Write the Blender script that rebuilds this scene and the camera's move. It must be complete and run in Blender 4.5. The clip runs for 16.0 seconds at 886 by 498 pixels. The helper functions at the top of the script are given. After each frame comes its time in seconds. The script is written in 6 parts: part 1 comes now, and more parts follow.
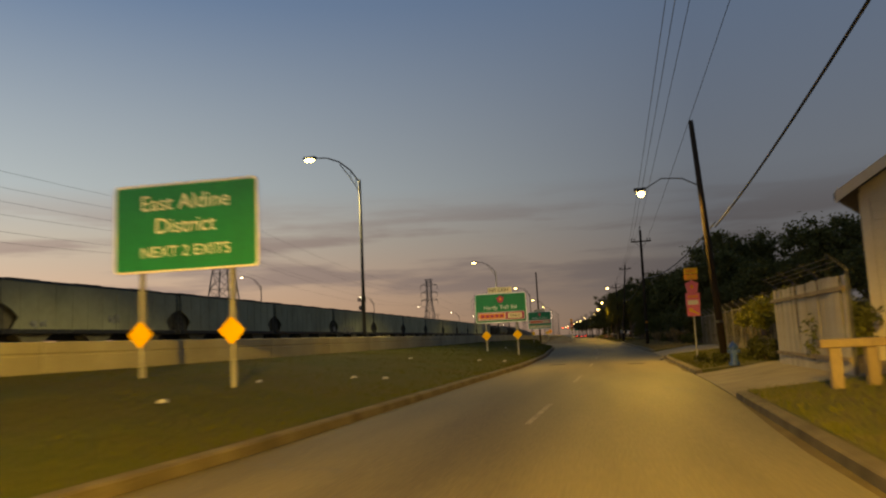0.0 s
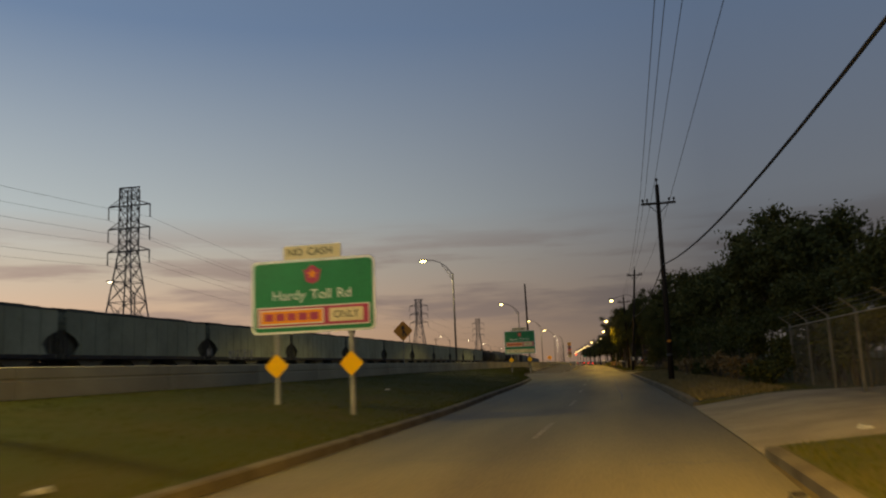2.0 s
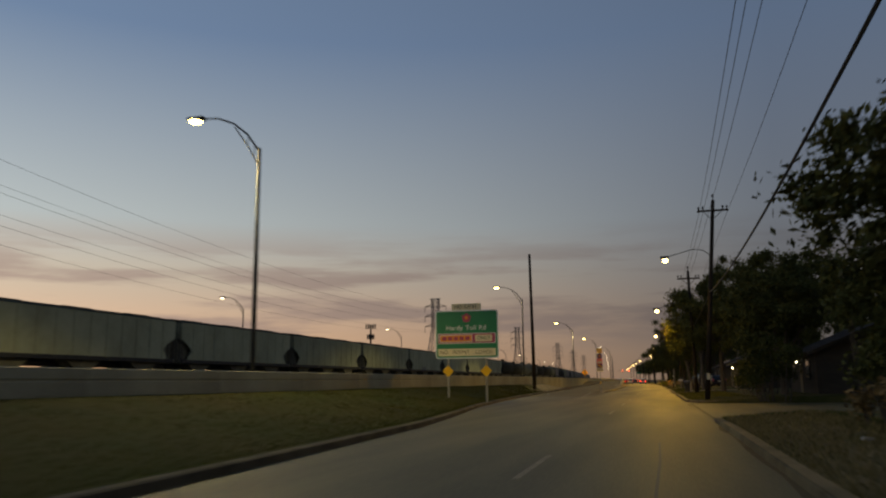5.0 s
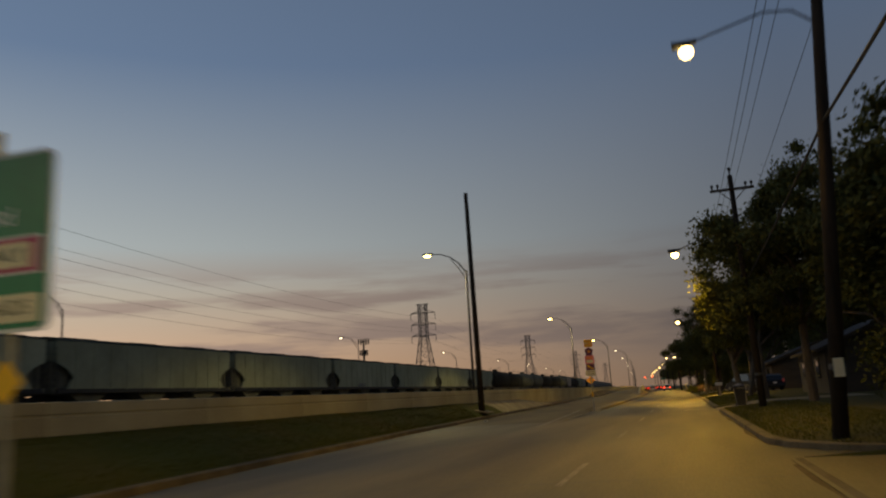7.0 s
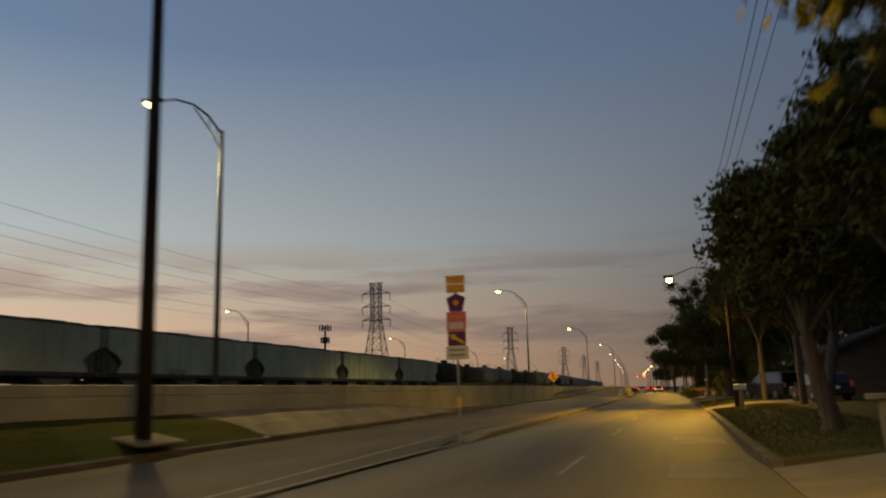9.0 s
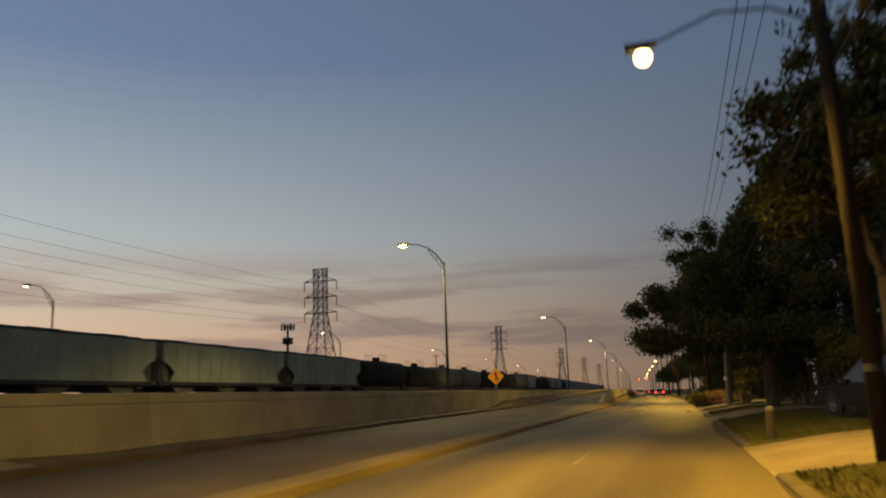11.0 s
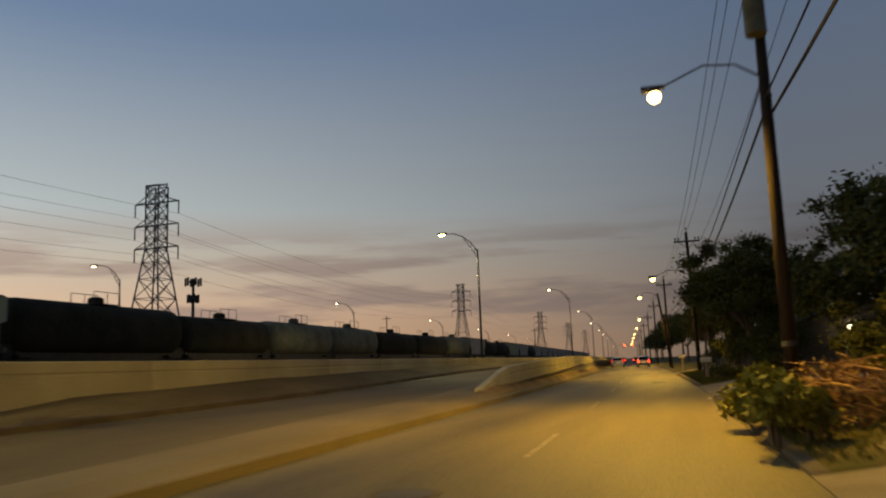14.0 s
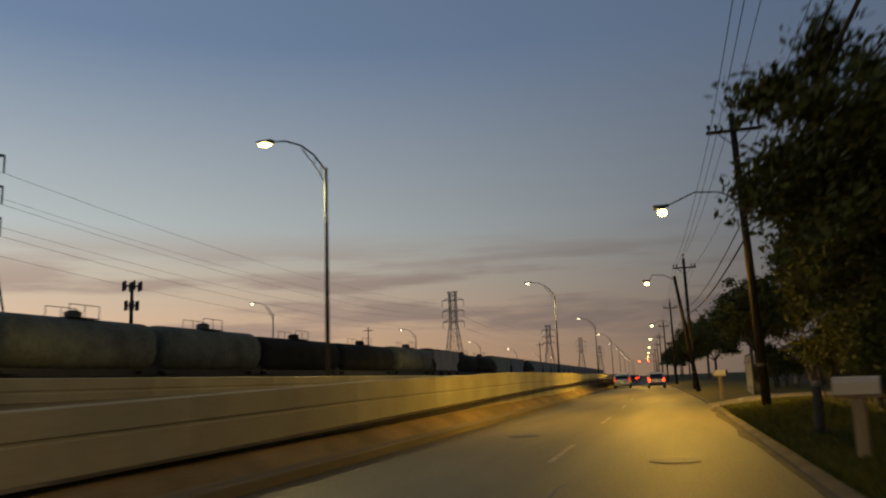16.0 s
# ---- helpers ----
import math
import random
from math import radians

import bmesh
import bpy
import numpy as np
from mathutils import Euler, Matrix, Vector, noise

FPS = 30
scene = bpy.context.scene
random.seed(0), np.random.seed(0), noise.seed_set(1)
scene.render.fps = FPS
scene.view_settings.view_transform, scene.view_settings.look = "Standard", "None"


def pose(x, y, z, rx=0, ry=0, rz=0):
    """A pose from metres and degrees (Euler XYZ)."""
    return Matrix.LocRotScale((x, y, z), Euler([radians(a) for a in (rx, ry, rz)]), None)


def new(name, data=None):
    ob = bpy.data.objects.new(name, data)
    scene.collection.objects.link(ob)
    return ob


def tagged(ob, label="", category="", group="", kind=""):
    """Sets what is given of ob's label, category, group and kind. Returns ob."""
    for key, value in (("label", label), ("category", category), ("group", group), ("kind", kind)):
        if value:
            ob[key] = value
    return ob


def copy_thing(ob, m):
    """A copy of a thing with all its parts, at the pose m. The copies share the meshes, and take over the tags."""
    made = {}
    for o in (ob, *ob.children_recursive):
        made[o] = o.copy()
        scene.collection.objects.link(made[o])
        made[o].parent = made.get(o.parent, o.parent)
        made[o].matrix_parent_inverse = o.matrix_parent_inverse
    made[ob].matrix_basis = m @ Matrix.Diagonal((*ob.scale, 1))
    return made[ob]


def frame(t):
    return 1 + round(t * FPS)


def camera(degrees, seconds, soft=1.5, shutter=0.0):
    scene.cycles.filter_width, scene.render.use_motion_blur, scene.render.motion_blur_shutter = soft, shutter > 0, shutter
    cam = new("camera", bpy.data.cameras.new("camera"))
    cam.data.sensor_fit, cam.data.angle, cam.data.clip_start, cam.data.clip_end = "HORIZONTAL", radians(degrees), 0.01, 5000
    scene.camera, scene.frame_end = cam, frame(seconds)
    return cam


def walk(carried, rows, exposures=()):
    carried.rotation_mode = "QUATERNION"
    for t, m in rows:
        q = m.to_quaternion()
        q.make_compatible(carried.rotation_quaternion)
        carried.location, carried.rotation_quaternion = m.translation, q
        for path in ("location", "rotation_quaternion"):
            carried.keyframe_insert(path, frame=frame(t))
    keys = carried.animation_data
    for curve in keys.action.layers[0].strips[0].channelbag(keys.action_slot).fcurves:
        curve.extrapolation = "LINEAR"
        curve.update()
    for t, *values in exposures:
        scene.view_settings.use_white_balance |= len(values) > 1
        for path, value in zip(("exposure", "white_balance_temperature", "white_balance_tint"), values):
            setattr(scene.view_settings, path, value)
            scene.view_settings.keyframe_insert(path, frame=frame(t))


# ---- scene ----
cam = camera(60.35, 16.0, soft=2.1, shutter=0.5)
PATH = [
    (0.0, 0.000, 0.00, 1.436, 96.91, 2.64, 11.14),
    (0.5, 0.379, 7.60, 1.443, 97.32, 2.98, 11.49),
    (1.0, 0.771, 15.36, 1.428, 97.85, 0.88, 11.11),
    (1.5, 1.171, 23.24, 1.427, 98.53, 2.30, 11.64),
    (2.0, 1.506, 31.18, 1.425, 98.88, 2.41, 11.96),
    (2.5, 1.770, 39.07, 1.411, 98.78, -0.28, 12.14),
    (3.0, 2.001, 47.00, 1.427, 98.91, -0.25, 13.24),
    (3.5, 2.169, 54.98, 1.434, 99.92, 4.11, 14.82),
    (4.0, 2.286, 62.92, 1.435, 99.79, 1.24, 15.25),
    (6.5, 2.024, 104.08, 1.435, 100.53, 1.69, 17.80),
    (7.0, 1.964, 112.07, 1.426, 101.13, 3.33, 17.79),
    (7.5, 1.908, 120.07, 1.425, 101.38, 3.11, 17.03),
    (8.0, 1.883, 128.07, 1.434, 101.27, 4.30, 17.47),
    (8.5, 1.847, 136.06, 1.437, 100.99, 3.40, 17.91),
    (9.0, 1.819, 144.14, 1.427, 100.69, 1.64, 17.39),
    (11.5, 1.596, 183.30, 1.436, 101.08, 2.18, 17.80),
    (12.0, 1.396, 191.62, 1.424, 98.56, 0.82, 16.77),
    (12.5, 1.194, 199.74, 1.431, 97.20, 1.06, 16.28),
    (13.0, 1.032, 207.76, 1.437, 97.61, 2.60, 16.13),
    (13.5, 0.889, 215.70, 1.423, 98.26, 2.87, 16.42),
    (14.0, 0.757, 223.62, 1.430, 98.67, 2.20, 17.15),
    (14.5, 0.607, 231.52, 1.429, 99.06, -0.50, 17.00),
    (15.0, 0.434, 239.38, 1.426, 99.45, 0.07, 18.35),
    (15.5, 0.231, 247.26, 1.427, 99.71, 1.80, 18.26),
    (16.0, 0.000, 255.20, 1.437, 99.96, 2.12, 18.42),
]
EXPOSURES = [(0.0, 0.1, 9000.0, 9.0), (4.2, 0.1, 9000.0, 9.0), (6.3, 0.03, 9000.0, 9.0), (7.0, -0.15, 9000.0, 9.0), (8.2, -0.15, 9000.0, 9.0), (9.0, 0.0, 9000.0, 9.0), (16.0, 0.05, 9000.0, 9.0)]
walk(cam, [(t, pose(x, y, z, rx, ry, rz)) for t, x, y, z, rx, ry, rz in PATH], EXPOSURES)

# ---- dusk sky: warm after-glow on one side, slate blue on the other, thin cloud streaks ----
world = bpy.data.worlds.new("dusk")
scene.world = world
world.use_nodes = True


def build_sky():
    nt = world.node_tree
    nt.nodes.clear()
    N, L = nt.nodes.new, nt.links.new

    def ramp(stops, fac):
        r = N("ShaderNodeValToRGB")
        e = r.color_ramp.elements
        while len(e) < len(stops):
            e.new(0.5)
        for i, (p, c) in enumerate(stops):
            e[i].position, e[i].color = p, (*c, 1)
        L(fac, r.inputs[0])
        return r.outputs[0]

    def mix(fac, a, b):
        m = N("ShaderNodeMix")
        m.data_type = "RGBA"
        if hasattr(fac, "links"):
            L(fac, m.inputs[0])
        else:
            m.inputs[0].default_value = fac
        for s, k in ((a, 6), (b, 7)):
            if hasattr(s, "links"):
                L(s, m.inputs[k])
            else:
                m.inputs[k].default_value = (*s, 1)
        return m.outputs[2]

    def rng(v, a, b, c=0.0, d=1.0, smooth=True):
        m = N("ShaderNodeMapRange")
        m.interpolation_type = "SMOOTHSTEP" if smooth else "LINEAR"
        L(v, m.inputs[0])
        for i, x in enumerate((a, b, c, d)):
            m.inputs[i + 1].default_value = x
        return m.outputs[0]

    def math_(op, a, b):
        m = N("ShaderNodeMath")
        m.operation = op
        for i, s in enumerate((a, b)):
            if hasattr(s, "links"):
                L(s, m.inputs[i])
            else:
                m.inputs[i].default_value = s
        return m.outputs[0]

    co = N("ShaderNodeTexCoord").outputs["Generated"]
    sep = N("ShaderNodeSeparateXYZ")
    L(co, sep.inputs[0])
    up = rng(sep.outputs[2], 0.0, 1.0, smooth=False)
    west = ramp(SKY_WEST, up)
    east = ramp(SKY_EAST, up)
    side = rng(sep.outputs[0], -0.76, 0.14, smooth=False)
    sky = mix(side, west, east)
    # long cloud streaks
    mp = N("ShaderNodeMapping")
    mp.inputs["Scale"].default_value = (2.3, 2.3, 20.0)
    mp.inputs["Location"].default_value = (0.35, 1.2, 0.55)
    mp.inputs["Rotation"].default_value = (0.0, radians(3.0), 0.0)
    L(co, mp.inputs[0])
    nz = N("ShaderNodeTexNoise")
    nz.inputs["Scale"].default_value = 1.15
    nz.inputs["Detail"].default_value = 6.0
    nz.inputs["Roughness"].default_value = 0.55
    L(mp.outputs[0], nz.inputs["Vector"])
    puff = rng(nz.outputs["Fac"], 0.44, 0.575)
    low = math_("MULTIPLY", rng(sep.outputs[2], 0.03, 0.075), rng(sep.outputs[2], 0.21, 0.12))
    cloud = math_("MULTIPLY", math_("MULTIPLY", puff, low), CLOUD)
    cc = mix(side, (0.3, 0.245, 0.27), (0.07, 0.072, 0.094))
    sky = mix(cloud, sky, cc)
    bg = N("ShaderNodeBackground")
    L(sky, bg.inputs[0])
    bg.inputs[1].default_value = SKY_POWER
    out = N("ShaderNodeOutputWorld")
    L(bg.outputs[0], out.inputs[0])


SKY_POWER, CLOUD = 1.08, 0.75
SKY_WEST = [(0.0, (0.66, 0.4, 0.24)), (0.07, (0.62, 0.46, 0.385)), (0.135, (0.485, 0.475, 0.48)), (0.2, (0.37, 0.475, 0.61)), (0.42, (0.118, 0.213, 0.425)), (1.0, (0.04, 0.08, 0.19))]
SKY_EAST = [(0.0, (0.088, 0.085, 0.098)), (0.08, (0.092, 0.095, 0.115)), (0.2, (0.104, 0.136, 0.203)), (0.42, (0.072, 0.124, 0.245)), (1.0, (0.032, 0.058, 0.13))]
build_sky()

SODIUM, LED = (1.0, 0.64, 0.1), (1.0, 0.9, 0.46)
SODIUM_WATT, LED_WATT = 6000.0, 5000.0


def street_light(name, place, watt, colour, cone=165, tilt=0.0, blend=0.3, along=0.0):
    lamp = bpy.data.lights.new(name, "SPOT")
    lamp.energy, lamp.color, lamp.spot_size, lamp.spot_blend, lamp.shadow_soft_size = watt, colour, radians(cone), blend, 0.14
    ob = new(name, lamp)
    ob.matrix_world = pose(*place, along, tilt, 0)
    return ob


def cobra_light(place, watt, wide=0.4, tilt=20, edge=0.8):
    """A cobra-head luminaire throws its light up and down the road in two lobes, and a wide pool around."""
    for along in (-42, 42):
        street_light("sodium_light", place, watt * 0.7, SODIUM, 108, tilt, 0.85, along)
    street_light("sodium_pool", place, watt * wide, SODIUM, 174 if edge < 0.5 else 168, tilt, edge)


# ---- the road's own line: x of the driving lane at every y ----
YS = np.arange(-120.0, 1700.0, 2.0)
XS = np.interp(YS, [-120, 0, 23, 47, 63, 104, 144, 183, 200, 216, 239, 255, 300, 345, 1700],
               [-6.5, 0.0, 1.17, 2.0, 2.25, 2.05, 1.82, 1.58, 1.19, 0.89, 0.43, 0.0, -1.7, -4.5, -92.0])
for _ in range(2):
    XS = np.convolve(np.pad(XS, 4, mode="reflect", reflect_type="odd"), np.ones(9) / 9, "valid")


def C(y):
    return float(np.interp(y, YS, XS))


def CL(y):
    """The line that the wall, its lamps and the railway keep: straighter than the road beyond the ramp."""
    return C(y) if y < 250 else float(np.interp(y, [250, 256, 345, 430, 700, 1700], [C(250), 0.0, -0.4, -5.0, -22.0, -92.0]))


def W(u, y, z):
    return Vector(((C(y) if u > -9 else CL(y)) + u, y, z))


def at(u, y, z=0.0, turn=0.0):
    """Pose beside the road, y along it."""
    c = C if u > -9 else CL
    a = -math.degrees(math.atan((c(y + 2) - c(y - 2)) / 4))
    return pose(c(y) + u, y, z, 0, 0, a + turn)


def lerp(y, ys, vs):
    return float(np.interp(y, ys, vs))


# ---- materials ----
def mat(name, a, b=None, rough=0.8, metal=0.0, fine=40.0, coarse=1.5, bump=0.15, spread=0.5, vary=0.0, sharp=0.0, stretch=(1, 1, 1), spec=0.5):
    """Two-scale procedural surface: colours a and b mixed by coarse stains and fine grain, in metres."""
    b = b or tuple(x * 0.75 for x in a)
    m = bpy.data.materials.new(name)
    m.use_nodes = True
    nt = m.node_tree
    N, L = nt.nodes.new, nt.links.new
    p = nt.nodes["Principled BSDF"]
    p.inputs["Roughness"].default_value, p.inputs["Metallic"].default_value = rough, metal
    p.inputs["Specular IOR Level"].default_value = spec
    tc = N("ShaderNodeTexCoord")
    mp = N("ShaderNodeMapping")
    mp.inputs["Scale"].default_value = stretch
    L(tc.outputs["Object"], mp.inputs[0])
    n1, n2 = N("ShaderNodeTexNoise"), N("ShaderNodeTexNoise")
    for n, s, d in ((n1, coarse, 5.0), (n2, fine, 4.0)):
        n.inputs["Scale"].default_value, n.inputs["Detail"].default_value = s, d
        L(mp.outputs[0], n.inputs["Vector"])
    add = N("ShaderNodeMath")
    add.operation = "ADD"
    L(n1.outputs["Fac"], add.inputs[0])
    sc = N("ShaderNodeMath")
    sc.operation = "MULTIPLY_ADD"
    L(n2.outputs["Fac"], sc.inputs[0])
    sc.inputs[1].default_value, sc.inputs[2].default_value = spread, -0.5 * spread
    L(sc.outputs[0], add.inputs[1])
    rg = N("ShaderNodeMapRange")
    L(add.outputs[0], rg.inputs[0])
    rg.inputs[1].default_value, rg.inputs[2].default_value = 0.3 + sharp, 0.7 - sharp
    mx = N("ShaderNodeMix")
    mx.data_type = "RGBA"
    L(rg.outputs[0], mx.inputs[0])
    mx.inputs[6].default_value, mx.inputs[7].default_value = (*a, 1), (*b, 1)
    colour = mx.outputs[2]
    if vary:
        oi = N("ShaderNodeObjectInfo")
        hv = N("ShaderNodeHueSaturation")
        mr = N("ShaderNodeMapRange")
        L(oi.outputs["Random"], mr.inputs[0])
        mr.inputs[3].default_value, mr.inputs[4].default_value = 1 - vary, 1 + vary
        L(mr.outputs[0], hv.inputs["Value"])
        L(colour, hv.inputs["Color"])
        colour = hv.outputs[0]
    L(colour, p.inputs["Base Color"])
    if bump:
        bp = N("ShaderNodeBump")
        bp.inputs["Strength"].default_value, bp.inputs["Distance"].default_value = bump, 0.02
        L(n2.outputs["Fac"], bp.inputs["Height"])
        L(bp.outputs[0], p.inputs["Normal"])
    return m


def glow(name, colour, strength):
    m = bpy.data.materials.new(name)
    m.use_nodes = True
    p = m.node_tree.nodes["Principled BSDF"]
    p.inputs["Base Color"].default_value = (*[min(1, c) * 0.6 for c in colour], 1)
    p.inputs["Emission Color"].default_value = (*colour, 1)
    p.inputs["Emission Strength"].default_value = strength
    return m


def pane_glass(name, tint, rough=0.05):
    m = bpy.data.materials.new(name)
    m.use_nodes = True
    p = m.node_tree.nodes["Principled BSDF"]
    p.inputs["Base Color"].default_value = (*tint, 1)
    p.inputs["Roughness"].default_value = rough
    p.inputs["Specular IOR Level"].default_value = 0.6
    p.inputs["Transmission Weight"].default_value = 0.0
    return m


def leaf_mat(name, a, b):
    m = bpy.data.materials.new(name)
    m.use_nodes = True
    nt = m.node_tree
    N, L = nt.nodes.new, nt.links.new
    p = nt.nodes["Principled BSDF"]
    p.inputs["Roughness"].default_value = 0.7
    p.inputs["Specular IOR Level"].default_value = 0.12
    g = N("ShaderNodeNewGeometry")
    mx = N("ShaderNodeMix")
    mx.data_type = "RGBA"
    L(g.outputs["Random Per Island"], mx.inputs[0])
    mx.inputs[6].default_value, mx.inputs[7].default_value = (*a, 1), (*b, 1)
    L(mx.outputs[2], p.inputs["Base Color"])
    return m


M_ROAD = mat("worn_concrete_road", (0.196, 0.163, 0.078), (0.07, 0.057, 0.027), 0.62, spec=0.17, fine=28, coarse=0.42, bump=0.1, spread=0.3, stretch=(1, 0.1, 1))
M_RAMP = mat("ramp_concrete", (0.148, 0.116, 0.058), (0.085, 0.066, 0.034), 0.75, fine=28, coarse=0.4, bump=0.25, stretch=(1, 0.3, 1), spec=0.15)
# Paler than ramp and kerb concrete.
M_GORE = mat("gore_concrete", (0.21, 0.172, 0.105), (0.13, 0.105, 0.064), 0.8, fine=28, coarse=0.5, bump=0.25, stretch=(1, 0.4, 1), spec=0.15)
# Dirt and shadow are both in this darker kerb colour.
M_KERBDARK = mat("dirty_shaded_kerb_concrete", (0.13, 0.105, 0.075), (0.065, 0.052, 0.036), 0.9, fine=30, coarse=0.8, bump=0.3, spec=0.15)
M_KERB = mat("kerb_concrete", (0.155, 0.126, 0.078), (0.07, 0.057, 0.035), 0.85, fine=30, coarse=1.2, bump=0.3, spec=0.15)
M_WALL = mat("barrier_concrete", (0.43, 0.4, 0.275), (0.3, 0.275, 0.19), 0.85, fine=18, coarse=0.5, bump=0.2, vary=0.07, spec=0.15)
M_GRASS_SOIL = mat("mown_grass", (0.037, 0.048, 0.0035), (0.062, 0.051, 0.007), 0.95, fine=60, coarse=0.35, bump=0.3, spread=0.8, spec=0.15)
M_VERGE = mat("rough_verge_grass", (0.05, 0.057, 0.012), (0.11, 0.088, 0.034), 0.95, fine=50, coarse=0.6, bump=0.3, spread=0.8, spec=0.15)
M_DIRT = mat("dry_verge", (0.3, 0.21, 0.11), (0.14, 0.105, 0.05), 0.95, fine=25, coarse=0.6, bump=0.5, spread=0.7, spec=0.15)
M_STRIP = mat("dark_dirt_strip", (0.17, 0.135, 0.078), (0.095, 0.075, 0.042), 0.95, fine=25, coarse=0.5, bump=0.4, spread=0.7, stretch=(1, 0.4, 1), spec=0.1)
M_DRIVE = mat("driveway_concrete", (0.3, 0.245, 0.155), (0.19, 0.152, 0.095), 0.85, fine=25, coarse=0.8, bump=0.25, spec=0.15)
M_GROUND = mat("far_ground", (0.06, 0.06, 0.035), (0.09, 0.08, 0.05), 0.95, fine=2, coarse=0.05, bump=0.0, spec=0.15)
M_BALLAST = mat("track_ballast", (0.14, 0.13, 0.12), (0.07, 0.065, 0.06), 0.95, fine=15, coarse=2, bump=0.6, spec=0.15)
M_PAINT = mat("worn_road_paint", (0.3, 0.26, 0.18), (0.14, 0.115, 0.07), 0.8, fine=14, coarse=3, bump=0.1, spread=1.0)
M_CRACK = mat("tar_seam", (0.03, 0.028, 0.025), (0.05, 0.045, 0.04), 0.6, fine=20, coarse=3, bump=0.1)
M_WOODPOLE = mat("weathered_pole_wood", (0.05, 0.037, 0.026), (0.025, 0.019, 0.014), 0.9, fine=30, coarse=2, bump=0.5, stretch=(3, 3, 0.25), spec=0.15)
M_STEEL = mat("galvanised_steel", (0.06, 0.06, 0.058), (0.04, 0.04, 0.038), 0.6, 0.25, fine=15, coarse=2, bump=0.05)
M_POST = mat("pale_sign_post_steel", (0.34, 0.33, 0.29), (0.22, 0.21, 0.18), 0.6, 0.2, fine=15, coarse=2, bump=0.05)
M_DARKSTEEL = mat("dark_steel", (0.05, 0.05, 0.05), (0.03, 0.028, 0.026), 0.6, 0.5, fine=20, coarse=2, bump=0.1)
M_UNDER = mat("dark_wagon_frame", (0.19, 0.175, 0.115), (0.1, 0.09, 0.06), 0.85, fine=10, coarse=1.5, bump=0.15)
M_TOWER = mat("tower_steel", (0.16, 0.16, 0.165), (0.1, 0.1, 0.1), 0.6, 0.4, fine=5, coarse=0.6, bump=0.0)
M_HOPPER = mat("grimy_hopper_paint", (0.44, 0.44, 0.285), (0.3, 0.3, 0.19), 0.8, fine=3.5, coarse=0.3, bump=0.06, spread=0.3, vary=0.14, stretch=(1, 1, 0.8), spec=0.2)
# Much darker than the wagon sides, with little gloss.
M_WAGONTOP = mat("dark_wagon_roof", (0.1, 0.095, 0.065), (0.05, 0.047, 0.033), 0.95, fine=6, coarse=0.6, bump=0.1, spec=0.05)
M_HOPPER2 = mat("beige_hopper_paint", (0.42, 0.38, 0.31), (0.25, 0.22, 0.17), 0.6, fine=3.5, coarse=0.35, bump=0.08, vary=0.1)
M_TANK = mat("black_tank_paint", (0.024, 0.022, 0.014), (0.045, 0.038, 0.024), 0.85, fine=4, coarse=0.5, bump=0.05, spec=0.12)
M_TANKGREY = mat("grey_tank_paint", (0.21, 0.2, 0.135), (0.11, 0.105, 0.07), 0.85, fine=4, coarse=0.5, bump=0.05, spec=0.12)
M_GRAFFITI = mat("faded_graffiti", (0.1, 0.1, 0.1), (0.26, 0.26, 0.24), 0.7, fine=7, coarse=2.2, bump=0.0, sharp=0.12)
M_SIGN_GREEN = mat("sign_green", (0.003, 0.24, 0.09), (0.003, 0.2, 0.075), 0.4, fine=8, coarse=1, bump=0.02)
M_SIGN_WHITE = mat("sign_white", (0.88, 0.88, 0.82), (0.76, 0.76, 0.7), 0.45, fine=8, coarse=1, bump=0.02)
M_SIGN_CREAM = mat("sign_cream", (0.85, 0.72, 0.44), (0.74, 0.62, 0.38), 0.45, fine=8, coarse=1, bump=0.02)
M_SIGN_YELLOW = mat("sign_yellow", (0.95, 0.5, 0.012), (0.85, 0.43, 0.012), 0.45, fine=8, coarse=1, bump=0.02)
M_SIGN_ORANGE = mat("sign_orange", (0.98, 0.34, 0.02), (0.9, 0.3, 0.02), 0.45, fine=8, coarse=1, bump=0.02)
# Red lightened to stand in for headlights thrown back by the plates.
M_SIGN_PINK = mat("sign_pale_red", (0.9, 0.17, 0.2), (0.8, 0.14, 0.17), 0.45, fine=8, coarse=1, bump=0.02)
M_SIGN_TAN = mat("sign_brown_ink", (0.2, 0.14, 0.06), (0.16, 0.11, 0.05), 0.5, fine=8, coarse=1, bump=0.02)
M_SIGN_MAGENTA = mat("sign_magenta", (0.55, 0.06, 0.14), (0.46, 0.05, 0.11), 0.45, fine=8, coarse=1, bump=0.02)
M_SIGN_PURPLE = mat("sign_purple", (0.15, 0.012, 0.06), (0.11, 0.01, 0.045), 0.45, fine=8, coarse=1, bump=0.02)
M_SIGN_BLACK = mat("sign_black", (0.012, 0.012, 0.012), (0.02, 0.02, 0.02), 0.5, fine=8, coarse=1, bump=0.02)
M_WOOD = mat("weathered_timber", (0.3, 0.22, 0.13), (0.16, 0.115, 0.07), 0.85, fine=25, coarse=2, bump=0.4, stretch=(1, 1, 0.3), vary=0.2)
M_FENCE = mat("weathered_fence_board", (0.2, 0.18, 0.15), (0.11, 0.1, 0.085), 0.9, fine=22, coarse=1.5, bump=0.4, stretch=(2, 2, 0.3), vary=0.25)
M_SIDING = mat("beige_wall_paint", (0.55, 0.48, 0.36), (0.45, 0.39, 0.29), 0.8, fine=20, coarse=0.8, bump=0.1)
M_ROOF = mat("asphalt_shingle", (0.1, 0.09, 0.08), (0.06, 0.055, 0.05), 0.95, fine=25, coarse=2, bump=0.4)
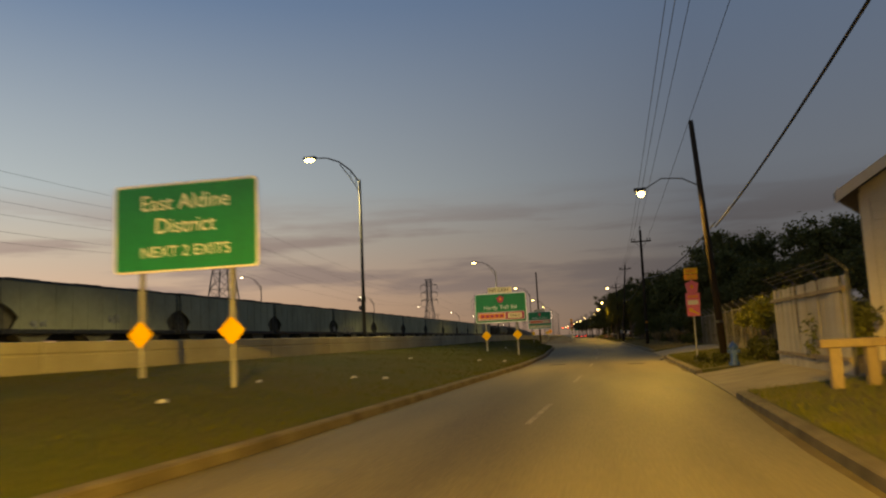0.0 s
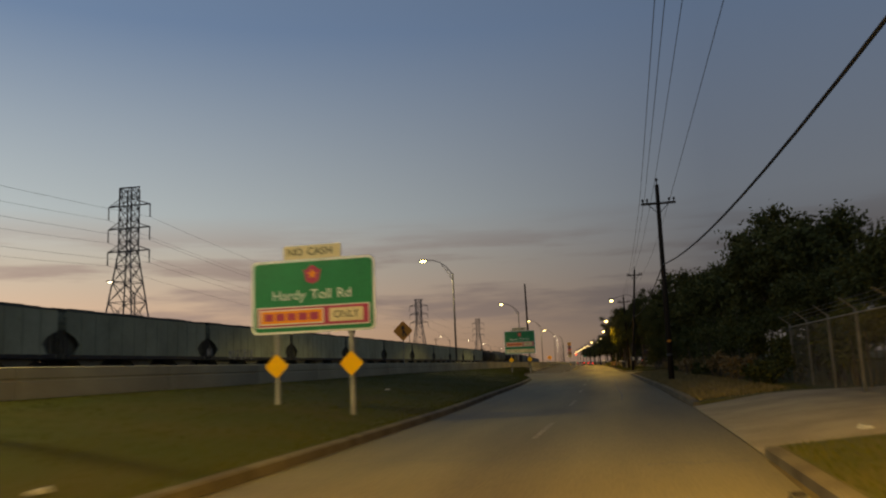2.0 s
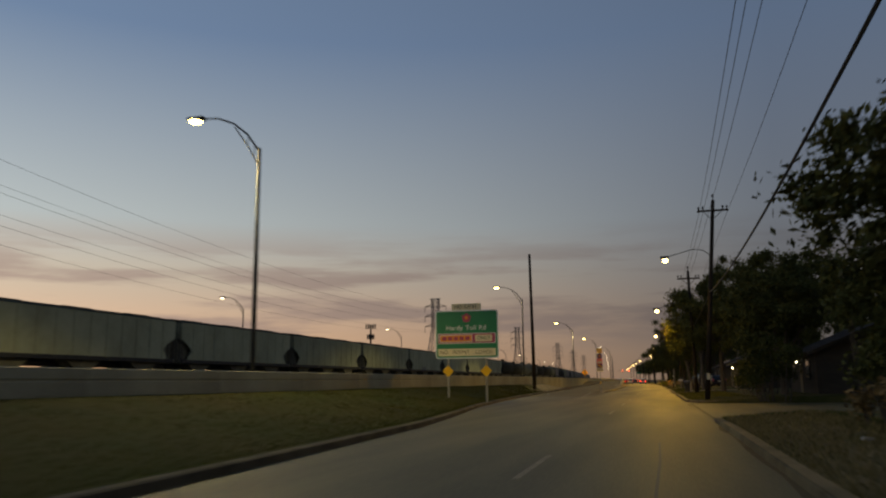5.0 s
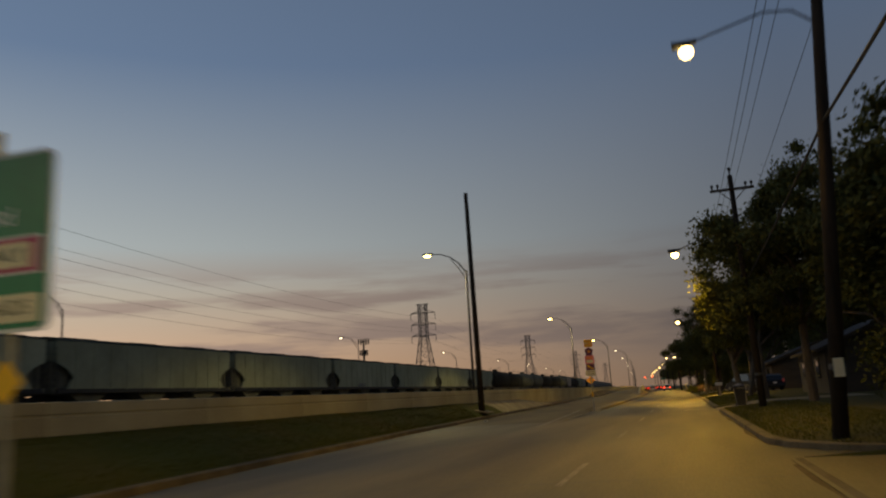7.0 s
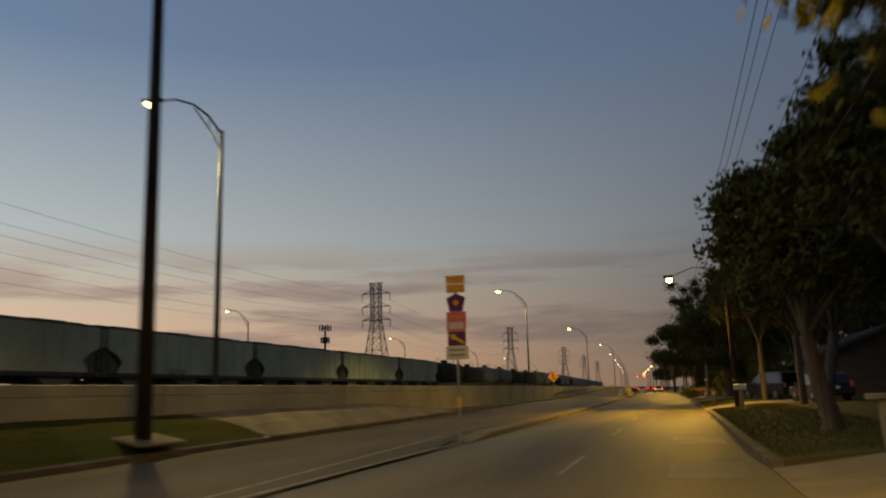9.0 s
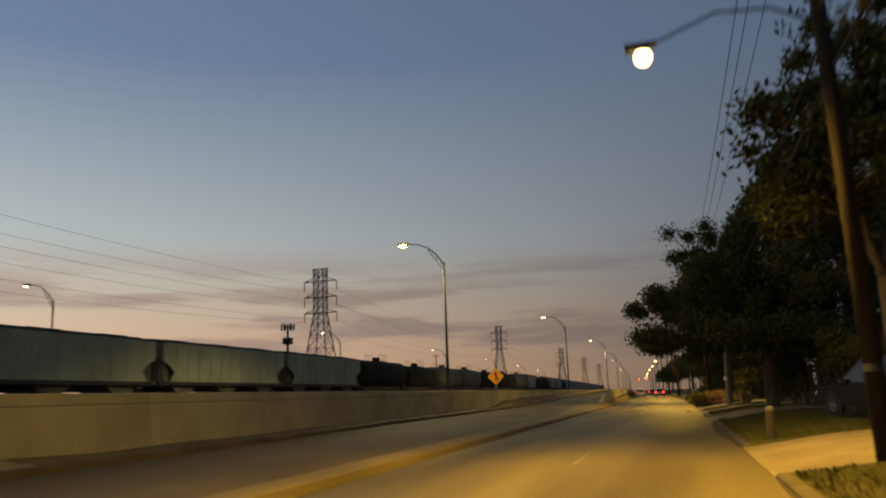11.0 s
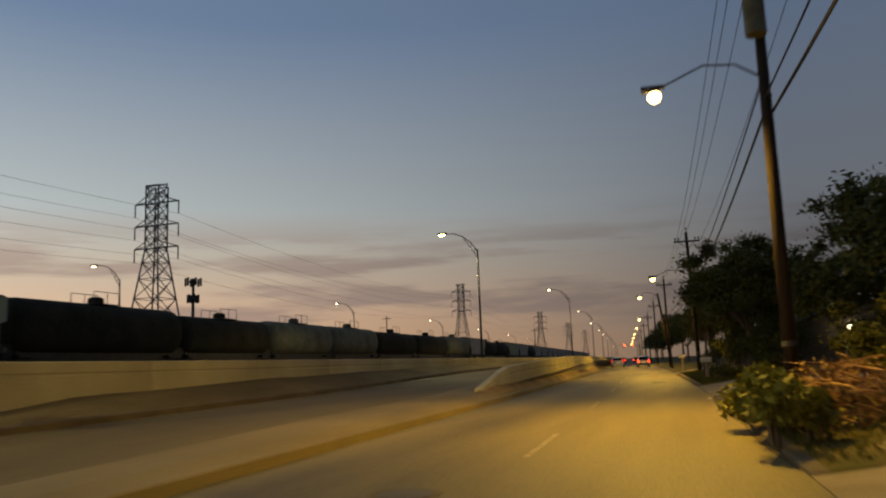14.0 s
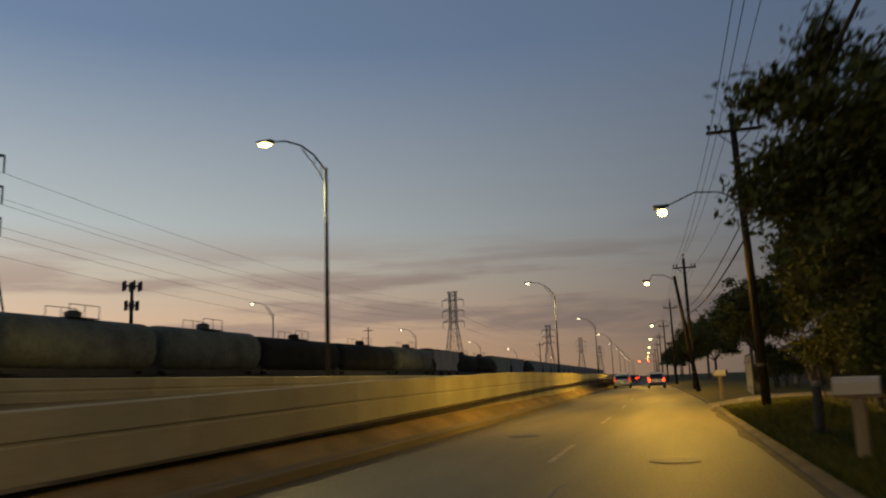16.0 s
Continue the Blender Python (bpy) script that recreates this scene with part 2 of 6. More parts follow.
# Lighter copy of the bark, with lamp light on a trunk put into its colour.
M_BARKLIT = mat("lamplit_tree_bark", (0.3, 0.24, 0.16), (0.15, 0.12, 0.08), 0.95, fine=18, coarse=3, bump=0.6, stretch=(2, 2, 0.4))
M_BARK = mat("tree_bark", (0.13, 0.1, 0.07), (0.055, 0.042, 0.03), 0.95, fine=18, coarse=3, bump=0.7, stretch=(2, 2, 0.4))
M_LEAF = leaf_mat("oak_leaves", (0.06, 0.066, 0.018), (0.12, 0.122, 0.036))
# Yellow-green leaves, brightened so their colour carries the lamp light on them.
M_VINE = leaf_mat("lamplit_yellow_green_leaves", (0.13, 0.135, 0.02), (0.24, 0.22, 0.045))
M_LEAF2 = leaf_mat("hedge_leaves", (0.035, 0.042, 0.009), (0.085, 0.085, 0.02))
M_LEAFDRY = leaf_mat("dry_brush_leaves", (0.16, 0.11, 0.045), (0.3, 0.19, 0.08))
M_BLADE = leaf_mat("grass_blades", (0.04, 0.053, 0.0035), (0.08, 0.072, 0.008))
M_BLADEV = leaf_mat("verge_grass_blades", (0.045, 0.055, 0.009), (0.11, 0.1, 0.024))
M_BLADEDRY = leaf_mat("dry_grass_blades", (0.16, 0.125, 0.05), (0.3, 0.22, 0.1))
M_DARKBOARD = mat("dark_fence_board", (0.06, 0.052, 0.042), (0.035, 0.03, 0.025), 0.9, fine=22, coarse=1.5, bump=0.4, stretch=(2, 2, 0.3), vary=0.25)
M_CABLE = mat("black_cable", (0.015, 0.015, 0.015), (0.025, 0.025, 0.025), 0.6, bump=0.0)
M_RUBBER = mat("tyre_rubber", (0.015, 0.015, 0.015), (0.025, 0.024, 0.023), 0.85, fine=30, bump=0.2)
M_GLASS = pane_glass("dark_tinted_glass", (0.006, 0.008, 0.009))
M_CARGREY = mat("silver_grey_car_paint", (0.36, 0.37, 0.34), (0.32, 0.33, 0.3), 0.32, 0.3, fine=200, coarse=0.6, bump=0.0)
M_CARDARK = mat("dark_car_paint", (0.03, 0.03, 0.035), (0.025, 0.025, 0.03), 0.3, 0.4, fine=200, coarse=0.6, bump=0.0)
M_CARWHITE = mat("pale_car_paint", (0.5, 0.48, 0.45), (0.44, 0.42, 0.4), 0.35, 0.1, fine=200, coarse=0.6, bump=0.0)
M_BLACKPLASTIC = mat("black_plastic", (0.02, 0.02, 0.022), (0.03, 0.03, 0.03), 0.55, fine=60, bump=0.1)
M_CHROME = mat("chrome_trim", (0.7, 0.7, 0.7), (0.6, 0.6, 0.6), 0.15, 1.0, bump=0.0)
M_HYDRANT = mat("hydrant_blue_paint", (0.03, 0.1, 0.3), (0.02, 0.06, 0.2), 0.5, fine=15, coarse=4, bump=0.15)
M_CONE = mat("cone_orange", (0.8, 0.2, 0.03), (0.65, 0.16, 0.03), 0.6, bump=0.05)
M_LITTER = mat("litter_white", (0.42, 0.4, 0.36), (0.26, 0.24, 0.21), 0.8, fine=15, coarse=4, bump=0.3)
M_SODIUM = glow("sodium_bulb", (1.0, 0.74, 0.3), 14.0)
M_LED = glow("warm_bulb", (1.0, 0.82, 0.3), 14.0)
M_FARLAMP = glow("far_lamp_bulb", (1.0, 0.9, 0.7), 9.0)
M_TAIL = glow("tail_light_red", (1.0, 0.05, 0.02), 6.0)
M_VANTAIL = glow("dim_tail_light", (1.0, 0.05, 0.03), 0.7)
M_SIGNAL = glow("signal_red", (1.0, 0.09, 0.02), 14.0)
M_AMBER = glow("amber_marker", (1.0, 0.42, 0.04), 1.6)
M_PORCH = glow("porch_bulb", (1.0, 0.93, 0.75), 14.0)


# ---- mesh helpers ----
class Shape:
    def __init__(self):
        self.v, self.f = [], []

    def add(self, vs, fs):
        o = len(self.v)
        self.v += [tuple(p) for p in vs]
        self.f += [tuple(i + o for i in q) for q in fs]
        return self

    def box(self, centre, size, m=None, bevel=0.0):
        x, y, z = (s / 2 for s in size)
        m = m or Matrix()
        c = Vector(centre)
        if bevel:
            b = min(bevel, x * 0.9, y * 0.9, z * 0.9)
            vs, ids = [], {}
            for sx in (-1, 1):
                for sy in (-1, 1):
                    for sz in (-1, 1):
                        for ax in range(3):
                            p = [sx * (x - b), sy * (y - b), sz * (z - b)]
                            p[ax] = (sx * x, sy * y, sz * z)[ax]
                            ids[sx, sy, sz, ax] = len(vs)
                            vs.append(m @ (c + Vector(p)))
            fs = []
            for ax in range(3):
                for s in (-1, 1):
                    q = []
                    for a, d in ((-1, -1), (1, -1), (1, 1), (-1, 1)):
                        k = [0, 0, 0]
                        k[ax], k[(ax + 1) % 3], k[(ax + 2) % 3] = s, a, d
                        q.append(ids[(*k, ax)])
                    fs.append(q if s > 0 else q[::-1])
            for ax in range(3):
                b1, b2 = (ax + 1) % 3, (ax + 2) % 3
                for s1 in (-1, 1):
                    for s2 in (-1, 1):
                        k0, k1 = [0, 0, 0], [0, 0, 0]
                        k0[ax], k1[ax] = -1, 1
                        for k in (k0, k1):
                            k[b1], k[b2] = s1, s2
                        q = [ids[(*k0, b1)], ids[(*k1, b1)], ids[(*k1, b2)], ids[(*k0, b2)]]
                        fs.append(q if s1 * s2 < 0 else q[::-1])
            for sx in (-1, 1):
                for sy in (-1, 1):
                    for sz in (-1, 1):
                        q = [ids[sx, sy, sz, 0], ids[sx, sy, sz, 1], ids[sx, sy, sz, 2]]
                        fs.append(q if sx * sy * sz > 0 else q[::-1])
            return self.add(vs, fs)
        vs = [m @ (c + Vector((a * x, b * y, d * z))) for a, b, d in ((-1, -1, -1), (1, -1, -1), (1, 1, -1), (-1, 1, -1), (-1, -1, 1), (1, -1, 1), (1, 1, 1), (-1, 1, 1))]
        return self.add(vs, [(3, 2, 1, 0), (4, 5, 6, 7), (0, 1, 5, 4), (1, 2, 6, 5), (2, 3, 7, 6), (3, 0, 4, 7)])

    def tube(self, p, q, r, s=None, n=8, caps=True):
        p, q = Vector(p), Vector(q)
        s = r if s is None else s
        d = (q - p).normalized()
        a = d.orthogonal().normalized()
        b = d.cross(a)
        ring = [(a * math.cos(k * math.tau / n) + b * math.sin(k * math.tau / n)) for k in range(n)]
        vs = [p + e * r for e in ring] + [q + e * s for e in ring]
        fs = [(k, (k + 1) % n, n + (k + 1) % n, n + k) for k in range(n)]
        if caps:
            fs += [tuple(range(n - 1, -1, -1)), tuple(range(n, 2 * n))]
        return self.add(vs, fs)

    def path(self, pts, r, s=None, n=8):
        """One bent tube through the points."""
        s = r if s is None else s
        pts = [Vector(p) for p in pts]
        k = len(pts) - 1
        vs, fs, a = [], [], None
        for i, p in enumerate(pts):
            d = (pts[min(i + 1, k)] - pts[max(i - 1, 0)]).normalized()
            a = d.orthogonal().normalized() if a is None else (a - d * a.dot(d)).normalized()
            b = d.cross(a)
            q = r + (s - r) * i / k
            vs += [p + (a * math.cos(j * math.tau / n) + b * math.sin(j * math.tau / n)) * q for j in range(n)]
            if i:
                fs += [((i - 1) * n + j, (i - 1) * n + (j + 1) % n, i * n + (j + 1) % n, i * n + j) for j in range(n)]
        fs += [tuple(range(n - 1, -1, -1)), tuple(k * n + j for j in range(n))]
        return self.add(vs, fs)

    def prism(self, outline, lo, hi, axis=0):
        """An outline in the two other axes, drawn out along one axis."""
        n = len(outline)

        def pt(a, b, t):
            return {0: (t, a, b), 1: (a, t, b), 2: (a, b, t)}[axis]

        vs = [pt(a, b, lo) for a, b in outline] + [pt(a, b, hi) for a, b in outline]
        fs = [(k, (k + 1) % n, n + (k + 1) % n, n + k) for k in range(n)]
        return self.add(vs, fs + [tuple(range(n - 1, -1, -1)), tuple(range(n, 2 * n))])

    def ball(self, c, r, nu=10, nv=6):
        c = Vector(c)
        r = Vector(r) if hasattr(r, "__len__") else Vector((r, r, r))
        vs = [c + Vector((0, 0, -r.z))]
        for j in range(1, nv):
            a = -math.pi / 2 + math.pi * j / nv
            for i in range(nu):
                b = math.tau * i / nu
                vs.append(c + Vector((r.x * math.cos(a) * math.cos(b), r.y * math.cos(a) * math.sin(b), r.z * math.sin(a))))
        vs.append(c + Vector((0, 0, r.z)))
        fs = [(0, 1 + (i + 1) % nu, 1 + i) for i in range(nu)]
        for j in range(nv - 2):
            for i in range(nu):
                a, b = 1 + j * nu, 1 + (j + 1) * nu
                fs.append((a + i, a + (i + 1) % nu, b + (i + 1) % nu, b + i))
        t = 1 + (nv - 2) * nu
        fs += [(t + i, t + (i + 1) % nu, len(vs) - 1) for i in range(nu)]
        return self.add(vs, fs)

    def mesh(self, name, material, smooth=False):
        me = bpy.data.meshes.new(name)
        me.from_pydata([tuple(p) for p in self.v], [], self.f)
        me.materials.append(material)
        if smooth:
            me.shade_smooth()
        bm = bmesh.new()
        bm.from_mesh(me)
        bmesh.ops.recalc_face_normals(bm, faces=bm.faces)
        bm.to_mesh(me)
        bm.free()
        return me


def part(name, shape, material, parent, label="", smooth=False):
    ob = new(name, shape.mesh(name, material, smooth))
    ob.parent = parent
    return tagged(ob, label)


def thing(name, m, label, category, group="", kind=""):
    ob = new(name)
    ob.matrix_world = m
    return tagged(ob, label, category, group, kind)


def solid(name, shape, material, label="", category="", group="", kind="", m=None, smooth=False):
    ob = new(name, shape.mesh(name, material, smooth))
    if m is not None:
        ob.matrix_world = m
    return tagged(ob, label, category, group, kind)


def raw_mesh(name, verts, faces, material):
    me = bpy.data.meshes.new(name)
    me.from_pydata(verts, [], faces)
    me.materials.append(material)
    return me


def lettering(name, text, height, material, parent, m, label="", squeeze=1.0):
    cu = bpy.data.curves.new(name, "FONT")
    cu.body, cu.size, cu.align_x, cu.align_y, cu.extrude = text, height * 1.38, "CENTER", "CENTER", 0.004
    tmp = new("tmp_text", cu)
    me = bpy.data.meshes.new_from_object(tmp)
    bpy.data.objects.remove(tmp)
    me.name = name
    me.materials.clear()
    me.materials.append(material)
    for v in me.vertices:
        v.co.x *= squeeze
    ob = new(name, me)
    ob.parent = parent
    ob.matrix_local = m
    return tagged(ob, label)


def strip(ys, profile):
    """A sheet along the road: profile(y) gives a row of (u, z)."""
    vs, fs, n = [], [], 0
    for k, y in enumerate(ys):
        row = profile(y)
        n = len(row)
        vs += [W(u, y, z) for u, z in row]
        if k:
            for i in range(n - 1):
                a = (k - 1) * n + i
                fs.append((a, a + 1, a + n + 1, a + n))
    s = Shape()
    s.add(vs, fs)
    return s


def yrange(a, b, step=4.0):
    n = max(1, round((b - a) / step))
    return [a + (b - a) * k / n for k in range(n + 1)]

# ---- large structure ----
M_PATCH = mat("pale_repair_concrete", (0.23, 0.185, 0.1), (0.13, 0.102, 0.054), 0.7, fine=30, coarse=1.0, bump=0.3)


def u_left(y):
    return lerp(y, [-120, 0, 10, 25, 36, 44, 56, 68, 78, 90, 104, 112, 122, 133, 146, 165, 1700], [-5.6, -5.6, -5.3, -5.3, -5.15, -5.3, -5.55, -6.1, -6.35, -6.75, -7.5, -8.5, -9.85, -10.8, -11.8, -12.4, -12.4])


def u_right(y):
    return lerp(y, [-120, 20, 36, 60, 100, 127.5, 127.6, 127.8, 128.3, 129, 130, 131.4, 140, 165, 185, 225, 260, 1700], [1.95, 1.95, 1.76, 1.8, 1.8, 1.6, 5.6, 4.4, 3.3, 2.5, 1.9, 1.56, 1.52, 1.32, 1.4, 1.5, 1.7, 1.8])


def z_ramp_left(y):
    return lerp(y, [-120, 150, 166, 210, 235, 251, 271, 300, 400, 1700], [0, 0, 0.08, 0.33, 0.4, 0.53, 0.9, 1.2, 1.4, 1.4])


def z_ramp_right(y):
    return lerp(y, [-120, 150, 180, 200, 251, 262, 300, 400, 1700], [0, 0, 0.08, 0.14, 0.25, 0.5, 1.0, 1.3, 1.3])


def z_foot(y):
    return lerp(y, [-120, 60, 80, 178, 190, 234, 239, 248, 285, 330, 1700], [1.05, 1.12, 1.18, 1.06, 0.42, 0.55, 1.0, 1.2, 1.47, 1.6, 1.6])


WALL_U = -14.0

s = Shape()
R = 3500.0
k = 24
s.add([(-R + 2 * R * i / k, -R + 2 * R * j / k, -0.08) for j in range(k + 1) for i in range(k + 1)],
      [(j * (k + 1) + i, j * (k + 1) + i + 1, (j + 1) * (k + 1) + i + 1, (j + 1) * (k + 1) + i) for j in range(k) for i in range(k)])
tagged(solid("ground", s, M_GROUND), "flat dark grassy land reaching the horizon", "ground", kind="structure")


def road_row(y):
    a = u_left(y) if y < 150.005 else -6.05
    b = u_right(y)
    row = [(a + (b - a) * i / 10, 0.0) for i in range(11)]
    return row if y < 150.005 else [(-6.3, -0.03)] + row[1:]


solid("road", strip(yrange(-110, 126, 4) + [127.5, 127.6, 127.8, 128.0, 128.3, 128.6, 129.0, 129.5, 130.0, 130.5, 131.5, 134.0, 138.0, 142.0, 146.0, 150.0] + yrange(150.01, 1500, 6), road_row), M_ROAD, "worn two-lane concrete frontage road with cracks and faded dashes", "road", kind="structure")


def ramp_row(y):
    a, b = -12.4, -6.5 if y > 166 else -6.05
    if y < 165:
        a = u_left(y)
    za, zb = z_ramp_left(y), z_ramp_right(y)
    return [(a + (b - a) * i / 6, za + (zb - za) * i / 6) for i in range(7)]


solid("ramp_road", strip(yrange(150, 1400, 4), ramp_row), M_RAMP, "pale concrete entrance ramp climbing beside the wall", "road", kind="structure")

def z_ramp_at(u, y):
    """Height of the ramp's surface."""
    row = ramp_row(y)
    return lerp(u, [p[0] for p in row], [p[1] for p in row])


# kerbs
def kerb(name, ys, row, label, material=None):
    return solid(name, strip(ys, row), material or M_KERB, label, "kerb", kind="structure")


KERB_LEFT_ROW = (lambda y: [(u_left(y) + 0.02, z_ramp_left(y) - 0.05), (u_left(y), z_ramp_left(y) + 0.13), (u_left(y) - 0.04, z_ramp_left(y) + 0.155), (u_left(y) - 0.19, z_ramp_left(y) + 0.165), (u_left(y) - 0.2, z_ramp_left(y) - 0.05)])
kerb("kerb_left", yrange(-110, 154, 3), KERB_LEFT_ROW, "worn concrete kerb along the grass bank")
# The shadow on the ramp kerb is put into its dark colour.
kerb("kerb_ramp", yrange(154.01, 1400, 3), KERB_LEFT_ROW, "concrete kerb between ramp and wall, darkened with dirt and shade", M_KERBDARK)
NOSE = lambda y: min(1.0, 0.03 + max(0.0, y - 166) / 3.0)
# Paler than the other kerbs: the lamp light on it is in its colour.
kerb("median_kerb", yrange(166, 169, 0.75) + yrange(169.5, 1400, 3), lambda y: [(-5.9 + max(0, 170 - y) * 0.01, -0.05), (-5.92, 0.13 * NOSE(y)), (-5.96, 0.155 * NOSE(y)), (-6.14, 0.17 * NOSE(y)), (-6.5 if y < 252 else -6.2, lerp(y, [166, 252, 262], [0.17, 0.26, 0.2]) * NOSE(y)), (-6.52 if y < 252 else -6.22, -0.05)],
     "narrow raised concrete median kerb with a dirty edge", M_GORE)
solid("median_apron", strip(yrange(251.5, 1400, 4), lambda y: [(-6.18, 0.19), (-6.46, lerp(y, [251.5, 253], [0.26, 0.37])), (-6.9, lerp(y, [251.5, 253], [0.3, 0.56]))]), M_DIRT, "brown dirt-covered apron between kerb and barrier", "apron", kind="structure")

solid("gore_apron", strip(yrange(222, 262, 2), lambda y: [(u, z_ramp_at(u, y) + 0.012) for u in (-6.48, -6.7, lerp(y, [222, 240, 262], [-6.8, -8.1, -8.3]))]), M_GORE, "paler concrete gore between ramp and median kerb", "paving", kind="structure")

DRIVES = [(16.8, 25.8), (43.0, 54.8), (153.5, 158.5), (188.6, 195.0), (210.3, 215.8), (221.4, 225.1), (228.2, 233.4), (251.5, 261.0), (289.0, 294.0)]
STREET = (107.0, 127.5)


def lowered(y):
    return any(a <= y <= b for a, b in DRIVES) or STREET[0] <= y <= STREET[1]


def kerb_skew(y):
    """How much wider across the road the kerb is cut where it swings round the corner."""
    return lerp(y, [127.55, 127.6, 128.3, 129, 131], [1.0, 4.0, 2.2, 1.5, 1.0])


def kerb_right_row(y):
    h = 0.02 if lowered(y) else lerp(y, [160, 200], [0.14, 0.07])
    u, k = u_right(y), kerb_skew(y)
    return [(u - 0.02, -0.05), (u, h - 0.02), (u + 0.04 * k, h), (u + 0.19 * k, h + 0.01), (u + 0.2 * k, -0.05)]


def z_verge(u, y):
    e = u_right(y) + 0.2
    base = lerp(y, [160, 200], [0.15, 0.08]) if not lowered(y) else 0.03
    if STREET[0] <= y <= STREET[1]:
        return 0.012 + 0.02 * min(1.0, max(0.0, (u - e) / 6))
    t = min(1.0, max(0.0, (u - e) / 2.2))
    return base + (0.36 - base) * t + 0.12 * min(1.0, max(0.0, (u - e - 2.2) / 8))


ys_r = sorted(set([round(v, 2) for v in yrange(-110, 400, 2)] + [e + d for a, b in DRIVES + [STREET] for e in (a, b) for d in (-0.05, 0.05)] + [127.6, 127.8, 128.0, 128.3, 128.6, 129.0, 129.5, 130.5, 131.0, 131.5])) + yrange(402, 1400, 10)
kerb("kerb_right", [y for y in ys_r if y <= 196], kerb_right_row, "chipped pale concrete kerb along the verge")
kerb("kerb_right_far", [y for y in ys_r if y >= 196], kerb_right_row, "low dirt-covered concrete kerb along the verge", M_KERBDARK)
US = [0.0, 0.5, 1.1, 1.8, 2.6, 4.0, 7.0, 12.0, 30.0, 80.0]
solid("verge_right", strip(ys_r, lambda y: [(u_right(y) + 0.195 * kerb_skew(y) + d, z_verge(u_right(y) + 0.195 * kerb_skew(y) + d, y)) for d in US]), M_VERGE, "patchy grass and dirt verge beside the road", "verge", kind="structure")
solid("dirt_verge", strip(yrange(56, 104, 2), lambda y: [(u_right(y) + 0.02, 0.156), (u_right(y) + 0.2, 0.162), (u_right(y) + 0.9, z_verge(u_right(y) + 0.9, y) + 0.012), (u_right(y) + 2.2 + 0.3 * math.sin(y), z_verge(u_right(y) + 2.2, y) + 0.012)]), M_DIRT, "dry brown dirt and leaves along the road edge", "verge", kind="structure")
SLANT = {210.3: 0.6, 221.4: 0.9, 228.2: 1.8}
for a, b in DRIVES:
    ys = yrange(a, b, 1.0)
    ds = (0.0, 0.5, 1.1, 1.8, 2.6, 4.0, 7.0)
    vs = []
    for y in ys:
        vs.append(W(u_right(y) - 0.01, y, 0.024))
        for d in ds:
            yy = y + SLANT.get(a, 0.0) * min(d, 2.6)
            u = u_right(yy) + 0.2 + d
            vs.append(W(u, yy, z_verge(u, yy if a in SLANT and d > 1 else 0.5 * (a + b)) + 0.016))
    k = len(ds) + 1
    solid("driveway", Shape().add(vs, [(i * k + j, i * k + j + 1, (i + 1) * k + j + 1, (i + 1) * k + j) for i in range(len(ys) - 1) for j in range(k - 1)]), M_DRIVE, "pale concrete driveway crossing the verge", "driveway", kind="structure")
for u0, y0, u1, y1 in ((1.72, 225.2, 3.5, 226.9), (1.72, 216.3, 4.9, 217.6)):
    s = Shape()
    for k in range(6):
        p, q = (W(u0 + (u1 - u0) * f, y0 + (y1 - y0) * f, z_verge(u0 + (u1 - u0) * f, y0 + (y1 - y0) * f)) for f in (k / 6, (k + 1) / 6))
        n = Vector((q.y - p.y, p.x - q.x, 0)).normalized() * 0.08
        s.add([p + n - Vector((0, 0, 0.2)), p - n - Vector((0, 0, 0.2)), q - n - Vector((0, 0, 0.2)), q + n - Vector((0, 0, 0.2)), p + n + Vector((0, 0, 0.035)), p - n + Vector((0, 0, 0.05)), q - n + Vector((0, 0, 0.05)), q + n + Vector((0, 0, 0.035))], [(4, 5, 6, 7), (0, 4, 7, 3), (1, 2, 6, 5), (0, 1, 5, 4), (3, 7, 6, 2)])
    solid("kerb_return", s, M_DRIVE, "pale concrete kerb edge beside a driveway", "kerb", "kerb returns", "structure")
solid("side_street", strip(yrange(STREET[0], STREET[1], 1.5), lambda y: [(u_right(y) - 0.01, 0.018)] + [(u_right(y) + 0.2 + d, z_verge(u_right(y) + 0.2 + d, y) + 0.016) for d in (0.0, 1.5, 4, 8, 20, 60)]), M_ROAD, "worn concrete side street joining the road", "road", kind="structure")

# grass bank, concrete pad and dark strip below the long wall
def bank_row(y):
    a = u_left(y) - 0.19
    z0, z1 = z_ramp_left(y) + 0.16, z_foot(y)
    n = 6
    return [(a + (WALL_U + 0.05 - a) * i / n, z0 + (z1 - z0) * (1 - (1 - i / n) ** 1.45) + (0.03 * math.sin(y * 0.7 + i * 2.1) if 0 < i < n else 0)) for i in range(n + 1)]


def part_row(y, f0, f1):
    row = bank_row(y)
    us, zs = [u for u, _ in row], [z for _, z in row]
    out = []
    for i in range(7):
        f = (f0 + (f1 - f0) * i / 6) * 6
        out.append((float(np.interp(f, range(7), us)), float(np.interp(f, range(7), zs))))
    return out


def grass_share(y):
    return lerp(y, [163.0, 163.4, 166.2], [1.0, 0.94, 0.0])


solid("grass_bank", strip(yrange(-110, 162, 2) + yrange(162.5, 166.2, 0.4), lambda y: part_row(y, 0, grass_share(y))), M_GRASS_SOIL, "mown dark green grass bank rising to the wall", "bank", kind="structure")
solid("concrete_pad", strip(yrange(163.0, 166.2, 0.4) + yrange(167, 188, 1.5), lambda y: part_row(y, grass_share(y), 1.0)), M_DRIVE, "sloping concrete paving at the foot of the wall", "paving", kind="structure")
solid("dirt_strip", strip(yrange(188, 1400, 3), bank_row), M_STRIP, "dark dirty strip between ramp kerb and wall", "verge", kind="structure")

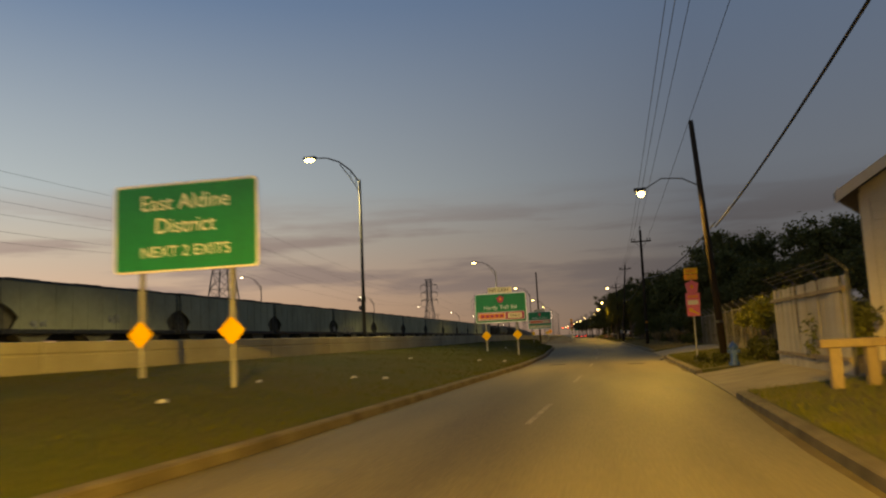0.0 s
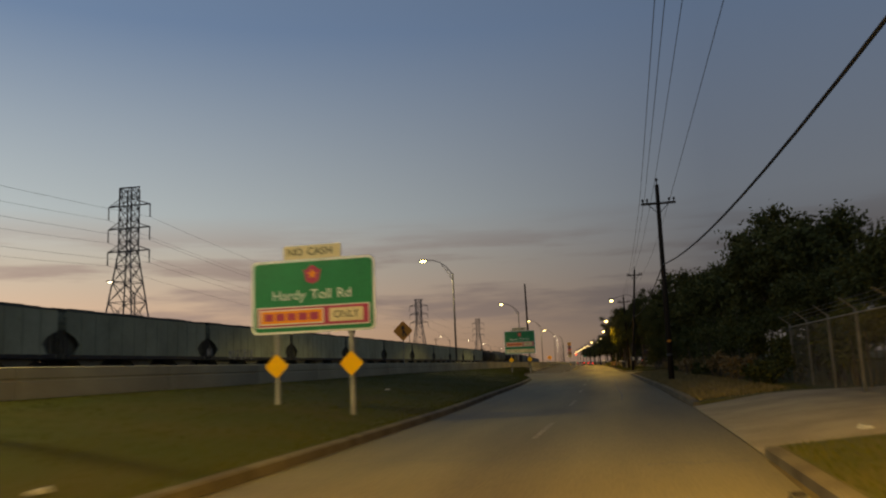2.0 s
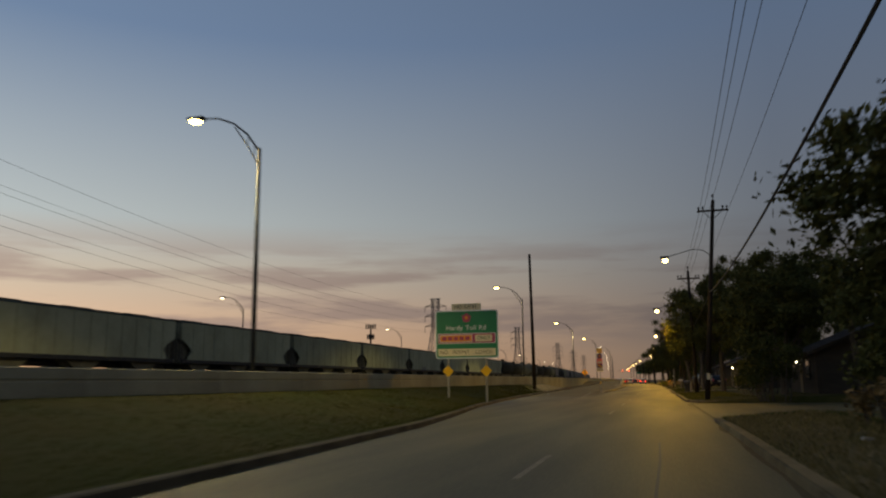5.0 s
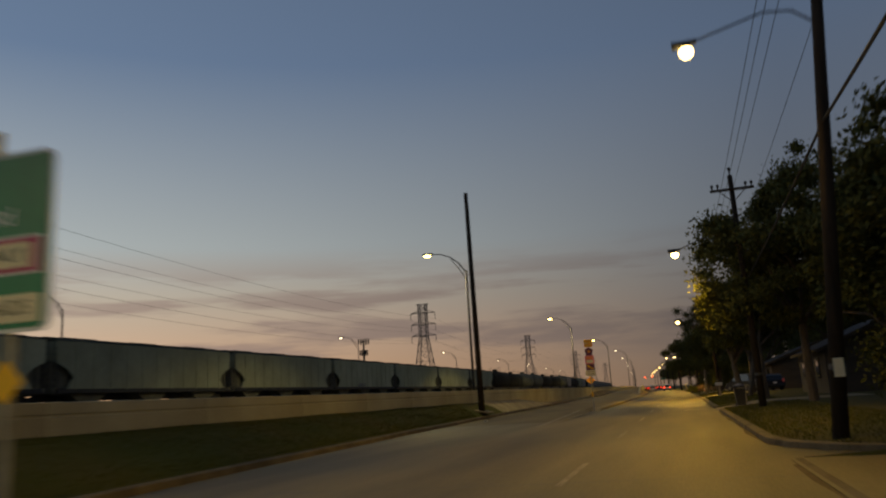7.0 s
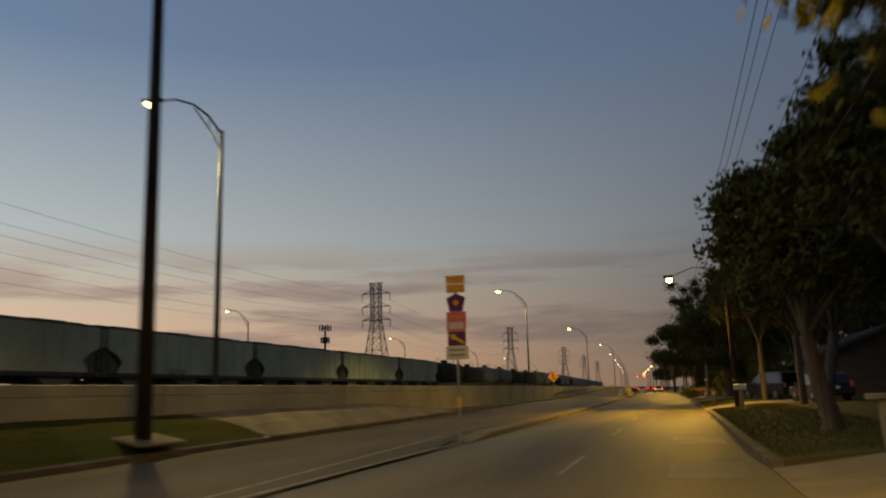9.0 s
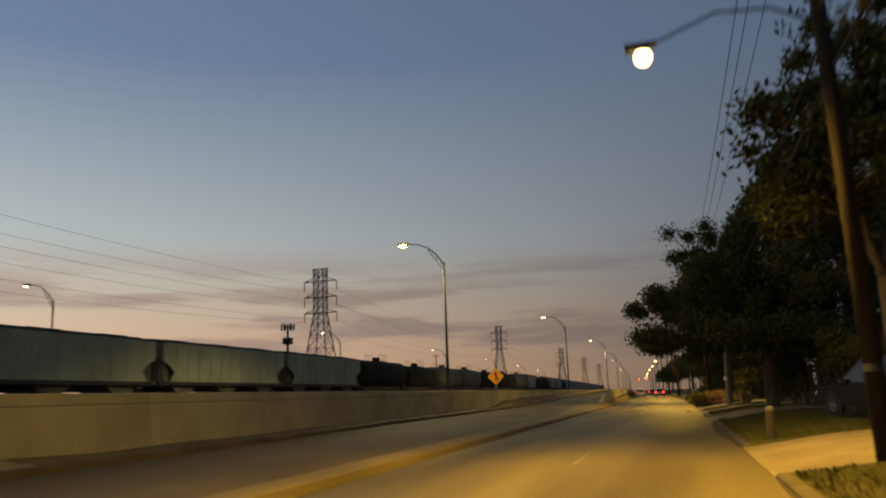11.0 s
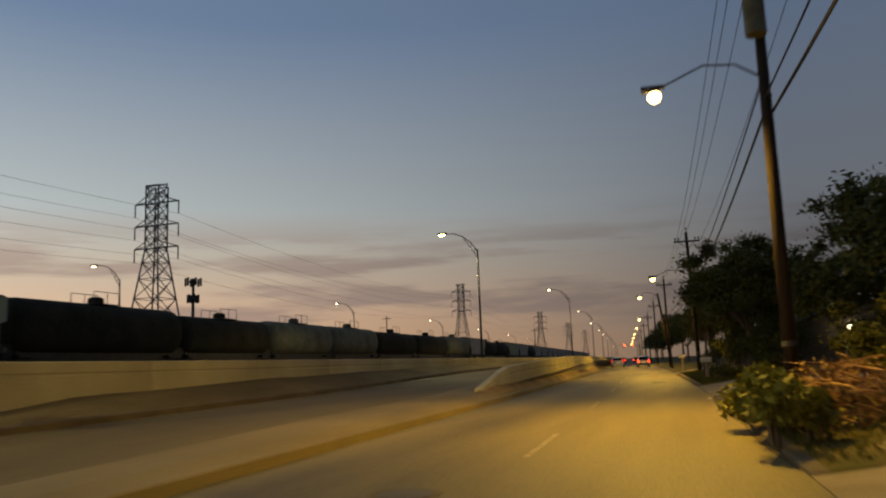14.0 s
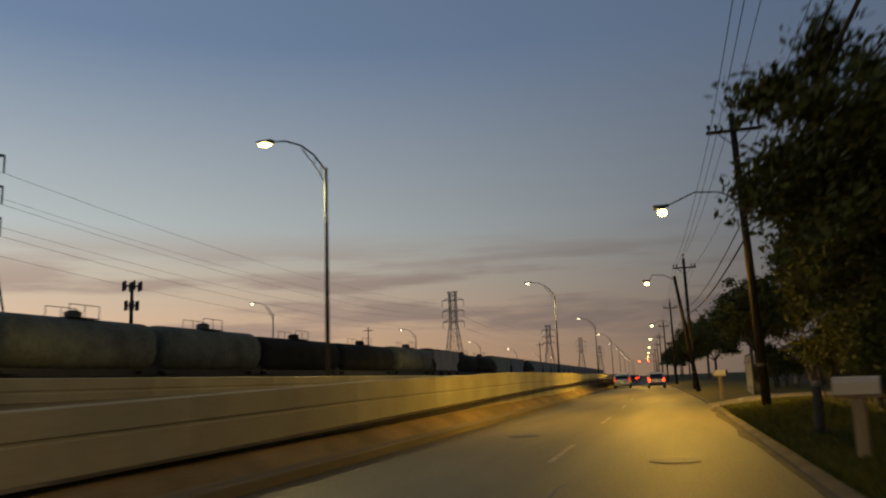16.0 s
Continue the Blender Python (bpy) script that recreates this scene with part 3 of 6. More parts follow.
# raised land behind the wall, with the railway bed
solid("rail_terrace", strip(yrange(-110, 1400, 10), lambda y: [(-14.3, 0.6), (-14.32, 1.0), (-20, 1.0), (-29, 1.0), (-31.5, 1.5), (-32, 1.55), (-39, 1.55), (-39.5, 1.5), (-42, 1.0), (-150, 1.0), (-165, -0.1)]), M_BALLAST, "gravel land and ballast bed behind the wall", "ballast", kind="structure")

# the long wall, panel by panel
PANEL = 6.1
wall = thing("wall_left", Matrix(), "long low pale concrete highway wall with a groove below its top", "wall", kind="structure")
ws = Shape()
prof = [(-0.15, 0.0), (0.16, 0.0), (0.16, 1.52), (0.135, 1.54), (0.135, 1.58), (0.16, 1.6), (0.155, 1.85), (0.13, 1.87), (-0.13, 1.87), (-0.15, 1.85)]
ws.prism(prof, -PANEL / 2 + 0.012, PANEL / 2 - 0.012, axis=1)
wall_mesh = ws.mesh("wall_panel", M_WALL)
y = -60.0
while y < 640:
    p = new("wall_panel", wall_mesh)
    p.parent = wall
    p.matrix_local = at(WALL_U, y)
    y += PANEL

# the tapering ramp barrier
def barrier():
    def top(y):
        return lerp(y, [253.0, 258.6, 263, 272, 292, 700], [0.48, 1.24, 1.34, 1.55, 1.82, 1.88])

    b = thing("ramp_barrier", Matrix(), "sloped-end concrete ramp barrier lit yellow by street lamps", "barrier", kind="structure")
    y0 = 253.0
    while y0 < 640:
        y1 = y0 + (6.0 if y0 < 264 else 6.1)
        sh = Shape()
        ys = yrange(y0 + 0.01, y1 - 0.01, 1.5)
        rows = []
        for yy in ys:
            h = top(yy)
            g = h * 0.62 + 0.1
            rows.append([W(u, yy, z) for u, z in ((-7.12, 0.1), (-6.74, 0.1), (-6.76, g), (-6.785, g + 0.02), (-6.785, g + 0.05), (-6.76, g + 0.07), (-6.78, h - 0.02), (-6.81, h), (-7.05, h), (-7.08, h - 0.02))])
        n = 10
        vs = [p for r in rows for p in r]
        fs = [(i * n + j, i * n + (j + 1) % n, (i + 1) * n + (j + 1) % n, (i + 1) * n + j) for i in range(len(rows) - 1) for j in range(n)]
        fs += [tuple(range(n)), tuple((len(rows) - 1) * n + j for j in range(n - 1, -1, -1))]
        sh.add(vs, fs)
        part("barrier_panel", sh, M_WALL, b)
        y0 = y1


barrier()

# road paint and seams
def flat_strip(pts, w, z, uz=None):
    s = Shape()
    vs, fs = [], []
    for i, (u, y) in enumerate(pts):
        j = min(i + 1, len(pts) - 1)
        i0 = max(0, i - 1)
        d = Vector((pts[j][0] - pts[i0][0], pts[j][1] - pts[i0][1])).normalized()
        n = Vector((d.y, -d.x)) * w / 2
        zz = (uz(u, y) if uz else 0.0) + z
        vs += [W(u - n.x, y - n.y, zz), W(u + n.x, y + n.y, zz)]
        if i:
            fs.append((2 * i - 2, 2 * i - 1, 2 * i + 1, 2 * i))
    return s.add(vs, fs)


def lane_u(y):
    return lerp(y, [0, 60, 80], [-1.82, -1.9, -2.1])


for i in range(-3, 36):
    y1 = 16.7 + 11.12 * i
    if 104 < y1 < 112:
        continue
    tagged(solid("lane_dash", flat_strip([(lane_u(y1), y1 - 3.7), (lane_u(y1), y1 - 1.8), (lane_u(y1), y1)], 0.11, 0.005), M_PAINT), "faded white lane dash painted on the road", "road marking", "lane dashes", "structure")


def z_ramp(u, y):
    t = min(1, max(0, (u + 12.4) / 5.9))
    return z_ramp_left(y) * (1 - t) + z_ramp_right(y) * t


for pts in ([(-6.3, 145), (-6.8, 155), (-7.1, 161), (-7.45, 168)], [(-6.3, 150), (-6.15, 157), (-6.05, 165.5)], [(-8.0, 258), (-8.4, 285)], [(-11.9, 175), (-11.9, 180)]):
    tagged(solid("edge_line", flat_strip(pts, 0.13, 0.008, lambda u, y: z_ramp(u, y) if y > 150 else 0.0), M_PAINT), "worn white edge line painted on the ramp", "road marking", "edge lines", "structure")
for u, y, w, l in ((0.35, 166.0, 1.3, 2.6), (0.35, 158.5, 1.3, 2.4)):
    n = 6
    tagged(solid("road_patch", flat_strip([(u, y - l / 2 + l * i / n) for i in range(n + 1)], w, 0.002), M_PATCH), "pale repair patch in the concrete road", "road patch", "road patches", "structure")
M_GUTTER = mat("gutter_dirt", (0.125, 0.097, 0.05), (0.07, 0.054, 0.028), 0.9, fine=30, coarse=1.2, bump=0.3, spec=0.15)
rnd = random.Random(14)
for a, b in ((-4, 16), (26.5, 42.5), (55.5, 105), (122, 153), (159, 188), (195.5, 209.8), (216.3, 221), (225.4, 227.8), (233.9, 251), (261.5, 289)):
    n = int((b - a) / 2.1)
    rows = [(a + (b - a) * k / n, rnd.uniform(0.06, 0.2) * (0.3 if k in (0, n) else 1) * (1.0 if a < 190 else 1.5)) for k in range(n + 1)]
    tagged(solid("gutter_dirt", Shape().add([p for y, w in rows for p in (W(u_right(y) - 0.005, y, 0.0045), W(u_right(y) - w, y, 0.0035))], [(2 * k, 2 * k + 1, 2 * k + 3, 2 * k + 2) for k in range(n)]), M_GUTTER), "brown dirt gathered along the kerb", "dirt", "gutter dirt", "structure")
    if b < 152:
        tagged(solid("gutter_dirt", Shape().add([p for y, w in rows for p in (W(u_left(y) + 0.7 * w, y, 0.0035), W(u_left(y) + 0.025, y, 0.0045))], [(2 * k, 2 * k + 1, 2 * k + 3, 2 * k + 2) for k in range(n)]), M_GUTTER), "brown dirt gathered along the kerb", "dirt", "gutter dirt", "structure")
solid("nose_dirt", strip(yrange(165.5, 178, 1.25), lambda y: [(-6.5 - (0.05 if y > 168 else -0.3), z_ramp(-6.5, y) + 0.006), (-6.6 - 0.95 * math.sin(math.pi * (y - 165) / 13.5) * (0.85 + 0.15 * math.sin(y * 3.1)), z_ramp(-7.2, y) + 0.006)]), M_GUTTER, "dark dirt gathered behind the median nose", "dirt", "gutter dirt", "structure")
rnd = random.Random(4)
for u0, y0, u1, y1 in ((-5.3, 9.5, -3.4, 8.6), (-5.4, 18, -2.5, 17), (-5.6, 30, 1.6, 31), (-5.6, 43.5, -1, 43), (0.2, 42.3, 1.5, 42.6), (-5.5, 57, 1.7, 58), (-6.2, 88, 1.6, 88.8), (0.6, 21, 1.3, 18.5), (-8, 124, 1.5, 125), (-11, 138, 1.4, 137), (-5.6, 152, 1.3, 151), (-5.8, 172, 1.2, 171.5), (-5.8, 196, -2, 195), (-5.8, 210.5, -2.6, 207.5), (-5.8, 228, 1.4, 227), (-5.8, 244, -3.9, 241), (-5.8, 262, 1.6, 262.6), (-1.5, 266, -1.4, 262), (-5.8, 300, 1.7, 300), (-0.2, 60, 0.0, 98)):
    n = 9
    pts = [(u0 + (u1 - u0) * i / n + rnd.uniform(-0.06, 0.06), y0 + (y1 - y0) * i / n + rnd.uniform(-0.12, 0.12)) for i in range(n + 1)]
    tagged(solid("road_crack", flat_strip(pts, 0.045, 0.003), M_CRACK), "dark tar-filled crack in the concrete road", "crack", "road cracks", "structure")


# ---- street lamps on the highway wall ----
def highway_lamp(m, watt, group, label, bulb, base=0.0, top=9.0):
    t = thing("street_lamp", m, label, "street lamp", group)
    part("base", Shape().box((0, 0, base + 0.06), (0.34, 0.34, 0.12), bevel=0.02).tube((0, 0, base + 0.12), (0, 0, base + 0.4), 0.14, 0.12, 10), M_STEEL, t)
    part("pole", Shape().tube((0, 0, base + 0.3), (0, 0, top), 0.105, 0.07, 12), M_STEEL, t, smooth=True)
    arm = [(0, 0, top - 0.15), (-0.55, 0, top + 0.62), (-1.2, 0, top + 1.15), (-1.95, 0, top + 1.45), (-2.6, 0, top + 1.5)]
    part("arm", Shape().path(arm, 0.045, 0.035, 8), M_STEEL, t)
    part("brace", Shape().path([(0, 0, top - 0.75), (-0.5, 0, top + 0.1), (-1.15, 0, top + 1.0)], 0.03, 0.03, 6).tube((-0.25, 0, top - 0.35), (-0.2, 0, top + 0.15), 0.02).tube((-0.55, 0, top + 0.15), (-0.5, 0, top + 0.55), 0.02), M_STEEL, t)
    head = part("lamp_head", Shape().box((-2.95, 0, top + 1.53), (0.8, 0.34, 0.16), bevel=0.06), M_STEEL, t)
    part("bulb", Shape().ball((-3.0, 0, top + 1.43), (0.31, 0.17, 0.12) if bulb is M_LED else (0.2, 0.12, 0.08)), bulb, head, "glowing warm lamp bulb", smooth=True)
    if watt:
        street_light("street_light", m @ Vector((-2.98, 0, top + 1.28)), watt, LED, 145)
    return t


for u, y in ((-14.25, -17), (-14.2, 40.8), (-14.9, 105.6), (-14.75, 166.4), (-14.65, 225.4), (-14.36, 283.8), (-14.3, 340), (-14.3, 398), (-14.3, 456), (-14.3, 514), (-14.3, 572)):
    highway_lamp(at(u, y, 1.0), LED_WATT * lerp(y, [-17, 40, 60, 105, 170, 224, 284], [1.7, 1.15, 1.0, 0.75, 0.6, 0.95, 0.75]) if -20 < y < 350 else 0, "highway lamps", "tall galvanised street lamp with curved arm and lit head", M_LED if y < 300 else M_FARLAMP, 0.0, 9.75)
for y in (45, 103.5, 163, 225.7, 283, 338, 396, 455, 515, 575, 640):
    highway_lamp(at(-49.0, y, 1.0), 0, "far highway lamps", "distant galvanised street lamp with lit head beyond the railway", M_FARLAMP, 0.0, 9.6)
for y in (640, 720, 800, 900):
    highway_lamp(at(-14.2, y, 1.0), 0, "highway lamps", "tall galvanised street lamp with curved arm and lit head", M_FARLAMP, 0.0, 9.75)


# ---- timber utility poles with sodium lamps ----
def utility_pole(u, y, top, lean=0.0, lamp=None, arm_at=None, can=False, label="weathered timber utility pole with crossarm and insulators", along=0.0, r=0.16, watt=1.0, wide=0.4, tilt=20, plate_at=None, edge=0.8):
    m = at(u, y, z_verge(u, y) - 0.15)
    t = thing("utility_pole", m, label, "utility pole", "utility poles")
    tip = Vector((lean, along, top))

    def on(z):
        return tip * (z / top)

    part("pole", Shape().tube((0, 0, 0), tip, r, r * 0.68, 14), M_WOODPOLE, t, smooth=True)
    if arm_at:
        c = on(arm_at)
        part("crossarm", Shape().box(c + Vector((0, -0.16, 0)), (1.9, 0.1, 0.12), bevel=0.015), M_WOODPOLE, t)
        part("brace", Shape().tube(c + Vector((-0.6, -0.14, 0)), on(arm_at - 0.6) + Vector((0, -0.14, 0)), 0.02).tube(c + Vector((0.6, -0.14, 0)), on(arm_at - 0.6) + Vector((0, -0.14, 0)), 0.02), M_DARKSTEEL, t)
        for dx in (-0.85, -0.6, 0.6, 0.85):
            part("insulator", Shape().tube(c + Vector((dx, -0.16, 0.05)), c + Vector((dx, -0.16, 0.16)), 0.03).ball(c + Vector((dx, -0.16, 0.22)), (0.07, 0.07, 0.09), 8, 5), M_DARKSTEEL, t)
        part("top_pin", Shape().tube(tip, tip + Vector((0, 0, 0.22)), 0.03).ball(tip + Vector((0, 0, 0.3)), (0.08, 0.08, 0.1), 8, 5), M_DARKSTEEL, t)
    if can:
        c = on(top - 2.1) + Vector((-0.12, -0.3, 0))
        part("transformer", Shape().tube(c, c + Vector((0, 0, 0.85)), 0.24, 0.24, 14).tube(c + Vector((0, 0, 0.85)), c + Vector((0, 0, 0.95)), 0.25, 0.2, 14), M_TANKGREY, t, "grey pole transformer can", smooth=False)
    part("band", Shape().tube(on(1.5), on(1.62), r * 1.0, r * 0.995, 14), M_STEEL, t)
    if plate_at:
        z, paint, words = plate_at
        c = on(z)
        part("plate", Shape().box((c.x, c.y - r - 0.012, z), (0.2, 0.012, 0.12 if z > 2 else 0.38), bevel=0.003), paint, t, words)
    if lamp:
        lu, lz = lamp
        g = lz - m.translation.z
        a = on(g + 0.1)
        d = lu - u
        pts = [a, a + Vector((d * 0.25, 0, 0.42)), a + Vector((d * 0.55, 0, 0.5)), Vector((d + 0.25, 0, g + 0.22))]
        part("lamp_arm", Shape().path(pts, 0.028, 0.024, 8), M_STEEL, t)
        h = part("lamp_head", Shape().tube((d + 0.25, 0, g + 0.2), (d - 0.3, 0, g + 0.16), 0.06, 0.1, 10).tube((d, 0, g + 0.14), (d, 0, g + 0.04), 0.12, 0.14, 12), M_STEEL, t)
        part("bulb", Shape().ball((d, 0, g - 0.03), (0.17, 0.17, 0.15)), M_SODIUM, h, "glowing yellow sodium bulb", smooth=True)
        if watt:
            cobra_light(m @ Vector((d, 0, g - 0.24)), SODIUM_WATT * watt, wide, tilt, edge)
    return m, tip


# Unseen pole added behind the start, its wide pool raised to brighten the wall.
utility_pole(3.4, -9.0, 10.6, 0.0, (0.6, 7.7), 9.9, watt=0.8, wide=8.5, tilt=6, edge=0.2)
utility_pole(3.9, 35.0, 10.6, -0.55, (0.94, 7.67), None, False, "old leaning timber pole carrying a sodium street lamp", watt=0.2, wide=2.4, tilt=-6, edge=0.4)
utility_pole(2.75, 75.0, 11.1, 0.1, None, 10.0, plate_at=(2.3, M_SIGN_ORANGE, "amber reflector plate on the pole"))
utility_pole(2.8, 129.5, 12.6, 1.15, (0.82, 8.95), 11.9, watt=0.38, wide=0.2, plate_at=(1.55, M_SIGN_CREAM, "pale notice fixed to the pole"))
utility_pole(3.05, 148.4, 10.6, -0.1, (0.15, 7.34), 9.9, watt=0.36, wide=0.2)
utility_pole(3.0, 188.6, 10.8, -0.1, (0.0, 7.32), 9.9, watt=0.64, wide=0.9, tilt=8)
utility_pole(2.75, 242.2, 10.8, 0.1, (0.33, 7.69), 10.2, True, "timber utility pole with transformer can and sodium lamp", watt=0.62, wide=1.0, tilt=8)
utility_pole(3.15, 283.7, 10.6, -0.15, (0.3, 7.3), 9.9, watt=0.5, wide=0.8, tilt=8)
utility_pole(2.4, 314.0, 8.6, -1.0, (-0.6, 8.2), None, False, "leaning timber pole with a sodium street lamp")
utility_pole(2.6, 322.0, 11.0, 0.0, None, 10.2)
utility_pole(2.6, 362.0, 11.0, 0.0, (0.0, 8.0), 10.2)
utility_pole(2.6, 402.0, 11.0, 0.0, (0.0, 8.0), 10.2, watt=0)
utility_pole(2.6, 445.0, 11.0, 0.0, (0.0, 8.0), 10.2, watt=0)
utility_pole(2.6, 490.0, 11.0, 0.0, (0.0, 8.0), 10.2, watt=0)
utility_pole(2.6, 540.0, 11.0, 0.0, (0.0, 8.0), 10.2, watt=0)
utility_pole(2.6, 600.0, 11.0, 0.0, (0.0, 8.0), 10.2, watt=0)
# the bare black pole on the bank
t = thing("bare_pole", at(-12.75, 160.2, 0.55), "tall bare dark timber pole standing in a concrete pad", "pole")
part("pole", Shape().tube((0.12, 0, -0.2), (-0.02, 0, 14.4), 0.2, 0.13, 14), M_WOODPOLE, t, smooth=True)
part("footing", Shape().box((0.1, 0.1, -0.02), (1.2, 1.8, 0.08), pose(0, 0, 0, 0, 12, 0), bevel=0.03), M_GORE, t)


# ---- overhead wires ----
def wire(name, a, b, sag, r, label, group="overhead wires"):
    pts = []
    n = 14
    for i in range(n + 1):
        f = i / n
        p = Vector(a).lerp(Vector(b), f)
        p.z -= sag * 4 * f * (1 - f)
        pts.append(p)
    s = Shape().path(pts, r, r, 5)
    solid(name, s, M_CABLE, label, "wire", group)


POLES = [(3.6, -35, 11.2), (2.75, 75.0, 11.05), (3.9, 129.5, 12.3), (3.0, 188.6, 10.5), (2.9, 242.2, 10.7), (3.0, 283.7, 10.3), (2.6, 322, 10.9), (2.6, 362, 10.9), (2.6, 402, 10.9), (2.6, 490, 10.9)]
for (ua, ya, za), (ub, yb, zb) in zip(POLES, POLES[1:]):
    for du, dz in ((-0.85, -0.45), (-0.6, -0.45), (0.85, -0.45), (0.0, 0.3)):
        wire("power_line", W(ua + du, ya, za + dz), W(ub + du, yb, zb + dz), 0.5, 0.011, "thin black overhead power line between timber poles")
for (ua, ya, za), (ub, yb, zb) in (((4.5, -10, 9.0), (4.0, 35, 5.9)), ((4.0, 35, 6.1), (2.8, 75, 6.6)), ((2.8, 75, 6.6), (3.4, 129.5, 6.8)), ((3.4, 129.5, 6.8), (3.0, 188.6, 6.6)), ((3.0, 188.6, 6.6), (2.9, 242, 6.9)), ((2.9, 242, 7.3), (3.1, 283.7, 6.6)), ((3.1, 283.7, 6.2), (2.6, 322, 6.4)), ((2.6, 322, 6.4), (2.6, 362, 6.4))):
    wire("cable", W(ua, ya, za), W(ub, yb, zb), 0.75 if ya < 240 else 0.5, 0.035, "thick black communication cable sagging between timber poles")
    if ya > 180:
        wire("cable", W(ua - 0.1, ya, za + 0.5), W(ub - 0.1, yb, zb + 0.4), 0.45, 0.022, "thick black communication cable sagging between timber poles")


# ---- lattice pylons and their lines ----
def pylon(p, h, label="grey steel lattice power pylon with three pairs of arms"):
    t = thing("pylon", Matrix.Translation(p), label, "pylon", "power pylons")
    k = h / 29.4

    def half(z):
        z /= k
        return 3.3 - (3.3 - 1.0) * min(1, z / 19.5) if z < 19.5 else 1.0 - 0.0 * (z - 19.5)

    levels = [0, 4.5, 8.5, 12, 15, 17.5, 19.5, 21.2, 22.9, 24.6, 26.3, 28.0, 29.4]
    levels = [z * k for z in levels]
    lace = Shape()
    for sx, sy in ((-1, -1), (1, -1), (1, 1), (-1, 1)):
        part("leg", Shape().path([(sx * half(a), sy * half(a), a) for a in levels], 0.12, 0.12, 5), M_TOWER, t)
    C4 = [(-1, -1), (1, -1), (1, 1), (-1, 1)]
    for i in range(4):
        (ax, ay), (bx, by) = C4[i], C4[(i + 1) % 4]
        for a, b in zip(levels, levels[1:]):
            ha, hb = half(a), half(b)
            lace.tube((ax * ha, ay * ha, a), (bx * hb, by * hb, b), 0.06, 0.06, 4, False)
            lace.tube((bx * ha, by * ha, a), (ax * hb, ay * hb, b), 0.06, 0.06, 4, False)
            lace.tube((ax * hb, ay * hb, b), (bx * hb, by * hb, b), 0.06, 0.06, 4, False)
    tagged(part("lacing", lace, M_TOWER, t), kind="stuff")
    part("peak", Shape().tube((-1.7, 0, 29.6 * k), (1.7, 0, 29.6 * k), 0.1, 0.1, 5).tube((-1.7, 0, 29.6 * k), (-1, 0, 28 * k), 0.07).tube((1.7, 0, 29.6 * k), (1, 0, 28 * k), 0.07), M_TOWER, t)
    for z in (19.8, 23.3, 26.8):
        part("crossarm", Shape().tube((-3.5, 0, z * k), (3.5, 0, z * k), 0.11, 0.11, 5).tube((-3.5, 0, z * k), (-1, 0.9, (z + 0.9) * k), 0.06).tube((3.5, 0, z * k), (1, 0.9, (z + 0.9) * k), 0.06).tube((-3.5, 0, z * k), (-1, -0.9, (z + 0.9) * k), 0.06).tube((3.5, 0, z * k), (1, -0.9, (z + 0.9) * k), 0.06), M_TOWER, t)
        for sx in (-1, 1):
            part("insulator_string", Shape().tube((sx * 3.5, 0, z * k), (sx * 3.5, 0, (z - 2.0) * k), 0.09, 0.09, 6), M_TOWER, t)
    return t


PYLONS = [(-71.0, -40.0, 29.4), (-67.6, 132.5, 29.4), (-66.0, 310.0, 26.2), (-72.0, 484.0, 28.5), (-71.0, 640.0, 27.0), (-78.0, 800.0, 28.0), (-84.0, 960.0, 28.0)]
for x, y, h in PYLONS:
    pylon((x, y, 1.0), h)
for (xa, ya, ha), (xb, yb, hb) in zip(PYLONS[:5], PYLONS[1:6]):
    for z in (17.8, 21.3, 24.8):
        for sx in (-3.5, 3.5):
            wire("transmission_line", (xa + sx, ya, 1 + z * ha / 29.4), (xb + sx, yb, 1 + z * hb / 29.4), 3.0, 0.018, "thin high-voltage line sagging between pylons", "transmission lines")

# ---- phone mast ----
t = thing("phone_mast", Matrix.Translation((-122.4, 398.5, 1.0)), "tall dark phone mast with antenna clusters", "mast")
part("pole", Shape().tube((0, 0, 0), (0, 0, 26), 0.55, 0.35, 12), M_DARKSTEEL, t)
for z, r in ((25.0, 2.0), (20.5, 1.4), (12.0, 1.5)):
    fr = Shape()
    for k in range(3):
        a0, a1 = k * math.tau / 3 + 0.4, (k + 1) * math.tau / 3 + 0.4
        fr.tube((r * math.cos(a0), r * math.sin(a0), z), (r * math.cos(a1), r * math.sin(a1), z), 0.12)
        fr.tube((0, 0, z), (r * math.cos(a0), r * math.sin(a0), z), 0.12)
    part("antenna_frame", fr, M_DARKSTEEL, t)
    for k in range(6):
        a = k * math.tau / 6 + 0.4
        part("antenna", Shape().box((r * math.cos(a), r * math.sin(a), z), (0.45, 0.45, 2.2), bevel=0.06), M_DARKSTEEL, t)
for x, y, h in ((-95, 470, 18), (-60, 560, 15)):
    t = thing("service_pole", Matrix.Translation((x, y, 1.0)), "distant dark timber pole with crossarm", "pole", "distant poles")
    part("pole", Shape().tube((0, 0, 0), (0, 0, h), 0.25, 0.16, 8), M_WOODPOLE, t)
    part("crossarm", Shape().box((0, 0, h - 1), (3.2, 0.2, 0.22)), M_WOODPOLE, t)


# ---- goods train ----
RAIL = 1.75
TRAIN_U = -35.6
solid("rail", strip(yrange(-110, 1300, 12), lambda y: [(TRAIN_U + 0.68, RAIL - 0.18), (TRAIN_U + 0.68, RAIL), (TRAIN_U + 0.75, RAIL), (TRAIN_U + 0.75, RAIL - 0.18)]), M_DARKSTEEL, "steel rail on ballast", "rail", "rails", "structure")
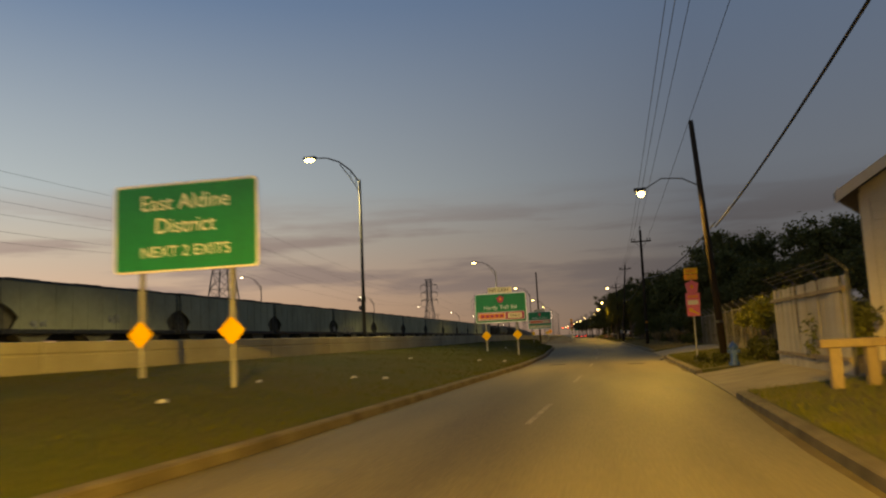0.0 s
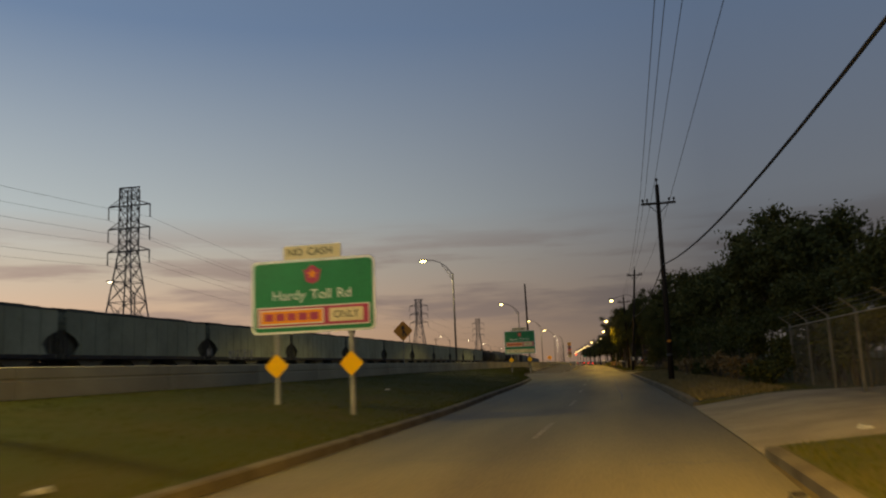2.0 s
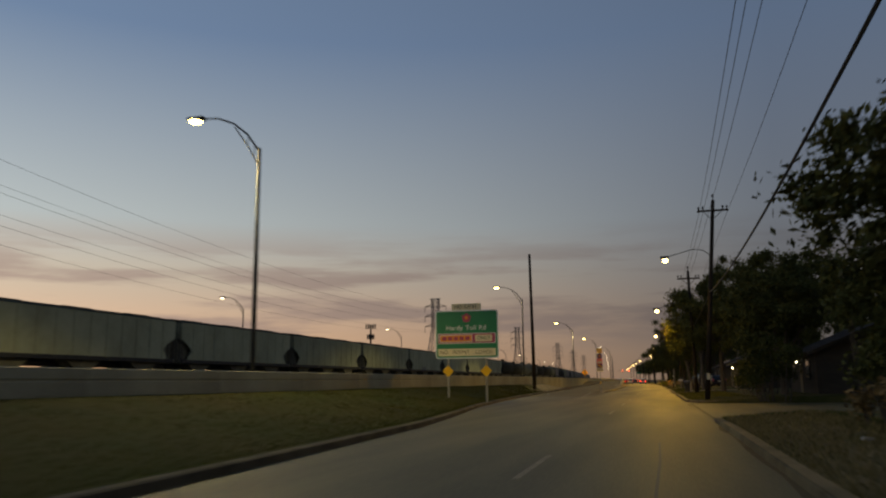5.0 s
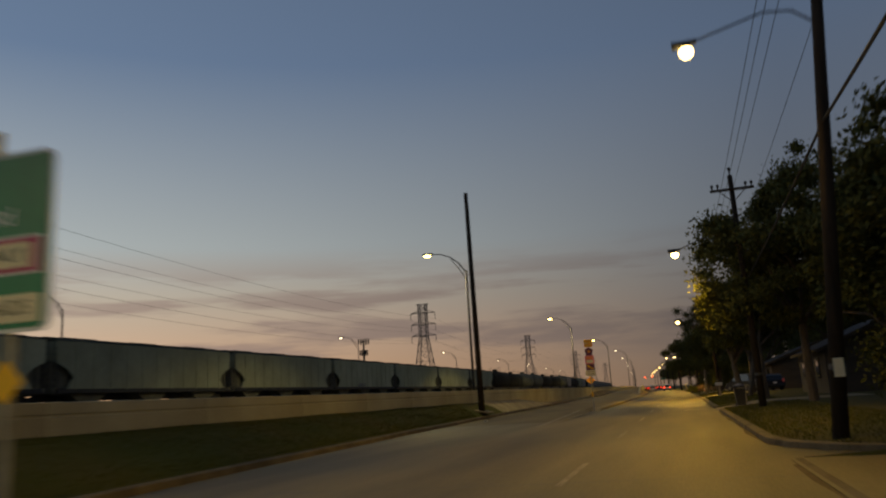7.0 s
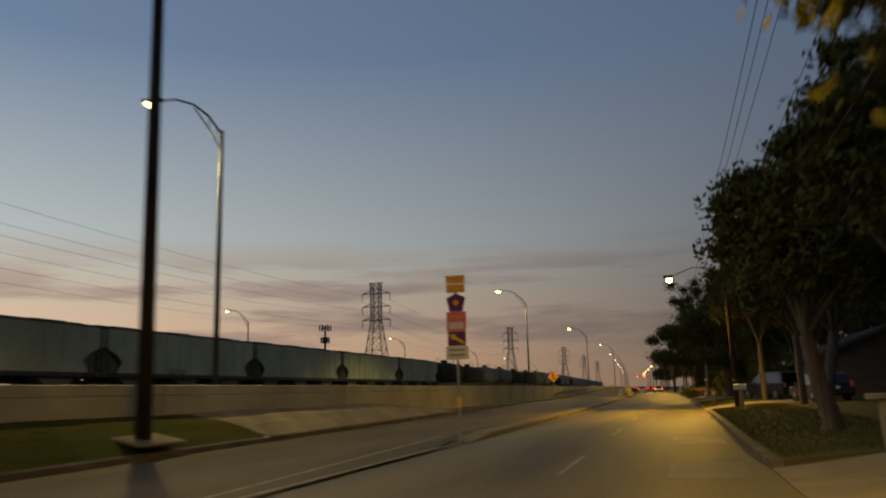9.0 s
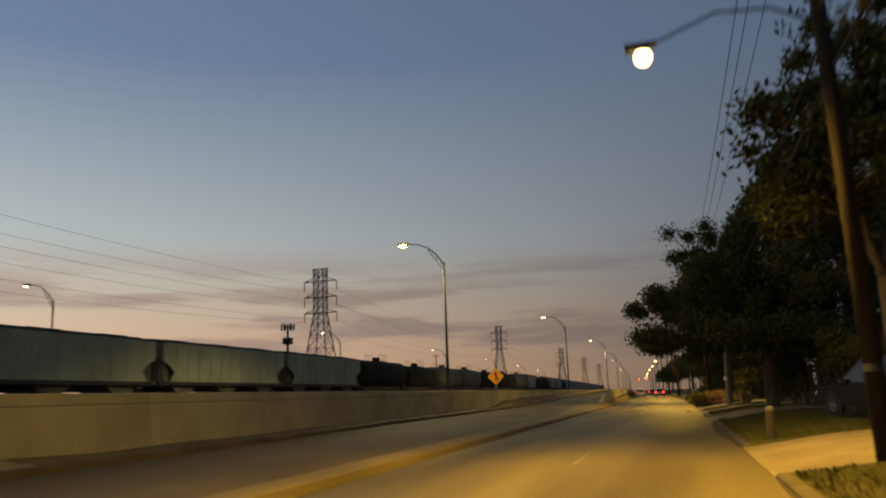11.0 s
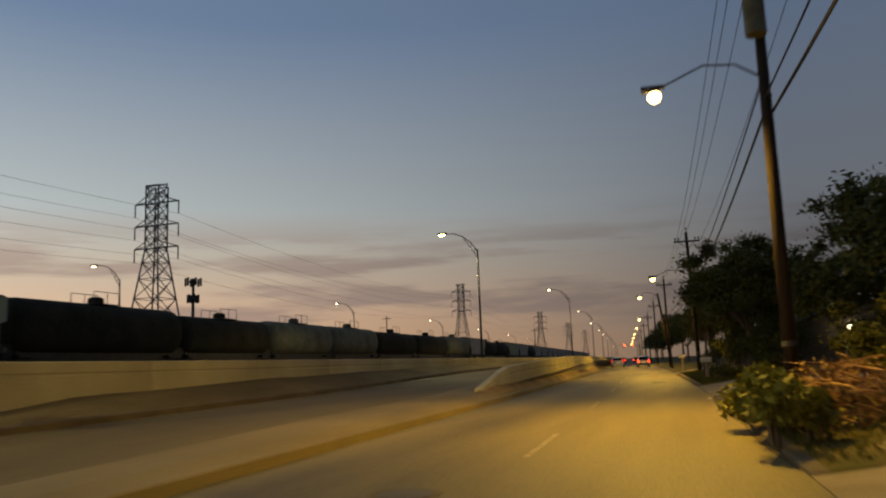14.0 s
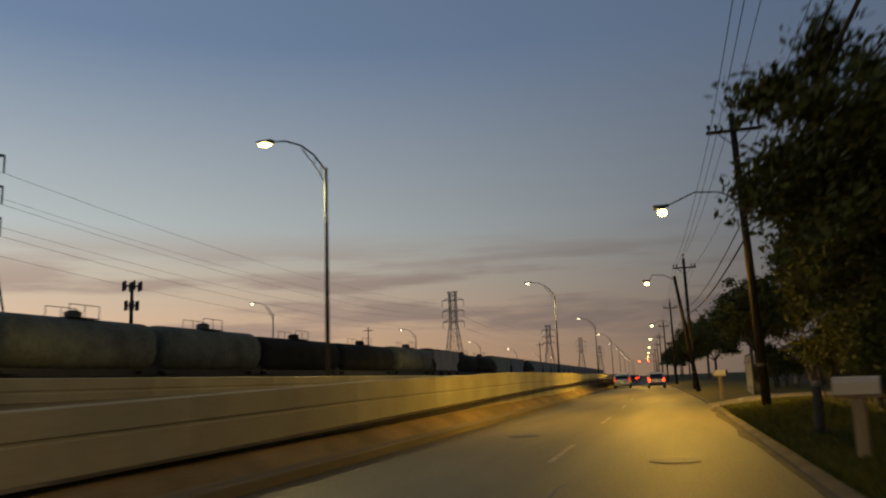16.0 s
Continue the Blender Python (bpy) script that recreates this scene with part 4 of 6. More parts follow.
solid("rail", strip(yrange(-110, 1300, 12), lambda y: [(TRAIN_U - 0.75, RAIL - 0.18), (TRAIN_U - 0.75, RAIL), (TRAIN_U - 0.68, RAIL), (TRAIN_U - 0.68, RAIL - 0.18)]), M_DARKSTEEL, "steel rail on ballast", "rail", "rails", "structure")


def bogies(t, L):
    for s in (-1, 1):
        yb = s * (L / 2 - 2.3)
        b = part("bogie", Shape().box((0.98, yb, 0.55), (0.14, 2.5, 0.3), bevel=0.05).box((-0.98, yb, 0.55), (0.14, 2.5, 0.3), bevel=0.05).box((0, yb, 0.62), (2.1, 0.4, 0.3), bevel=0.05), M_DARKSTEEL, t)
        for dy in (-0.88, 0.88):
            part("wheelset", Shape().tube((-0.78, yb + dy, 0.46), (-0.66, yb + dy, 0.46), 0.46, 0.46, 16).tube((0.66, yb + dy, 0.46), (0.78, yb + dy, 0.46), 0.46, 0.46, 16).tube((-0.7, yb + dy, 0.46), (0.7, yb + dy, 0.46), 0.09), M_DARKSTEEL, b)
        part("coupler", Shape().box((0, s * (L / 2 - 0.1), 0.95), (0.3, 0.8, 0.3), bevel=0.04), M_DARKSTEEL, t)


def hopper(m, L, material, label):
    t = thing("hopper_wagon", m, label, "railway wagon", "train wagons")
    h = L / 2 - 0.42
    for sgn in (-1, 1):
        side = Shape()
        # side sheet with cut-away ends
        half = [(h - 0.75, 1.4), (h - 1.0, 1.75), (h - 1.28, 2.12), (h - 1.2, 2.3), (h - 0.8, 2.62), (h - 0.35, 2.84), (h, 2.95)]
        pts = [(-y, z) for y, z in half] + [(-h, 4.25), (h, 4.25)] + half[::-1]
        side.prism(pts, sgn * 1.5 - 0.03, sgn * 1.5 + 0.03, axis=0)
        part("side_sheet", side, material, t)
        ribs = Shape()
        for k in range(1, 12):
            yy = -h + 2 * h * k / 12
            lo = 1.45 if abs(yy) < h - 1.4 else 3.0
            ribs.box((sgn * 1.545, yy, (lo + 4.2) / 2), (0.035, 0.07, 4.2 - lo))
        tagged(part("side_rib", ribs, material, t), kind="stuff")
    part("roof", Shape().prism([(-1.56, 4.25), (-1.2, 4.42), (-0.5, 4.52), (0.5, 4.52), (1.2, 4.42), (1.56, 4.25)], -h, h, axis=1), M_WAGONTOP, t, "dark roof sheet")
    part("slope_sheet", Shape().prism([(-h + 2.3, 1.5), (-h + 0.2, 3.9), (h - 0.2, 3.9), (h - 2.3, 1.5)], -1.42, 1.42, axis=0), M_UNDER, t)
    part("walkway", Shape().box((0, 0, 4.56), (0.7, 2 * h - 0.4, 0.04)), M_DARKSTEEL, t)
    for k in range(3):
        part("hatch", Shape().box((0, -h + 2 * h * (k + 0.5) / 3, 4.58), (0.9, 2.6, 0.05), bevel=0.02), M_WAGONTOP, t)
    part("side_sill", Shape().box((1.46, 0, 1.38), (0.16, 2 * h - 0.2, 0.28), bevel=0.02).box((-1.46, 0, 1.38), (0.16, 2 * h - 0.2, 0.28), bevel=0.02).box((0, 0, 1.05), (0.6, 2 * h, 0.4)), M_DARKSTEEL, t)
    for k in range(3):
        yy = -h + 2 * h * (k + 0.5) / 3
        part("outlet_hopper", Shape().prism([(yy - 1.9, 1.5), (yy - 0.5, 0.55), (yy + 0.5, 0.55), (yy + 1.9, 1.5)], -1.2, 1.2, axis=0), M_UNDER, t)
    for sgn in (-1, 1):
        lad = Shape().tube((1.5, sgn * (h - 0.15), 1.2), (1.5, sgn * (h - 0.15), 4.3), 0.025).tube((1.5, sgn * (h + 0.25), 1.2), (1.5, sgn * (h + 0.25), 4.3), 0.025)
        for z in range(9):
            lad.tube((1.5, sgn * (h - 0.15), 1.3 + z * 0.36), (1.5, sgn * (h + 0.25), 1.3 + z * 0.36), 0.018)
        part("ladder", lad, M_DARKSTEEL, t)
        # Solid boxes added behind the end frame keep sky out of the gap.
        part("end_frame", Shape().box((0, sgn * (h + 0.05), 1.4), (2.9, 0.2, 0.3)).box((1.2, sgn * (h - 0.3), 2.2), (0.12, 0.12, 1.6)).box((-1.2, sgn * (h - 0.3), 2.2), (0.12, 0.12, 1.6)).box((0, sgn * (h - 0.75), 2.15), (2.3, 1.5, 1.9)).box((0, sgn * (h - 0.12), 2.95), (2.3, 0.1, 0.3)), M_UNDER, t)
        part("end_sheet", Shape().box((0, sgn * (h - 0.1), 3.65), (2.86, 0.08, 1.2)), material, t)
    bogies(t, L)
    return t


def tank_wagon(m, L, material, label, r=1.5, dome=True):
    t = thing("tank_wagon", m, label, "railway wagon", "train wagons")
    h = L / 2 - 0.36
    zc = 1.05 + r + 0.1
    rings = [(-h - 0.02, 0.05), (-h, 0.5), (-h + 0.1, 0.78), (-h + 0.3, 0.93), (-h + 0.6, 1.0), (h - 0.6, 1.0), (h - 0.3, 0.93), (h - 0.1, 0.78), (h, 0.5), (h + 0.02, 0.05)]
    n = 32

    def bulge(v):
        return math.copysign(abs(v) ** 0.8, v)

    loops = [[(r * k * bulge(math.cos(math.tau * i / n)), yy, zc + r * k * bulge(math.sin(math.tau * i / n))) for i in range(n)] for yy, k in rings]
    tk = Shape().add([p for loop in loops for p in loop], [(j * n + i, j * n + (i + 1) % n, (j + 1) * n + (i + 1) % n, (j + 1) * n + i) for j in range(len(rings) - 1) for i in range(n)])
    part("tank", tk, material, t, smooth=True)
    for yy in (-h * 0.62, -h * 0.2, h * 0.2, h * 0.62):
        part("band", Shape().tube((0, yy - 0.06, zc), (0, yy + 0.06, zc), r + 0.02, r + 0.02, 28), material, t)
    # Wide boxes added under the tank keep the sky from showing through.
    part("underframe", Shape().box((0, 0, 0.98), (0.7, L - 0.9, 0.35)).box((0, -h + 0.8, 1.1), (2.7, 1.4, 0.16)).box((0, h - 0.8, 1.1), (2.7, 1.4, 0.16)).box((0, 0, 1.2), (1.8, 2 * h - 0.6, 0.7)).box((0, -h - 0.1, 1.3), (1.6, 0.8, 0.9)).box((0, h + 0.1, 1.3), (1.6, 0.8, 0.9)), M_DARKSTEEL, t)
    if dome:
        part("dome", Shape().tube((0, 0, zc + r - 0.1), (0, 0, zc + r + 0.4), 0.5, 0.5, 16).tube((0, 0, zc + r + 0.4), (0, 0, zc + r + 0.5), 0.42, 0.3, 16), material, t)
        rail = Shape()
        for sx in (-1, 1):
            rail.tube((sx * 0.9, -1.2, zc + r + 0.75), (sx * 0.9, 1.2, zc + r + 0.75), 0.025)
            for yy in (-1.2, 0, 1.2):
                rail.tube((sx * 0.9, yy, zc + r - 0.3), (sx * 0.9, yy, zc + r + 0.75), 0.025)
        rail.box((0, 0, zc + r - 0.02), (1.9, 2.5, 0.05))
        part("railing", rail, M_DARKSTEEL, t)
    bogies(t, L)
    return t


def train_at(y):
    return at(TRAIN_U, y, RAIL)


WAGON = 18.34
first = hopper(train_at(256.8 - WAGON / 2), WAGON, M_HOPPER, "grimy grey covered hopper wagon with sloped ends")
for k in range(1, 17):
    copy_thing(first, train_at(256.8 - WAGON * (k + 0.5)))
TAIL = [("tank", 257.0, 272.5, 0), ("tank", 272.5, 285.5, 0), ("tank", 285.5, 298.5, 1), ("tank", 298.5, 311.5, 1), ("tank", 311.5, 326.5, 0), ("tank", 326.5, 341.5, 0), ("tank", 341.5, 356.5, 1), ("hopper", 356.5, 371.5, 1), ("tank", 371.5, 386, 0), ("tank", 386, 400, 0), ("hopper", 400, 417, 0), ("hopper", 417, 434, 1), ("tank", 434, 449, 0)]
for kind, a, b, alt in TAIL:
    if kind == "tank":
        tank_wagon(train_at((a + b) / 2), b - a, M_TANKGREY if alt else M_TANK, "dull grey tank wagon with a railed dome" if alt else "black tank wagon with a railed dome", 1.6 if alt else (1.66 if a < 270 else 1.52))
    else:
        hopper(train_at((a + b) / 2), b - a, M_HOPPER2 if alt else M_HOPPER, "pale beige covered hopper wagon" if alt else "grimy grey covered hopper wagon with sloped ends")
beige = hopper(train_at(458.5), 18.85, M_HOPPER2, "pale beige covered hopper wagon")
for i in range(1, 18):
    copy_thing(beige, train_at(458.5 + 18.85 * i))
# faded writing panels on wagon sides, kept as plain smudged blocks
for y, z, w, hh in ((98, 3.5, 5.0, 1.0), (105.5, 3.4, 1.6, 0.8), (92, 3.6, 1.0, 0.7), (203 - 12, 3.4, 2.0, 0.5), (47, 4.0, 1.2, 0.6), (40, 3.6, 1.4, 0.5)):
    t = thing("painted_mark", at(TRAIN_U + 1.548, y, z), "faded dark painted marks on a wagon side", "graffiti", "wagon marks")
    rr = random.Random(int(y))
    for i in range(7):
        part("stroke", Shape().box((0.0, -w / 2 + w * (i + 0.5) / 7, rr.uniform(-0.1, 0.1)), (0.012, w / 7 * rr.uniform(0.5, 0.95), hh * rr.uniform(0.5, 1.0)), bevel=0.004), M_GRAFFITI, t)


# ---- road signs ----
def rounded(w, h, r, n=5):
    pts = []
    for cx, cy, a0 in ((w / 2 - r, h / 2 - r, 0), (-w / 2 + r, h / 2 - r, 90), (-w / 2 + r, -h / 2 + r, 180), (w / 2 - r, -h / 2 + r, 270)):
        for k in range(n + 1):
            a = radians(a0 + 90 * k / n)
            pts.append((cx + r * math.cos(a), cy + r * math.sin(a)))
    return pts


def plate(w, h, r, z, front, depth=0.02, y=0.0, x=0.0):
    """A rounded plate facing -y."""
    return Shape().prism([(x + a, z + b) for a, b in rounded(w, h, r)], y + front - depth, y + front, axis=1)


def diamond(side, z, front, depth=0.012, x=0.0):
    d = side / math.sqrt(2)
    c = 0.08 * d
    return Shape().prism([(x + d - c, z - c), (x + d - c, z + c), (x + c, z + d - c), (x - c, z + d - c), (x - d + c, z + c), (x - d + c, z - c), (x - c, z - d + c), (x + c, z - d + c)], front - depth, front, axis=1)


FACE = pose(0, 0, 0, 90)


def write(name, text, h, x, y, z, material, parent, squeeze=1.0):
    return lettering(name, text, h, material, parent, Matrix.Translation((x, y, z)) @ FACE, "", squeeze)


def guide_posts(t, xs, z0, top, ground):
    for x, g in zip(xs, ground):
        p = part("post", Shape().box((x, 0.06, (g - 0.3 + top) / 2), (0.11, 0.1, top - g + 0.3), bevel=0.012), M_POST, t)
        d = part("marker", diamond(0.46, z0, -0.02, x=x), M_SIGN_YELLOW, t, "yellow diamond marker on the post")


def bars(t, y, x0, x1, z, h, n, material, gap=0.25):
    """A word that cannot be read, as plain bars."""
    s = Shape()
    w = (x1 - x0) / n
    for i in range(n):
        s.box((x0 + w * (i + 0.5), y, z), (w * (1 - gap), 0.008, h), bevel=0.003)
    return part("word_bar", s, material, t)


# district sign
t = thing("guide_sign", at(-9.9, 16.0, 0.0, 3), "large green guide sign on two steel posts in the grass", "road sign", "guide signs")
back = part("panel", plate(3.6, 2.08, 0.1, 4.36, 0.0), M_SIGN_WHITE, t, "white-bordered sign panel")
part("face", plate(3.5, 1.98, 0.08, 4.36, -0.022, 0.006), M_SIGN_GREEN, back, "green sign face")
write("district_text", "East Aldine", 0.37, 0, -0.03, 4.93, M_SIGN_WHITE, back, 0.98)
write("district_text", "District", 0.37, 0.0, -0.03, 4.38, M_SIGN_WHITE, back, 0.98)
write("exit_text", "NEXT 2 EXITS", 0.26, 0, -0.03, 3.78, M_SIGN_WHITE, back, 1.02)
guide_posts(t, (-1.13, 1.13), 1.9, 5.2, (1.05, 0.72))


def toll_sign(u, y, z0, h, w, ground, strip_below):
    t = thing("guide_sign", at(u, y, 0.0, 2), "green toll road guide sign on two posts with yellow diamonds", "road sign", "guide signs")
    zc = z0 + h / 2
    back = part("panel", plate(w, h, 0.16, zc, 0.0), M_SIGN_WHITE, t, "white-bordered sign panel")
    part("face", plate(w - 0.12, h - 0.12, 0.13, zc, -0.022, 0.006), M_SIGN_GREEN, back, "green sign face")
    top = z0 + h
    cap = part("cap_panel", plate(w * 0.47, 0.36, 0.04, top + 0.19, 0.0), M_SIGN_CREAM, t, "cream panel on top of the sign")
    write("no_text", "NO", 0.2, -0.47, -0.03, top + 0.19, M_SIGN_BLACK, cap, 1.0)
    write("cash_text", "CASH", 0.2, 0.22, -0.03, top + 0.19, M_SIGN_BLACK, cap, 1.0)
    s = h / 2.0 if not strip_below else h / 2.65
    shield = [(0, 0.26), (0.2, 0.12), (0.26, 0.14), (0.17, -0.2), (0, -0.26), (-0.17, -0.2), (-0.26, 0.14), (-0.2, 0.12)]
    part("shield", Shape().prism([(a * s, top - 0.42 * s + b * s) for a, b in shield], -0.036, -0.029, axis=1), M_SIGN_MAGENTA, back, "red toll road shield")
    part("shield_star", Shape().prism([(0.07 * s * (1 if k % 2 else 2.1) * math.sin(k * math.pi / 5), top - 0.42 * s + 0.07 * s * (1 if k % 2 else 2.1) * math.cos(k * math.pi / 5)) for k in range(10)], -0.042, -0.037, axis=1), M_SIGN_ORANGE, back)
    for word, x in (("Hardy", -0.68), ("Toll", 0.24), ("Rd", 0.89)):
        write("road_word", word, 0.27 * s, x * s, -0.03, top - 0.98 * s, M_SIGN_WHITE, back, 1.03)
    zb = top - 1.55 * s
    bar = part("tag_panel", plate(w - 0.3, 0.56 * s, 0.03, zb, -0.03, 0.006), M_SIGN_WHITE, back, "white-framed purple panel")
    part("tag_field", plate(w - 0.36, 0.5 * s, 0.02, zb, -0.037, 0.005), M_SIGN_MAGENTA, bar, "faded magenta field")
    part("inner_frame", plate(w * 0.52, 0.4 * s, 0.02, zb, -0.043, 0.005, x=-w * 0.17), M_SIGN_WHITE, bar, "thin white frame")
    part("orange_field", plate(w * 0.5, 0.34 * s, 0.02, zb, -0.049, 0.005, x=-w * 0.17), M_SIGN_ORANGE, bar, "orange field")
    bars(bar, -0.058, -w * 0.4, w * 0.06, zb, 0.2 * s, 5, M_SIGN_MAGENTA)
    part("only_panel", plate(w * 0.27, 0.36 * s, 0.02, zb, -0.044, 0.005, x=w * 0.27), M_SIGN_CREAM, bar, "cream field")
    write("only_text", "ONLY", 0.2 * s, w * 0.27, -0.052, zb, M_SIGN_BLACK, bar, 0.95)
    if strip_below:
        low = part("lane_panel", plate(w - 0.3, 0.4 * s, 0.03, z0 + 0.34 * s, -0.03, 0.006), M_SIGN_CREAM, back, "cream strip along the bottom")
        for word, x in (("NO", -0.36), ("PERMIT", -0.09), ("LOADS", 0.27)):
            write("lane_word", word, 0.22 * s, x * w, -0.04, z0 + 0.34 * s, M_SIGN_TAN, low, 0.98)
    guide_posts(t, (-w * 0.3, w * 0.3), 1.65 if not strip_below else 2.0, top - 0.2, ground)


toll_sign(-7.9, 50.0, 2.48, 1.94, 3.4, (0.55, 0.38), False)
toll_sign(-10.1, 120.4, 2.68, 2.66, 3.55, (0.8, 0.6), True)


def merge_sign(u, y, z, ground, label):
    t = thing("merge_sign", at(u, y, 0, 2), label, "road sign", "merge signs")
    part("post", Shape().tube((0, 0.03, ground), (0, 0.03, z + 0.3), 0.035, 0.035, 8), M_POST, t)
    p = part("plate", diamond(0.95, z, 0.0), M_SIGN_ORANGE, t, "orange-yellow diamond plate")
    part("arrow", Shape().prism([(-0.04, z - 0.38), (0.04, z - 0.38), (0.04, z + 0.12), (0.14, z + 0.12), (0, z + 0.4), (-0.14, z + 0.12), (-0.04, z + 0.12)], -0.022, -0.013, axis=1)
         .prism([(0.04, z - 0.08), (0.2, z - 0.36), (0.27, z - 0.32), (0.1, z - 0.0), (0.04, z + 0.04)], -0.022, -0.013, axis=1), M_SIGN_BLACK, p, "black merge arrow")


merge_sign(-13.54, 79.8, 3.94, 1.7, "orange diamond merge sign on a thin post at the wall")
merge_sign(-13.4, 234.7, 2.93, 0.9, "orange diamond merge sign on a thin post at the wall")


def toll_stack(u, y, z0, ground, cream, label):
    t = thing("toll_sign_stack", at(u, y, 0, 2), label, "road sign", "toll sign stacks")
    part("post", Shape().box((0, 0.04, (ground - 0.2 + z0 + 2.1) / 2), (0.07, 0.06, z0 + 2.1 - ground + 0.2), bevel=0.01), M_POST, t)
    z = z0
    if cream:
        p = part("cream_plate", plate(0.68, 0.4, 0.03, z + 0.2, 0.0, 0.012), M_SIGN_CREAM, t, "cream plate with small black words")
        bars(p, -0.02, -0.24, 0.24, z + 0.28, 0.05, 6, M_SIGN_TAN)
        bars(p, -0.02, -0.24, 0.24, z + 0.13, 0.05, 5, M_SIGN_TAN)
        z += 0.405
    p = part("arrow_plate", plate(0.55, 0.42, 0.03, z + 0.21, 0.0, 0.012), M_SIGN_PURPLE if cream else M_SIGN_PINK, t, "plate with a slanted yellow arrow")
    zz = z + 0.21
    part("arrow", Shape().prism([(0.2, zz - 0.17), (0.24, zz - 0.11), (-0.05, zz + 0.07), (-0.02, zz + 0.12), (-0.22, zz + 0.13), (-0.13, zz - 0.05), (-0.1, zz - 0.01)], -0.024, -0.013, axis=1), M_SIGN_YELLOW, p, "yellow arrow")
    z += 0.425
    p = part("tag_plate", plate(0.6, 0.58, 0.03, z + 0.29, 0.0, 0.012), M_SIGN_PINK, t, "pale red plate with a pale field")
    part("pale_field", plate(0.44, 0.2, 0.02, z + 0.17, -0.013, 0.006), M_SIGN_CREAM, p)
    bars(p, -0.02, -0.22, 0.22, z + 0.42, 0.12, 4, M_SIGN_ORANGE)
    z += 0.585
    zz = z + 0.27
    part("pentagon_plate", Shape().prism([(0, zz + 0.28), (0.29, zz + 0.14), (0.2, zz - 0.27), (-0.2, zz - 0.27), (-0.29, zz + 0.14)], -0.012, 0.0, axis=1), M_SIGN_PURPLE if cream else M_SIGN_PINK, t, "five-sided toll road shield")
    part("shield_mark", Shape().prism([(0.0, zz + 0.1), (0.1, zz), (0.0, zz - 0.12), (-0.1, zz)], -0.022, -0.013, axis=1), M_SIGN_ORANGE, t)
    z += 0.56
    p = part("toll_plate", plate(0.56, 0.25, 0.02, z + 0.13, 0.0, 0.012), M_SIGN_ORANGE, t, "orange plate")
    bars(p, -0.02, -0.2, 0.2, z + 0.13, 0.12, 4, M_SIGN_YELLOW)
    p = part("entrance_plate", plate(0.58, 0.26, 0.02, z + 0.4, 0.0, 0.012), M_SIGN_YELLOW, t, "yellow plate")
    bars(p, -0.02, -0.2, 0.2, z + 0.4, 0.11, 5, M_SIGN_ORANGE)
    if cream:
        part("reflector", Shape().box((0, -0.0, ground + 1.0), (0.1, 0.02, 0.3), bevel=0.004), M_SIGN_YELLOW, t, "yellow reflector strip")


toll_stack(2.75, 34.6, 2.02, 0.3, False, "stack of yellow and pale red toll entrance plates on one post")
toll_stack(-6.2, 165.9, 2.38, 0.15, True, "stack of yellow, purple and cream toll plates on one post")


# ---- trees and brush ----
def leaf_cloud(name, clumps, material, leaf=0.2, seed=1):
    """Many small leaf blades scattered in clumps (centre, radii, count)."""
    rg = np.random.RandomState(seed)
    P, F = [], []
    tot = 0
    for (cx, cy, cz), (rx, ry, rz), n in clumps:
        d = rg.normal(size=(n, 3))
        d /= np.linalg.norm(d, axis=1)[:, None]
        r = np.minimum(np.abs(rg.normal(0.0, 0.58, (n, 1))), 1.12)
        c = np.array([cx, cy, cz]) + d * r * np.array([rx, ry, rz])
        a = rg.normal(size=(n, 3))
        a /= np.linalg.norm(a, axis=1)[:, None]
        b = np.cross(a, rg.normal(size=(n, 3)))
        b /= np.linalg.norm(b, axis=1)[:, None]
        s = leaf * rg.uniform(0.6, 1.5, (n, 1))
        q = np.stack([c - a * s, c - b * s * 0.45, c + a * s, c + b * s * 0.45], 1).reshape(-1, 3)
        P.append(q)
        F += [(tot + 4 * i, tot + 4 * i + 1, tot + 4 * i + 2, tot + 4 * i + 3) for i in range(n)]
        tot += 4 * n
    return raw_mesh(name, np.concatenate(P).tolist(), F, material)


